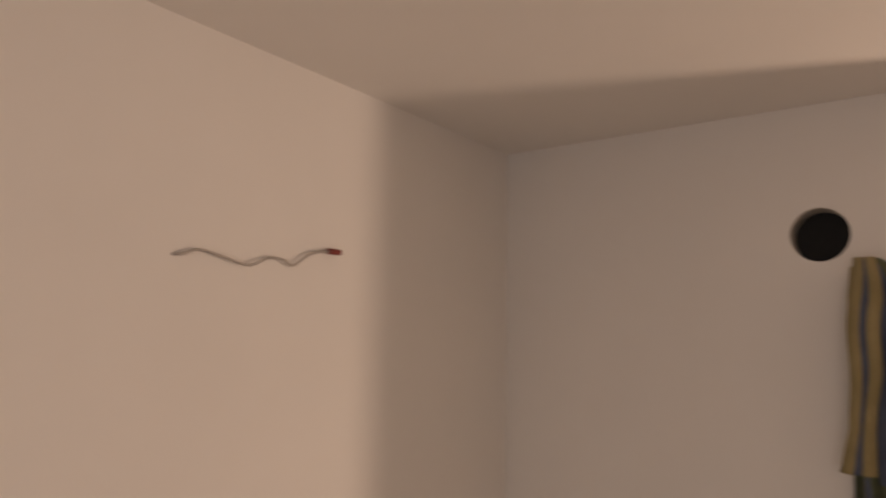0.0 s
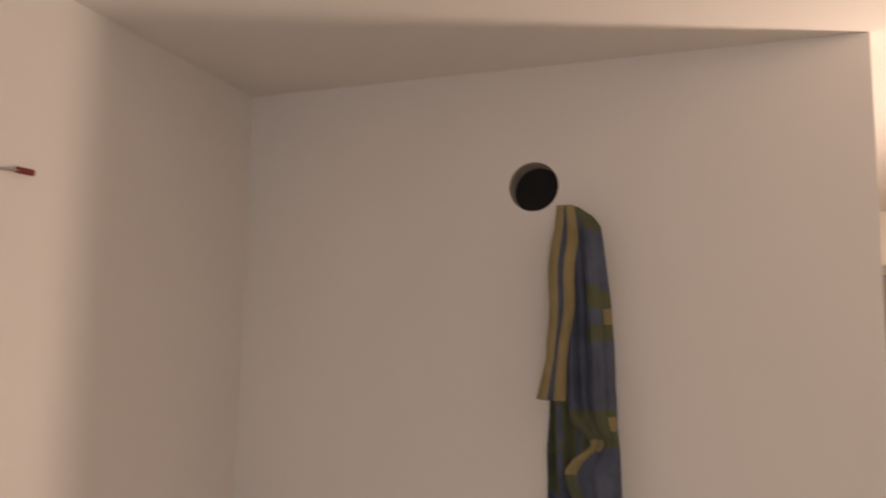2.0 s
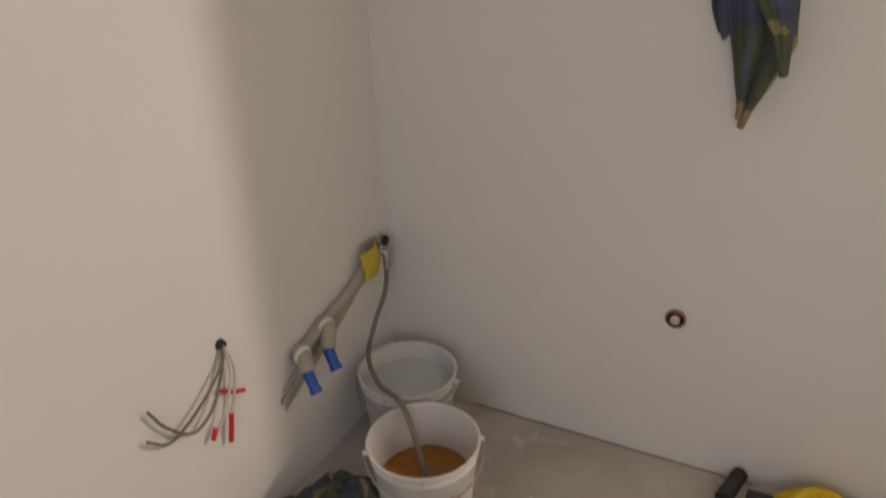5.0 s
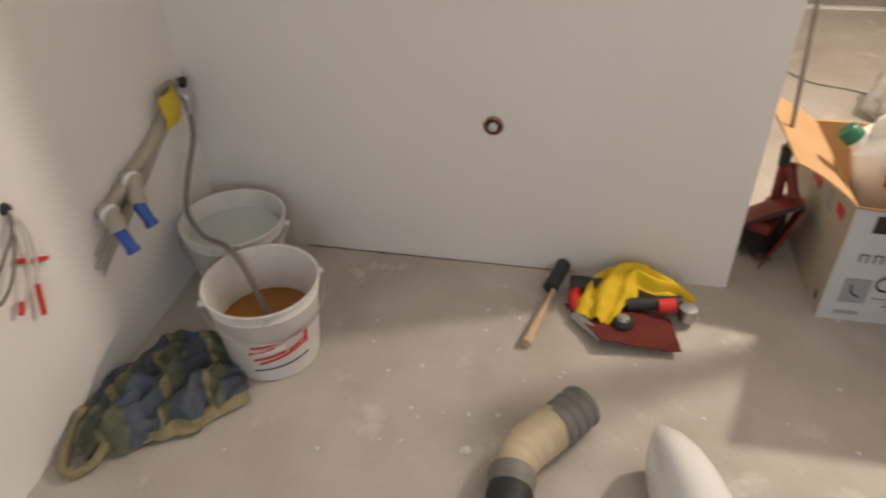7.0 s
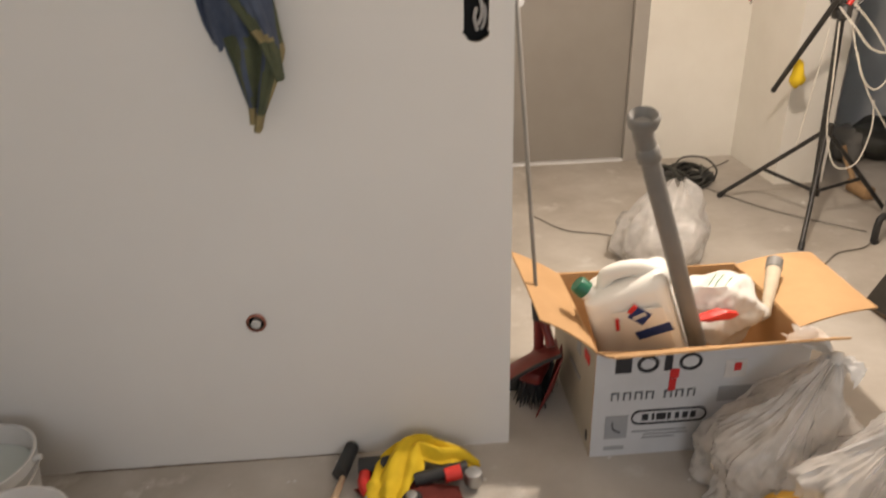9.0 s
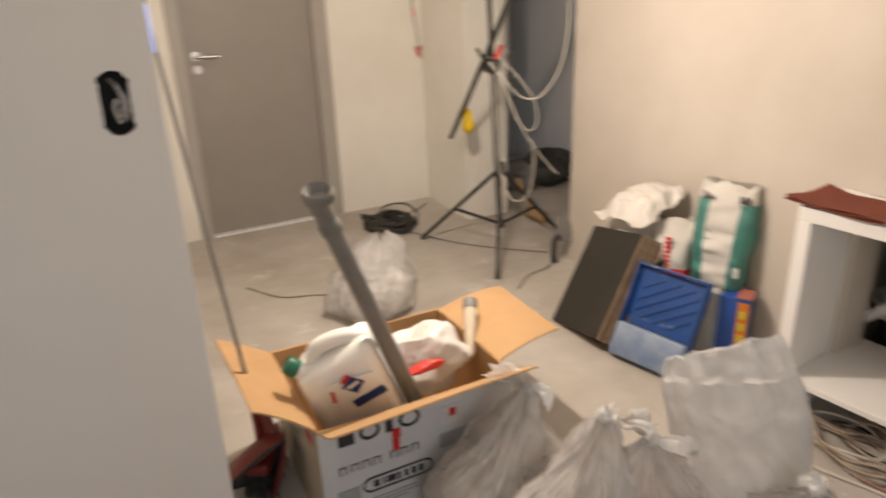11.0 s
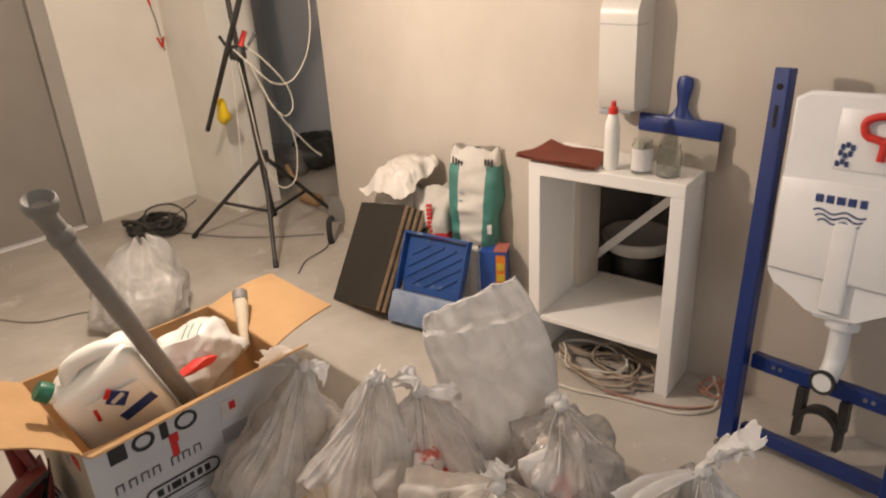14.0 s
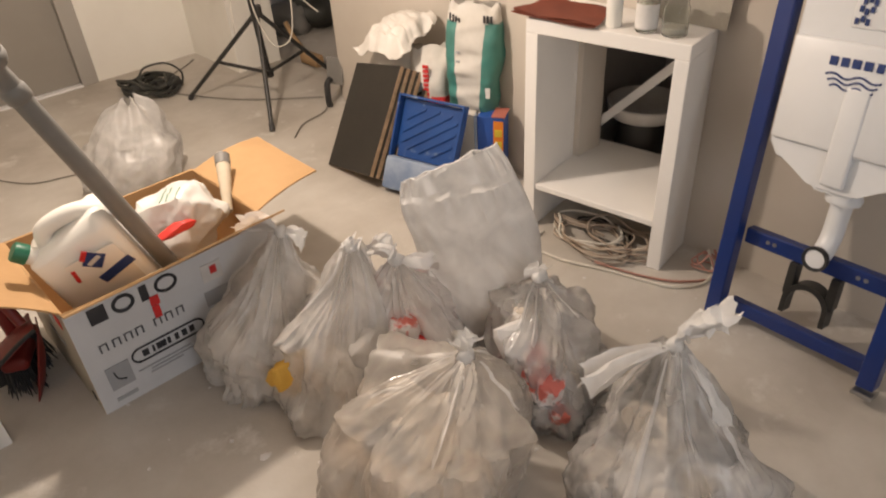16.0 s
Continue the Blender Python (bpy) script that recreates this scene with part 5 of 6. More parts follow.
rubbish_bag((2.715, -0.925, 0), 0.170, 0.18, (0.02, 0.04, 0.375), (0.03, 0.02, 0.03), 5.1, "thin film bag with red and white packaging", (13, [M_PACK_RED, M_WRAP_WHITE, M_RUBBLE_GREY, M_WRAP_WHITE]), 10, M_FILM_THIN, shoulder=0.72, wide=0.92, tail_wide=0.05, extra=(((-0.09, -0.03, 0.24), 0.03, M_PACK_RED), ((-0.09, -0.06, 0.16), 0.06, M_PACK_RED), ((-0.10, 0.02, 0.25), 0.05, M_WRAP_WHITE), ((-0.08, -0.11, 0.08), 0.035, M_PACK_RED), ((-0.03, 0.03, 0.27), 0.05, M_RUBBLE_GREY)))
rubbish_bag((2.25, -0.945, 0), 0.290, 0.285, (0.14, 0.05, 0.375), (0.015, 0.015, 0.085), 6.3, "large film bag of dusty beige rubble, tied on top", (24, [M_RUBBLE, M_RUBBLE_GREY, M_RUBBLE, M_RUBBLE_DARK, M_RUBBLE]), -20, M_FILM_DUSTY, shoulder=0.78, wide=0.80, sag=0.0, tail_wide=0.045, sides=5, ears=((-0.06, -0.10, -0.05),))
rubbish_bag((2.62, -1.36, 0), 0.28, 0.285, (0.10, 0.06, 0.415), (0.05, -0.105, 0.155), 7.7, "clear film bag of grey rubble with white knotted tail", (20, [M_RUBBLE_DARK, M_RUBBLE_GREY, M_RUBBLE_DARK, M_WRAP_WHITE, M_RUBBLE_DARK]), 15, M_FILM_THIN, shoulder=0.40, wide=0.80, tail_wide=0.17, ears=((-0.03, -0.14, -0.12), (-0.14, 0.16, -0.03), (-0.10, -0.06, -0.14)))

# tall bag whose empty top stands up
tb = thing("standing_film_bag", "tall milky film bag with its empty top standing up", "bag", pose(2.71, -0.64, 0))


def tall_f(u, w_):
    a = 2 * math.pi * u
    ca, sa = math.cos(a), math.sin(a)
    z = 0.01 + 0.62 * w_
    wd = lerp_at([(0, 0.15), (0.35, 0.185), (0.6, 0.170), (0.85, 0.150), (0.95, 0.138), (1, 0.125)], w_)
    dp = lerp_at([(0, 0.12), (0.35, 0.13), (0.6, 0.070), (0.85, 0.030), (0.96, 0.008), (1, 0.004)], w_)
    k = 1 + 0.12 * nz(1.6 * ca, 1.6 * sa, 3 * w_)
    crease = 0.012 * (ridge_noise(2.5 * ca + 2 * w_, 2.5 * sa, 4 * w_ + 3) + 0.5 * ridge_noise(5 * ca + 4 * w_, 5 * sa, 8 * w_))
    d, e = Vector((0.70, -0.71, 0)), Vector((0.71, 0.70, 0))
    lean = Vector((-0.02, 0.03, 0)) * w_ * w_ + e * 0.03 * math.sin(5.0 * w_) + d * 0.045 * math.sin(math.pi * w_)
    return d * wd * ca * k + e * (dp * sa * k + crease * (math.copysign(1, sa) * abs(sa) ** 0.5 if w_ < 0.9 else 1)) + lean + Vector((0, 0, z + 0.050 * ca * w_ ** 4 + 0.012 * nz(3 * ca, 3 * sa, 7.0) * w_ ** 3))


part("film", sheet(110, 64, tall_f), M_FILM_TALL, tb, "", True)
part("rim", tube([tall_f(k / 30, 1.0) for k in range(31)], 0.0022, 6, steps=1), M_FILM_DENSE, tb, "rolled film rim", True)
for k in range(7):
    chunk(tb, "waste", (0.05 * math.cos(k * 2.1), 0.05 * math.sin(k * 2.1), 0.05 + 0.028 * k), 0.055, (M_WRAP_WHITE, M_PACK_RED, M_RUBBLE)[k % 3], 900 + k)
wb = thing("loose_film_bag", "crumpled translucent film bag on floor behind box", "bag", pose(2.50, 1.20, 0.0))


def loose_f(u, w_):
    a = 2 * math.pi * u
    ca, sa = math.cos(a), math.sin(a)
    r = lerp_at([(0, 0.15), (0.10, 0.18), (0.45, 0.175), (0.75, 0.125), (0.92, 0.075), (1, 0.03)], w_)
    r *= 1 + 0.22 * nz(1.4 * ca, 1.4 * sa, 2.0 * w_ + 2) + 0.10 * (ridge_noise(2.4 * ca, 2.4 * sa, 3 * w_) - 0.5) + 0.06 * (ridge_noise(6 * ca, 6 * sa, 7 * w_) - 0.5)
    return Vector((r * 1.15 * ca + 0.05 * w_ * w_ - 0.02, r * sa, 0.005 + 0.36 * w_ + 0.05 * nz(2 * ca + 5, 2 * sa, 3 * w_) * min(1.0, 3 * w_)))


part("film", sheet(110, 50, loose_f), M_FILM_LOOSE, wb, "", True)
part("inner_film", sheet(70, 30, lambda u, w_: loose_f((u + 0.37) % 1.0, w_ * 0.8) * 0.80 + Vector((0.02, 0.01, 0.004))), M_FILM_LOOSE, wb, "", True)

# ---- boards, tray, sacks by the wall ----
pan = thing("plywood_panel", "black film-faced plywood panel leaning with others on sacks", "panel", None, "leaning plywood panels")
part("core", box((0, 0.001, 0), (0.335, 0.019, 0.47), 0.001), M_PLY_EDGE, pan, "bare plywood edges")
part("face_film", box((0.001, -0.0015, 0.001), (0.334, 0.0005, 0.469)), M_PLY_FACE, pan)
part("face_film", box((0.001, 0.0195, 0.001), (0.334, 0.0205, 0.469)), M_PLY_FACE, pan)
pm = basis((3.125, 0.665, 0.004), (-0.18, -0.98, 0.0), (0.27, 0.06, 0.385))
pan.matrix_world = pm
for k, off in enumerate((0.0235, 0.047, 0.0705, 0.118)):
    copy_thing(pan, pm @ pose(0.013 * (k + 1), off, 0.0))

tr = thing("paint_tray", "blue plastic roller tray smeared with dried paint", "tray", basis((3.175, 0.300, 0.004), (0.25, -0.95, 0.0), (0.17, 0.04, 0.36)) @ Matrix.Diagonal((1.14, 1.0, 1.05, 1.0)))
part("grid", box((0, 0.0, 0.13), (0.255, 0.008, 0.36), 0.003), M_TRAY, tr)
for k in range(6):
    half = (0.045, 0.085, 0.115, 0.115, 0.085, 0.045)[k]
    part("ridge", box((-half, -0.007, -0.005), (half, 0.0, 0.005), 0.002, m=pose(0.062 + 0.026 * k, 0, 0.305 - 0.024 * k, 0, -36, 0)), M_TRAY, tr)
for lo, hi in (((-0.008, -0.035, 0.0), (0.0, 0.008, 0.37)), ((0.255, -0.035, 0.0), (0.263, 0.008, 0.37)), ((-0.008, -0.035, 0.362), (0.263, 0.008, 0.372))):
    part("rim", box(lo, hi, 0.003), M_TRAY, tr)
part("well", box((-0.006, -0.055, 0.0), (0.261, 0.004, 0.13), 0.012), M_TRAY_WORN, tr, "paint-smeared tray well", True)


def sack(name, label, m, w_, h, d, bands, seed, slump=0.0):
    s = thing(name, label, "sack", m, "building material sacks")
    bm = bmesh.new()
    nu, nv = 40, 36
    rows = []
    for j in range(nv + 1):
        t = j / nv
        row = []
        for i in range(nu):
            a = 2 * math.pi * i / nu
            dd_ = d * (0.6 + 0.9 * math.sin(math.pi * min(1, 0.12 + t * 0.85)) ** 0.7) * (1 if t < 0.85 else max(0.12, 1 - (t - 0.85) * 5.5))
            x = w_ / 2 * math.copysign(abs(math.cos(a)) ** 0.6, math.cos(a)) * (1 - 0.06 * math.sin(6 * t + seed))
            y = dd_ / 2 * math.copysign(abs(math.sin(a)) ** 0.7, math.sin(a))
            n1 = nz(x * 9 + seed, y * 9, t * 5)
            n2 = nz(x * 22, y * 22 + seed, t * 11)
            row.append(bm.verts.new((x * (1 + 0.09 * n1), y + 0.022 * n1 + 0.014 * n2 - slump * t * t * 0.1, h * t + 0.02 * n1 * t + 0.012 * math.sin(7 * a) * (t > 0.93))))
        rows.append(row)
    for p, q in zip(rows, rows[1:]):
        for i in range(nu):
            f = bm.faces.new((p[i], p[(i + 1) % nu], q[(i + 1) % nu], q[i]))
            f.material_index = bands(f.calc_center_median().x / w_ + 0.5, f.calc_center_median().z / h)
    bm.faces.new(rows[0][::-1])
    bm.faces.new(rows[-1])
    part("paper", bm, [M_SACK, M_TEAL, M_INK_RED, M_INK], s, "", True)
    return s


s1 = sack("cement_sack", "half-empty white and teal paper sack against wall", basis((3.53, 0.135, 0.30), (0.42, -0.90, 0.0), (0.05, 0.0, 1.0)), 0.215, 0.40, 0.10, lambda x, z: 1 if (x < 0.27 or x > 0.74) and z < 0.86 else 0, 1.0)
for k in range(4):
    part("print_bar", box((-0.085 + 0.012 * k, -0.052, 0.345 - 0.004 * k), (-0.079 + 0.012 * k, -0.046, 0.375 - 0.006 * k)), M_INK, s1)
for k in range(3):
    part("print_bar", box((0.05 + 0.014 * k, -0.050, 0.345), (0.058 + 0.014 * k, -0.044, 0.372)), M_INK, s1)
for k in range(3):
    part("print_bar", box((-0.05, -0.079, 0.16 + 0.035 * k), (-0.035, -0.073, 0.166 + 0.035 * k)), M_INK_GREY, s1)
part("print_panel", box((0.062, -0.070, 0.06), (0.088, -0.062, 0.10)), M_WRAP_WHITE, s1)
low = thing("packet", "sealed packet of building powder standing under the sack", "packet", pose(3.52, 0.13, 0.0))
part("body", box((-0.07, -0.09, 0.0), (0.085, 0.10, 0.30), 0.02), M_SACK, low, "", True)
s2 = sack("plaster_sack", "white paper sack with red lettering behind panels", basis((3.50, 0.345, 0.0), (0.35, -0.93, 0.0), (0.03, 0.03, 1.0)), 0.19, 0.50, 0.11, lambda x, z: 2 if 0.56 < z < 0.62 else 0, 4.0)
for k in range(8):
    part("print_bar", box((-0.004, -0.082, 0.30 + 0.019 * k), (0.020, -0.074, 0.312 + 0.019 * k)), M_INK_RED, s2)
s3 = thing("crumpled_sack", "crumpled empty white sack draped over the others", "sack")
KA, KB, KC, KD = [Vector(q) for q in ((3.335, 0.665, 0.490), (3.570, 0.60, 0.560), (3.575, 0.385, 0.605), (3.365, 0.375, 0.515))]
part("film", sheet(40, 34, lambda a, b: KA.lerp(KB, a).lerp(KD.lerp(KC, a), b) + Vector((0.010 * nz(a * 6, b * 6, 3), 0.018 * nz(a * 4, b * 5, 8), 0.045 * math.sin(math.pi * a) ** 0.7 * math.sin(math.pi * min(1, b * 1.05)) ** 0.7 + 0.028 * (ridge_noise(2.6 * a + 1.8 * b, 2.0 * b - 1.5 * a, 3.0) - 0.5) + 0.010 * ridge_noise(7 * a, 6 * b, 5.0) - 0.06 * max(0.0, 0.14 - min(a, b, 1 - b)) * 4)), thick=0.004), mat("white_sack_film", (0.70, 0.665, 0.61, 1), (0.60, 0.565, 0.515, 1), 0.5, scale=9, fine=60, bump=0.2), s3, "", True)
s4 = sack("gypsum_sack", "slumped white sack of powder behind plywood", basis((3.50, 0.56, 0.0), (0.0, -1.0, 0.0), (0.0, 0.0, 1.0)), 0.26, 0.48, 0.16, lambda x, z: 0, 7.0)
bxp = thing("product_box", "small blue and orange printed carton beside tray", "carton", basis((3.452, 0.045, 0.0), (0.5, -0.86, 0.0), (0, 0, 1)))
part("carton", box((0, 0, 0), (0.11, 0.09, 0.30), 0.003), M_PACK_BLUE, bxp)
part("orange_panel", box((0.068, -0.004, 0.06), (0.108, -0.001, 0.285)), M_ORANGE, bxp, "orange printed panel")
for k in range(3):
    part("print_bar", box((0.074, -0.007, 0.12 + 0.05 * k), (0.102, -0.004, 0.15 + 0.05 * k)), M_YELLOW, bxp)
part("pale_edge", box((-0.012, -0.003, 0.0), (-0.002, 0.09, 0.30)), M_TRAY_WORN, bxp)
part("red_lid", box((0.06, -0.003, 0.301), (0.114, 0.088, 0.305)), mat("faded_red_print", (0.46, 0.16, 0.12, 1), (0.40, 0.13, 0.10, 1), 0.6), bxp)

# ---- white niche cabinet, built into the wall ----
CD = Vector((0.136, -0.9907, 0.0))      # along the front, towards the blue frame
# white paint, tinted warm for the light bounced off the walls
M_CAB = mat("bounce_warmed_white", (0.86, 0.835, 0.80, 1), (0.82, 0.795, 0.755, 1), 0.6, scale=3, fine=140, bump=0.06)
cab = thing("niche_cabinet", "white boxed-in niche cabinet with one shelf, open behind", "cabinet", basis((3.342, -0.298, 0.0), CD, (0, 0, 1)))
CW, CH, CT = 0.548, 0.776, 0.046
part("side_panel", box((0, 0, 0), (CT, 0.26, CH - CT), 0.003), M_CAB, cab)
part("side_panel", box((CW - CT, 0, 0), (CW, 0.205, CH - CT), 0.003), M_CAB, cab)
bm = box((0, 0, CH - CT), (CW, 0.2, CH))
for q in bm.verts:
    if q.co.y > 0.1:        # the back edge runs along the wall
        q.co.y = 0.278 - 0.074 * q.co.x / CW
bmesh.ops.bevel(bm, geom=list(bm.edges), offset=0.003, segments=2, profile=0.5, affect="EDGES")
part("top_panel", bm, M_CAB, cab)
part("inner_lining", box((CT - 0.012, 0.262, 0.0), (CT, 0.46, CH - CT - 0.002)), M_CAB, cab)
part("inner_lining", box((CT, 0.285, CH - CT), (CW - CT, 0.46, CH - CT + 0.012)), M_CAB, cab)
part("shelf", box((CT + 0.001, 0.004, 0.160), (CW - CT - 0.001, 0.46, 0.182), 0.003), M_CAB, cab)

sh = thing("upturned_basin", "round white enamel basin stored in dark niche", "basin", pose(3.95, -0.40, -0.045))
part("bowl", lathe([(0.0, 0.30), (0.09, 0.30), (0.13, 0.315), (0.145, 0.34), (0.15, 0.37), (0.145, 0.375), (0.12, 0.345), (0.0, 0.33)], 36), M_BUCKET, sh, "", True)
part("stand", lathe([(0.11, 0.045), (0.12, 0.06), (0.10, 0.28), (0.09, 0.30), (0.0, 0.30), (0.0, 0.045)], 28), M_BLACK_METAL, sh, "dark stand", True)
pf = thing("metal_profile", "white steel drywall profile leaning across niche", "profile")
part("channel", box((-0.021, -0.012, 0), (0.021, 0.012, 0.60), 0.002, m=basis((3.80, -0.245, 0.205), (1, 0, 0.2), (0.0, -0.70, 0.71))), M_WHITE, pf)
part("lip", box((-0.025, -0.016, 0), (-0.021, 0.016, 0.60), 0.001, m=basis((3.80, -0.245, 0.205), (1, 0, 0.2), (0.0, -0.70, 0.71))), M_WHITE, pf)
bk = thing("black_sack", "black plastic sack hanging in dark niche", "sack", pose(4.05, -0.78, 0.42))
part("film", blob((0.10, 0.12, 0.16), 4, 0.05, 8, 2.2), M_RUBBER, bk, "", True)

# ---- on the cabinet ----
paper = thing("sandpaper_stack", "stack of curled red-brown sandpaper sheets on cabinet", "sandpaper", pose(0, 0, CH + 0.002))
PA, PB, PC, PD = [Vector(q) for q in ((3.318, -0.255, 0.0), (3.475, -0.285, 0.0), (3.530, -0.490, 0.0), (3.365, -0.548, 0.0))]
for k in range(3):
    part("sheet", sheet(14, 12, lambda a, b, k=k: PA.lerp(PD, a).lerp(PB.lerp(PC, a), b) + Vector((0.004 * k, -0.003 * k, 0.003 + 0.004 * k + 0.014 * (1 - a) ** 4 + 0.014 * b ** 4 * (1 - a) + 0.006 * math.sin(4 * a + 3 * b + k) ** 2)), thick=0.0015), M_SAND, paper, "", True)


def bottle(at):
    b = thing("squeeze_bottle", "white squeeze bottle with red cap on cabinet", "bottle", pose(*at) @ Matrix.Diagonal((0.84, 0.84, 1.05, 1.0)))
    part("body", lathe([(0.0, 0.0), (0.026, 0.0), (0.029, 0.006), (0.029, 0.125), (0.027, 0.145), (0.018, 0.168), (0.014, 0.176), (0.0, 0.176)], 28), M_JERRY, b, "", True)
    c = part("cap", lathe([(0.0, 0.172), (0.018, 0.172), (0.018, 0.190), (0.012, 0.194), (0.0, 0.194)], 20), M_RED_PLASTIC, b, "red flip cap", True)
    part("nozzle", lathe([(0.0, 0.192), (0.009, 0.193), (0.010, 0.206), (0.006, 0.212), (0.0, 0.212)], 16), M_RED_PLASTIC, c, "", True)


bottle((3.432, -0.568, CH + 0.001))


def jar(at, h, r, fill, label, wrap):
    j = thing("glass_jar", label, "jar", pose(*at), "jars on the cabinet")
    part("glass", lathe([(0.0, 0.0), (r - 0.003, 0.0), (r, 0.004), (r, h * 0.8), (r - 0.005, h * 0.9), (r - 0.005, h), (r - 0.007, h), (r - 0.008, h * 0.9), (r - 0.003, h * 0.79), (r - 0.003, 0.006), (0.0, 0.005)], 32), M_GLASS, j, "", True)
    part("contents", lathe([(0.0, 0.008), (r - 0.006, 0.008), (r - 0.006, fill), (0.0, fill + 0.004)], 24), M_GROUT, j, "", True)
    if wrap:
        part("label", sheet(12, 4, lambda a, b: Vector((-(r + 0.001) * math.cos(2.6 * (a - 0.5) + 0.5), -(r + 0.001) * math.sin(2.6 * (a - 0.5) + 0.5), h * (0.12 + 0.66 * b))), thick=0.0006), M_WRAP_WHITE, j, "white paper label", True)


jar((3.452, -0.668, CH + 0.001), 0.105, 0.033, 0.03, "glass jar with white paper label on cabinet", True)
jar((3.468, -0.752, CH + 0.001), 0.098, 0.037, 0.024, "empty dusty glass jar on cabinet", False)
jar((3.545, -0.602, CH + 0.001), 0.075, 0.022, 0.02, "small squat glass jar beside bottle", False)

kn = thing("wide_taping_knife", "wide steel taping knife with blue handle against wall", "scraper", basis((3.578, -0.572, CH + 0.002), (0.0, -1.0, 0.0), (0.10, 0.0, 1.0)))
part("blade", box((0.004, 0, 0), (0.282, 0.0015, 0.10)), mat("dull_worn_steel", (0.42, 0.38, 0.32, 1), (0.33, 0.30, 0.25, 1), 0.55, metal=0.35, scale=9), kn, "worn steel blade")
part("back_plate", box((0.0, -0.009, 0.095), (0.286, 0.010, 0.155), 0.008, seg=3), M_BLUE_STEEL, kn, "", True)
part("grip", lathe([(0.0, 0.0), (0.022, 0.0), (0.019, 0.025), (0.017, 0.05), (0.024, 0.085), (0.027, 0.105), (0.022, 0.128), (0.0, 0.134)], 20, m=pose(0.145, 0.0, 0.152) @ Matrix.Diagonal((1.05, 0.55, 1, 1))), M_BLUE_STEEL, kn, "", True)
part("shoulder", lathe([(0.0, 0.0), (0.050, 0.0), (0.034, 0.014), (0.022, 0.032), (0.0, 0.034)], 20, m=pose(0.145, 0.0, 0.150) @ Matrix.Diagonal((1, 0.2, 1, 1))), M_BLUE_STEEL, kn, "", True)

# ---- dispenser on the wall ----
ds = thing("wall_dispenser", "white plastic wall dispenser with rounded top", "dispenser", pose(3.62, -0.520, 0.945))
bm = bmesh.new()
prof = [(0.0, 0.0), (-0.085, 0.0), (-0.095, 0.012), (-0.102, 0.12), (-0.104, 0.30)] + [(-0.104 + 0.075 * (1 - math.cos(a)), 0.30 + 0.075 * math.sin(a)) for a in [math.pi / 2 * k / 8 for k in range(1, 9)]] + [(0.0, 0.375)]
l, r_ = [[bm.verts.new((x, s * 0.067, z)) for x, z in prof] for s in (1, -1)]
for k in range(len(prof)):
    bm.faces.new((l[k], l[(k + 1) % len(prof)], r_[(k + 1) % len(prof)], r_[k]))
bm.faces.new(l[::-1])
bm.faces.new(r_)
bmesh.ops.bevel(bm, geom=[e for e in bm.edges if len(e.link_faces) == 2 and e.calc_face_angle(0) > 1.0 and e.verts[0].co.x < -0.01], offset=0.010, segments=3, affect="EDGES")
part("cover", bm, mat("cream_dispenser_plastic", (0.68, 0.655, 0.605, 1), (0.64, 0.615, 0.565, 1), 0.35, scale=3, fine=120, bump=0.03), ds, "", True)
part("seam", box((-0.1055, -0.0675, 0.272), (-0.03, 0.0675, 0.2745)), M_INK_GREY, ds)
part("outlet_slot", box((-0.08, -0.05, -0.012), (-0.02, 0.05, 0.0), 0.004), M_INK_GREY, ds)
part("lever", box((-0.10, 0.01, -0.02), (-0.05, 0.062, -0.002), 0.005), M_INK_GREY, ds)

# ---- cistern frame ----
cf = thing("cistern_frame", "blue steel toilet mounting frame with white plastic cistern", "frame", basis((3.315, -1.072, 0.0), (-0.10, -0.995, 0.0), (0.19, 0.045, 1.13)))
FWD, FH = 0.50, 1.145
for x0 in (0.0, FWD - 0.045):
    leg = part("upright", box((x0, -0.02, 0.025), (x0 + 0.045, 0.025, FH if x0 == 0 else FH), 0.004), M_BLUE_STEEL, cf)
    part("foot", box((x0 - 0.004, -0.025, 0.0), (x0 + 0.049, 0.03, 0.012), 0.003), M_STEEL, leg, "zinc foot plate")
    # flat black marks paint the dark inside of the slots
    part("slot", rod((x0 + 0.0225, -0.0215, FH - 0.05), (x0 + 0.0225, -0.0195, FH - 0.05), 0.009, seg=14), M_BLACK, leg)
    part("slot", box((x0 + 0.018, -0.0215, FH - 0.16), (x0 + 0.027, -0.0195, FH - 0.10)), M_BLACK, leg)
part("cross_bar", box((0.0455, -0.015, 0.265), (FWD - 0.0455, 0.02, 0.312), 0.004), M_BLUE_STEEL, cf)
part("cross_bar", box((0.0455, -0.015, 0.035), (FWD - 0.0455, 0.02, 0.075), 0.004), M_BLUE_STEEL, cf)
for x0 in (0.115, 0.135, 0.365, 0.385):
    part("bolt_hole", rod((x0, -0.0165, 0.290), (x0, -0.0135, 0.290), 0.006, seg=12), M_STEEL, cf)
# tank with a funnel-shaped lower edge
bm = bmesh.new()
outl = [(0.062, 1.07), (0.062, 0.585), (0.085, 0.552), (0.155, 0.535), (0.190, 0.512), (0.205, 0.490), (0.295, 0.490), (0.31, 0.512), (0.345, 0.535), (0.415, 0.552), (0.438, 0.585), (0.438, 1.07), (0.40, 1.09), (0.10, 1.09)]
f_, b_ = [[bm.verts.new((x, y, z)) for x, z in outl] for y in (-0.045, 0.055)]
for k in range(len(outl)):
    bm.faces.new((f_[k], f_[(k + 1) % len(outl)], b_[(k + 1) % len(outl)], b_[k]))
bm.faces.new(f_[::-1])
bm.faces.new(b_)
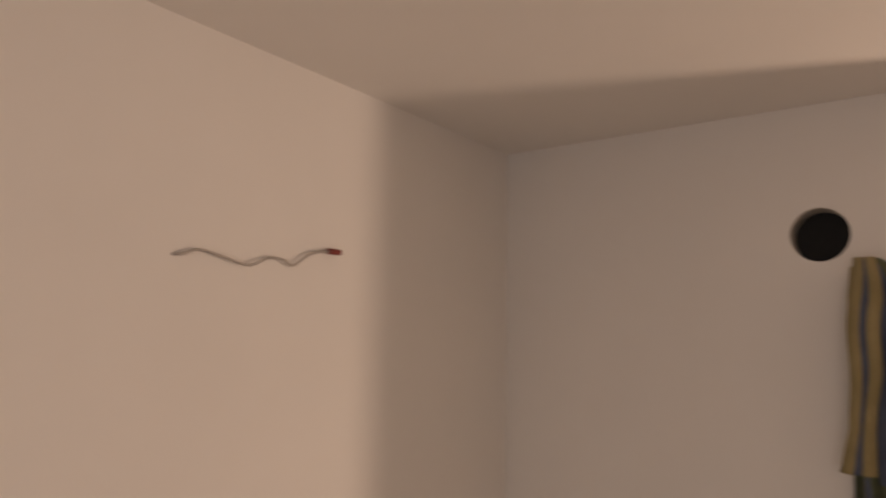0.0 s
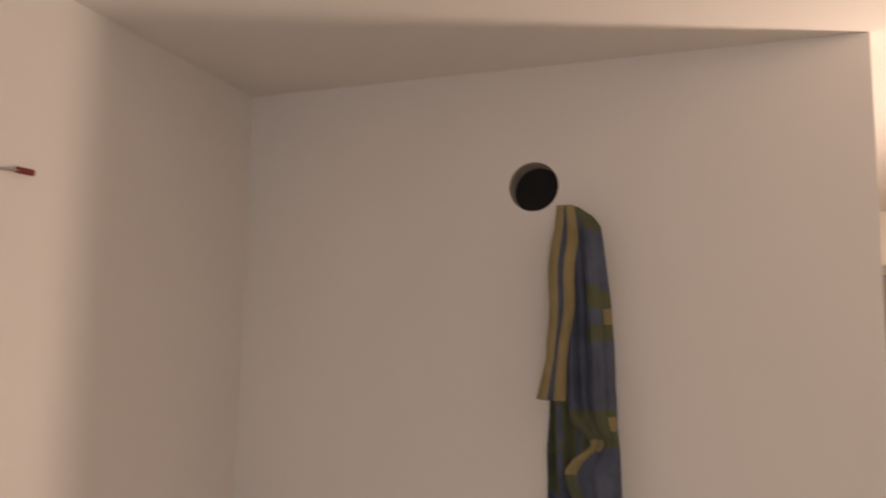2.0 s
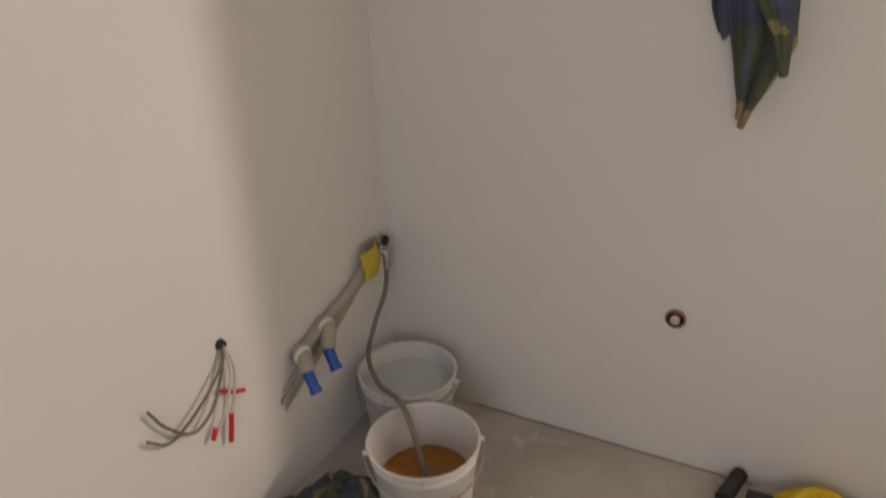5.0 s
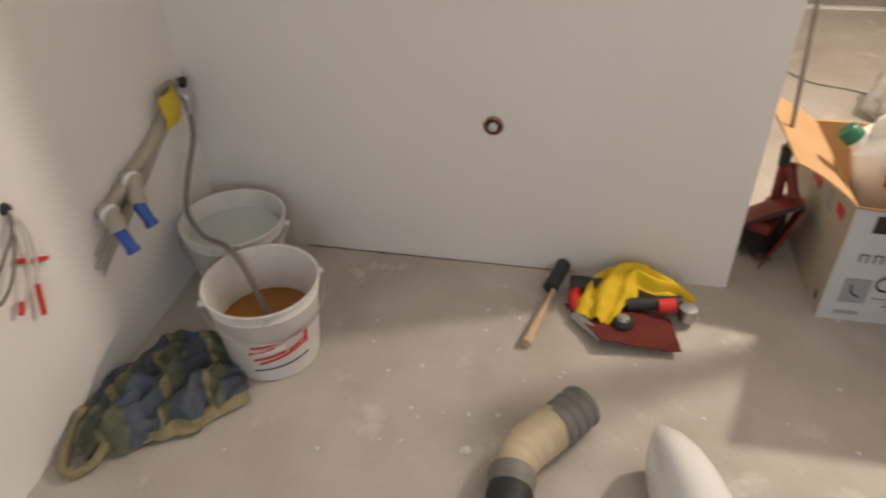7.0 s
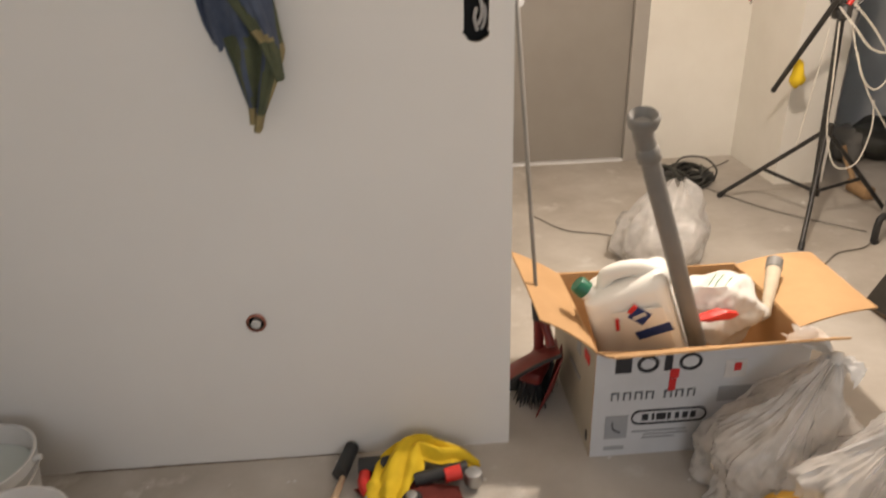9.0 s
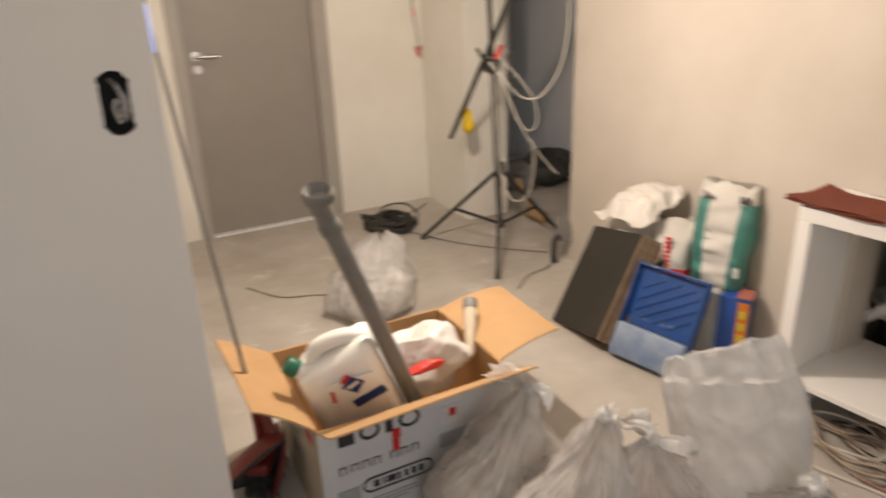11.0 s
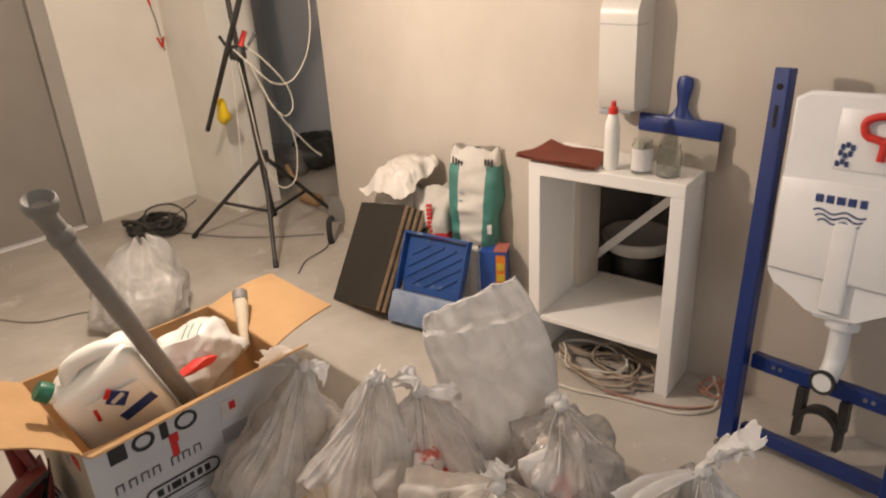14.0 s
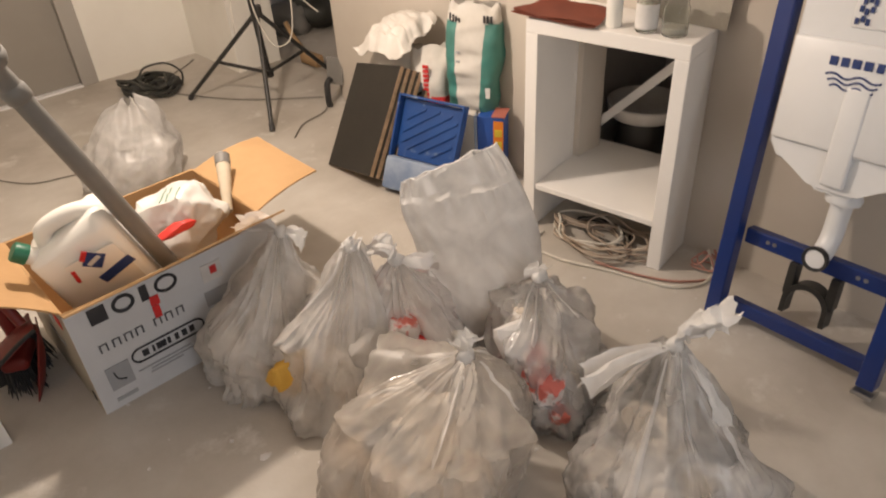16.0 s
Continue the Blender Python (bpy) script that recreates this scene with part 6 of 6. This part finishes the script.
bmesh.ops.bevel(bm, geom=[e for e in bm.edges if abs(e.verts[0].co.y - e.verts[1].co.y) < 1e-5], offset=0.010, segments=3, affect="EDGES")
tank = part("tank", bm, M_TANK, cf, "white plastic cistern", True)
part("step", box((0.066, -0.058, 0.60), (0.434, -0.043, 0.865), 0.008), M_TANK, tank, "", True)
part("rib", box((0.222, -0.0625, 0.515), (0.282, -0.045, 0.765), 0.008, seg=3), M_TANK, tank, "", True)
ac = part("access_frame", box((0.185, -0.052, 0.895), (0.36, -0.040, 1.055), 0.006), M_TANK, tank, "raised access cover", True)
part("red_lever", tube([(0.30, -0.058, 0.93), (0.30, -0.062, 0.975), (0.26, -0.062, 0.99), (0.255, -0.062, 1.025), (0.30, -0.062, 1.04), (0.345, -0.062, 1.025), (0.34, -0.062, 0.99), (0.30, -0.062, 0.975)], 0.010, 10), M_RED_PLASTIC, tank, "red plastic lever", True)
for k in range(9):
    part("blue_spot", box((0.195 + 0.012 * (k % 3) + 0.004 * (k // 3), -0.056, 0.905 + 0.022 * (k // 3) + 0.006 * (k % 2)), (0.203 + 0.012 * (k % 3) + 0.004 * (k // 3), -0.052, 0.919 + 0.022 * (k // 3) + 0.006 * (k % 2))), M_INK_BLUE, tank)
for k, wd in enumerate((0.019, 0.018, 0.020, 0.019, 0.016)):
    bar(tank, "print_bar", 0.176 + 0.027 * k, 0.818, wd, 0.021, M_INK_BLUE, -0.0605)
for k in range(3):
    part("wave_line", tube([(0.165 + 0.008 * k + (0.13 - 0.014 * k) * j / 12, -0.0595, 0.785 - 0.013 * k + 0.005 * math.sin(j * 1.05)) for j in range(13)], 0.0024, 6, steps=2), M_INK_BLUE, tank)
fp = part("flush_pipe", tube([(0.268, 0.0, 0.50), (0.268, 0.0, 0.42), (0.268, -0.004, 0.365), (0.268, -0.03, 0.327), (0.268, -0.062, 0.318)], 0.027, 20), M_TANK, cf, "white flush pipe", True)
part("collar", lathe([(0.0, 0.0), (0.042, 0.0), (0.046, 0.012), (0.034, 0.04), (0.0, 0.04)], 28, m=pose(0.268, 0.0, 0.465)), M_TANK, fp, "", True)
part("seal_ring", lathe([(0.0265, 0.0), (0.034, 0.0), (0.035, 0.010), (0.033, 0.014), (0.0265, 0.012)], 32, close=True, m=pose(0.268, -0.058, 0.318, 90, 0, 0)), M_RUBBER, fp, "black rubber seal", True)
part("pipe_mouth", lathe([(0.0, 0.004), (0.025, 0.004), (0.026, 0.0), (0.0, 0.0)], 28, m=pose(0.268, -0.064, 0.318, 90, 0, 0)), M_TANK, fp)
bm = bmesh.new()
n = 18
arc = [(0.262 + 0.050 * math.cos(math.pi * k / n), 0.155 + 0.050 * math.sin(math.pi * k / n)) for k in range(n + 1)]
arc = [(0.312, 0.115)] + arc + [(0.212, 0.115)]
arc2 = [(0.262 + (x - 0.262) * 1.28, 0.115 if z < 0.13 else 0.155 + (z - 0.155) * 1.35) for x, z in arc]
v = [[bm.verts.new((x, y, z)) for x, z in a] for y, a in ((-0.03, arc), (-0.03, arc2), (0.012, arc2), (0.012, arc))]
for p, q in zip(v, v[1:] + v[:1]):
    for k in range(len(arc) - 1):
        bm.faces.new((p[k], p[k + 1], q[k + 1], q[k]))
for k in (0, -1):
    bm.faces.new([w_[k] for w_ in v])
part("drain_clamp", bm, M_BLACK_METAL, cf, "black drain clamp")
for s in (-1, 1):
    part("clamp_strut", box((0.262 + s * 0.058 - 0.012, -0.026, 0.17), (0.262 + s * 0.058 + 0.012, 0.012, 0.2645), 0.003), M_BLACK_METAL, cf)

for ob in cf.children:
    if ob.name.split(".")[0] in ("cross_bar", "bolt_hole", "flush_pipe", "drain_clamp", "clamp_strut"):
        ob.location.y = 0.045
    elif ob.name.split(".")[0] == "tank":
        ob.location.y = 0.035

# ---- cables under and beside the cabinet ----
def coil(parent, material, c, r, turns, seed, thick=0.0045, flat=0.5, z0=0.006, rise=0.012):
    rng = random.Random(seed)
    pts = []
    for k in range(turns * 9):
        a = 2 * math.pi * k / 9
        q = 1 + 0.28 * rng.uniform(-1, 1)
        pts.append((c[0] + r * q * math.cos(a) * flat, c[1] + r * q * math.sin(a), max(thick, z0 + rise * (k / 9) * rng.uniform(0.3, 1.5))))
    part("cord", tube(pts, thick, 6, steps=4), material, parent, "", True)


cc = thing("cable_tangle", "tangle of dusty white and tan cables under cabinet", "cable")
coil(cc, M_CABLE_TAN, (3.40, -0.58), 0.15, 4, 1, flat=0.55)
coil(cc, M_CABLE_WHITE, (3.43, -0.54), 0.13, 3, 2, flat=0.6)
coil(cc, M_CABLE_TAN, (3.46, -0.66), 0.12, 4, 3, flat=0.6)
coil(cc, M_CABLE_DARK, (3.47, -0.58), 0.11, 2, 7, 0.004, 0.6)
M_PINK_WIRE = mat("pink_wire", (0.45, 0.22, 0.17, 1), (0.38, 0.2, 0.16, 1), 0.6)
coil(cc, M_PINK_WIRE, (3.53, -0.955), 0.045, 3, 9, 0.003, 0.8, 0.008, 0.022)
part("cord", tube([(3.34, -0.40, 0.006), (3.25, -0.42, 0.006), (3.24, -0.55, 0.006), (3.30, -0.72, 0.006), (3.33, -0.83, 0.006), (3.37, -0.93, 0.006), (3.45, -0.99, 0.007), (3.54, -0.97, 0.012), (3.57, -0.93, 0.05)], 0.0055, 8), M_CABLE_WHITE, cc, "", True)
part("cord", tube([(3.30, -0.66, 0.014), (3.34, -0.80, 0.008), (3.40, -0.92, 0.006), (3.50, -1.0, 0.006), (3.56, -0.98, 0.02), (3.57, -0.95, 0.06)], 0.004, 8), M_PINK_WIRE, cc, "", True)

# ---- lamp stand ----
ls = thing("lamp_stand", "black tripod boom stand with white cables", "tripod")
HUB = Vector((3.35, 1.47, 0.49))
part("pole", rod((3.35, 1.47, 0.17), (3.30, 1.46, 1.02), 0.016, seg=18), M_BLACK_METAL, ls, "", True)
part("upper_pole", rod((3.30, 1.46, 1.0), (3.265, 1.455, 1.75), 0.0125, seg=18), M_BLACK_METAL, ls, "", True)
part("hub_collar", rod(HUB + Vector((0, 0, -0.025)), HUB + Vector((0, 0, 0.03)), 0.027, seg=18), M_BLACK_METAL, ls, "", True)
part("low_collar", rod((3.352, 1.47, 0.155), (3.352, 1.47, 0.195), 0.024, seg=18), M_BLACK_METAL, ls, "", True)
for fx, fy in ((3.075, 1.90), (3.150, 1.175), (3.80, 1.52)):
    foot = Vector((fx, fy, 0.012))
    leg = part("leg", rod(HUB, foot, 0.0115, seg=12), M_BLACK_METAL, ls, "", True)
    part("rubber_foot", rod(foot + (HUB - foot).normalized() * 0.03, foot - Vector((0, 0, 0.008)), 0.014, seg=12), M_RUBBER, leg)
    mid = HUB.lerp(foot, 0.56)
    part("brace", box((-0.003, -0.009, 0), (0.003, 0.009, (mid - Vector((3.352, 1.47, 0.175))).length), 0.001, m=Matrix.Translation((3.352, 1.47, 0.175)) @ (mid - Vector((3.352, 1.47, 0.175))).to_track_quat("Z", "Y").to_matrix().to_4x4()), M_BLACK_METAL, ls)
CL = Vector((3.225, 1.345, 1.055))
part("boom", rod((3.232, 1.80, 0.61), (3.06, 0.58, 1.78), 0.013, seg=16), M_BLACK_METAL, ls, "", True)
cl = part("clamp", box((-0.032, -0.032, -0.035), (0.032, 0.032, 0.035), 0.010, m=Matrix.Translation(CL + Vector((0.02, 0.03, -0.01)))), M_BLACK_METAL, ls, "", True)
part("clamp_link", rod(CL, (3.30, 1.46, 1.04), 0.02, seg=12), M_BLACK_METAL, cl)
part("knob", tube([CL + Vector((0.03, 0.01, 0.02)), CL + Vector((0.06, 0.0, 0.085))], 0.013, 10), M_RED_PLASTIC, cl, "red clamp knob", True)
part("wing", tube([CL + Vector((-0.02, 0.02, 0.0)), CL + Vector((-0.06, 0.03, 0.075))], 0.008, 8), M_BLACK_METAL, cl, "", True)
part("wing", tube([CL + Vector((0.05, 0.0, 0.0)), CL + Vector((0.105, -0.02, 0.075))], 0.007, 8), M_BLACK_METAL, cl, "", True)
part("lamp_holder", rod((3.045, 0.58, 1.80), (3.02, 0.53, 1.86), 0.03, seg=16), M_BLACK_METAL, ls, "", True)
part("yellow_reel", blob((0.03, 0.035, 0.065), 3, 0.025, 18, 1.0, Matrix.Translation((3.285, 1.69, 0.715))), M_YELLOW_CLOTH, ls, "yellow tape wound on boom", True)
for k, pts in enumerate((((3.20, 1.33, 1.07), (3.25, 1.27, 0.99), (3.33, 1.24, 0.90), (3.43, 1.22, 0.90), (3.52, 1.20, 1.02), (3.55, 1.18, 1.20), (3.52, 1.15, 1.45)),
                         ((3.27, 1.34, 1.08), (3.36, 1.31, 0.98), (3.44, 1.29, 0.86), (3.45, 1.28, 0.76), (3.40, 1.28, 0.72), (3.34, 1.29, 0.78), (3.31, 1.31, 0.88)),
                         ((3.29, 1.36, 1.0), (3.33, 1.33, 0.85), (3.40, 1.31, 0.70), (3.46, 1.31, 0.62), (3.55, 1.33, 0.52), (3.60, 1.30, 0.46)),
                         ((3.24, 1.37, 1.0), (3.27, 1.38, 0.75), (3.30, 1.39, 0.50), (3.36, 1.37, 0.34), (3.44, 1.34, 0.36), (3.47, 1.33, 0.52), (3.45, 1.33, 0.66)),
                         ((3.22, 1.40, 0.98), (3.21, 1.42, 0.70), (3.20, 1.45, 0.42)))):
    part("cable", tube(pts, 0.0036 if k < 4 else 0.0025, 7), M_CABLE_WHITE, ls, "thin white cable", True)

# ---- far corner: cable pile, wires, cords, next room ----
cp = thing("extension_cable", "heap of black extension cable on screed floor", "cable")
coil(cp, M_CABLE_DARK, (2.98, 2.20), 0.16, 5, 11, 0.009, 0.75, 0.012, 0.014)
coil(cp, M_CABLE_DARK, (3.02, 2.16), 0.12, 4, 12, 0.008, 0.8, 0.02, 0.018)
part("socket_block", box((2.84, 2.16, 0.0), (2.98, 2.25, 0.05), 0.012), M_RUBBER, cp, "black socket block", True)
part("reel", blob((0.07, 0.06, 0.035), 3, 0.02, 12, 4.0, Matrix.Translation((3.06, 2.12, 0.05))), M_RUBBER, cp, "", True)
part("loop", tube([(2.94, 2.25, 0.06), (3.02, 2.32, 0.10), (3.13, 2.27, 0.11), (3.17, 2.17, 0.07), (3.13, 2.10, 0.02)], 0.006, 8), M_CABLE_DARK, cp, "", True)
fw = thing("ceiling_wire", "loose red-tipped wires hanging on cream wall", "wire")
part("cord", tube([(3.44, 2.60, 1.62), (3.44, 2.595, 1.50), (3.40, 2.59, 1.42), (3.43, 2.585, 1.36), (3.415, 2.59, 1.30)], 0.0042, 8), M_CABLE_WHITE, fw, "", True)
part("cord", tube([(3.40, 2.60, 1.32), (3.405, 2.585, 1.22), (3.42, 2.58, 1.12), (3.425, 2.58, 1.06), (3.44, 2.585, 0.95)], 0.0045, 8), M_HOSE, fw, "", True)
for a, b in (((3.40, 2.59, 1.26), (3.405, 2.58, 1.215)), ((3.405, 2.58, 1.03), (3.425, 2.575, 0.97)), ((3.425, 2.575, 0.97), (3.445, 2.58, 1.03))):
    part("tip", rod(a, b, 0.0065, seg=8), M_RED_PLASTIC, fw, "red wire tip")
fc = thing("loose_cable", "thin grey cables lying across screed floor", "cable")
part("cord", tube([(3.57, 1.26, 0.006), (3.45, 1.16, 0.006), (3.30, 1.12, 0.006), (3.18, 1.02, 0.006)], 0.004, 6), M_HOSE, fc, "", True)
part("cord", tube([(3.57, 1.33, 0.006), (3.35, 1.55, 0.006), (3.2, 1.75, 0.006), (3.05, 2.05, 0.006)], 0.004, 6), M_HOSE, fc, "", True)
part("cord", tube([(3.40, 2.50, 0.005), (3.30, 2.42, 0.005), (3.20, 2.36, 0.005), (3.12, 2.24, 0.006)], 0.004, 6), M_HOSE, fc, "", True)
part("cord", tube([(2.0, 1.75, 0.005), (2.12, 1.55, 0.005), (2.28, 1.48, 0.005), (2.45, 1.38, 0.005)], 0.003, 6), M_HOSE, fc, "", True)
tw2 = thing("floor_trowel", "grey plastering trowel leaning at passage corner", "trowel", pose(3.575, 1.22, 0.0, 0, 0, 20))
part("blade", box((-0.01, -0.05, 0.10), (0.0, 0.05, 0.24), 0.002, m=pose(0, 0, 0, 0, 12, 0)), M_RIB_GREY, tw2)
part("handle", tube([(-0.02, 0.0, 0.14), (-0.055, 0.0, 0.12), (-0.06, 0.0, 0.02), (-0.045, 0.0, 0.012)], 0.016, 10), M_RUBBER, tw2, "black rubber handle", True)
nb = thing("tool_bag", "dark tool bag on floor of next room", "bag", pose(4.35, 2.45, 0.0))
part("body", blob((0.24, 0.16, 0.13), 4, 0.06, 6, 6.0, pose(0, 0, 0.12)), M_CABLE_DARK, nb, "", True)
part("cover", blob((0.15, 0.14, 0.11), 4, 0.05, 7, 2.5, pose(-0.22, 0.05, 0.10)), M_RIB_GREY, nb, "grey crumpled cover", True)
br2 = thing("hand_brush", "wooden hand brush leaning in passage", "brush", pose(3.84, 1.82, 0.0))
part("head", box((-0.03, -0.09, 0.0), (0.03, 0.09, 0.07), 0.012), M_WOOD, br2, "", True)
part("handle", tube([(0, 0.05, 0.05), (-0.03, 0.12, 0.16), (-0.05, 0.15, 0.24)], 0.014, 10), M_WOOD, br2, "", True)

# ---- broom and dustpan by the partition end ----
bm_ = thing("broom", "broom with grey steel handle and dark red socket", "broom")
part("handle", rod((1.708, 0.215, 0.335), (1.600, 0.175, 1.50), 0.0062, seg=14), M_RIB_GREY, bm_, "", True)
part("joint", rod((1.711, 0.216, 0.30), (1.706, 0.214, 0.36), 0.017, seg=14), M_RUBBER, bm_, "black joint", True)
part("socket", rod((1.722, 0.222, 0.14), (1.711, 0.216, 0.30), 0.019, 0.014, 14), M_DARK_RED, bm_, "dark red plastic socket", True)
part("head", box((-0.04, -0.09, 0.085), (0.035, 0.09, 0.13), 0.016, seg=3, m=pose(1.722, 0.24, 0, 0, 0, -28)), M_DARK_RED, bm_, "", True)
rng = random.Random(4)
bm = bmesh.new()
for k in range(150):
    x, y = rng.uniform(-0.035, 0.03), rng.uniform(-0.085, 0.085)
    p = pose(1.722, 0.24, 0, 0, 0, -28) @ Vector((x, y, 0.09))
    q = pose(1.722, 0.24, 0, 0, 0, -28) @ Vector((x * 1.6 + rng.uniform(-0.01, 0.01), y * 1.15 + rng.uniform(-0.01, 0.01), 0.003))
    rod(p, q, 0.0035, 0.0015, 5, bm)
tagged(part("bristles", bm, M_RUBBER, bm_, "black bristles"), kind="stuff")
dp = thing("dustpan", "dark red plastic dustpan lying open on its side", "dustpan")


def plate(p, q, r, t_, bow):
    """A bowed plastic plate between four corners."""
    p, q, r, t_ = Vector(p), Vector(q), Vector(r), Vector(t_)
    n = (q - p).cross(t_ - p).normalized()
    return sheet(14, 10, lambda a, b: p.lerp(q, a).lerp(t_.lerp(r, a), b) + n * bow * math.sin(math.pi * a) * math.sin(math.pi * b), thick=0.004)


part("pan", plate((1.592, 0.12, 0.125), (1.762, 0.10, 0.235), (1.775, 0.23, 0.215), (1.600, 0.26, 0.085), 0.018), M_DARK_RED, dp, "", True)
part("back_wall", plate((1.690, 0.105, 0.004), (1.765, 0.10, 0.225), (1.785, 0.20, 0.21), (1.735, 0.19, 0.004), -0.014), M_DARK_RED, dp, "", True)
part("end_wall", plate((1.600, 0.25, 0.004), (1.772, 0.24, 0.004), (1.772, 0.235, 0.20), (1.604, 0.25, 0.085), 0.006), M_RUBBER, dp, "black inner wall", True)
part("rubber_lip", tube([(1.590, 0.118, 0.122), (1.635, 0.112, 0.160), (1.70, 0.104, 0.205), (1.762, 0.10, 0.235)], 0.006, 8), M_RUBBER, dp, "black rubber lip", True)
part("handle", tube([(1.745, 0.17, 0.225), (1.735, 0.19, 0.27), (1.722, 0.21, 0.31)], 0.015, 10), M_DARK_RED, dp, "", True)

# ---- crumbs of plaster on the floor ----
rng = random.Random(21)
bm = bmesh.new()
for k in range(150):
    x, y = (rng.uniform(0.05, 3.5), rng.uniform(-1.2, 2.4)) if k % 3 else (rng.uniform(0.3, 2.2), rng.uniform(-0.95, -0.02))
    if (0 < x < PX and -0.02 < y < 0.12) or (BX0 - 0.02 < x < BX1 and BY0 < y < BY1):
        continue
    r = rng.uniform(0.002, 0.008) * (2.2 if rng.random() < 0.08 else 1)
    n = rng.randint(4, 7)
    ring = [bm.verts.new((x + r * rng.uniform(0.6, 1.3) * math.cos(6.283 * j / n), y + r * rng.uniform(0.6, 1.3) * math.sin(6.283 * j / n), 0.0008)) for j in range(n)]
    tip = bm.verts.new((x, y, 0.0012 + r * 0.35))
    for j in range(n):
        bm.faces.new((ring[j], ring[(j + 1) % n], tip))
tagged(link("plaster_crumbs", bm, M_WRAP_WHITE), "white plaster crumbs scattered over screed floor", "crumbs", "", "stuff")
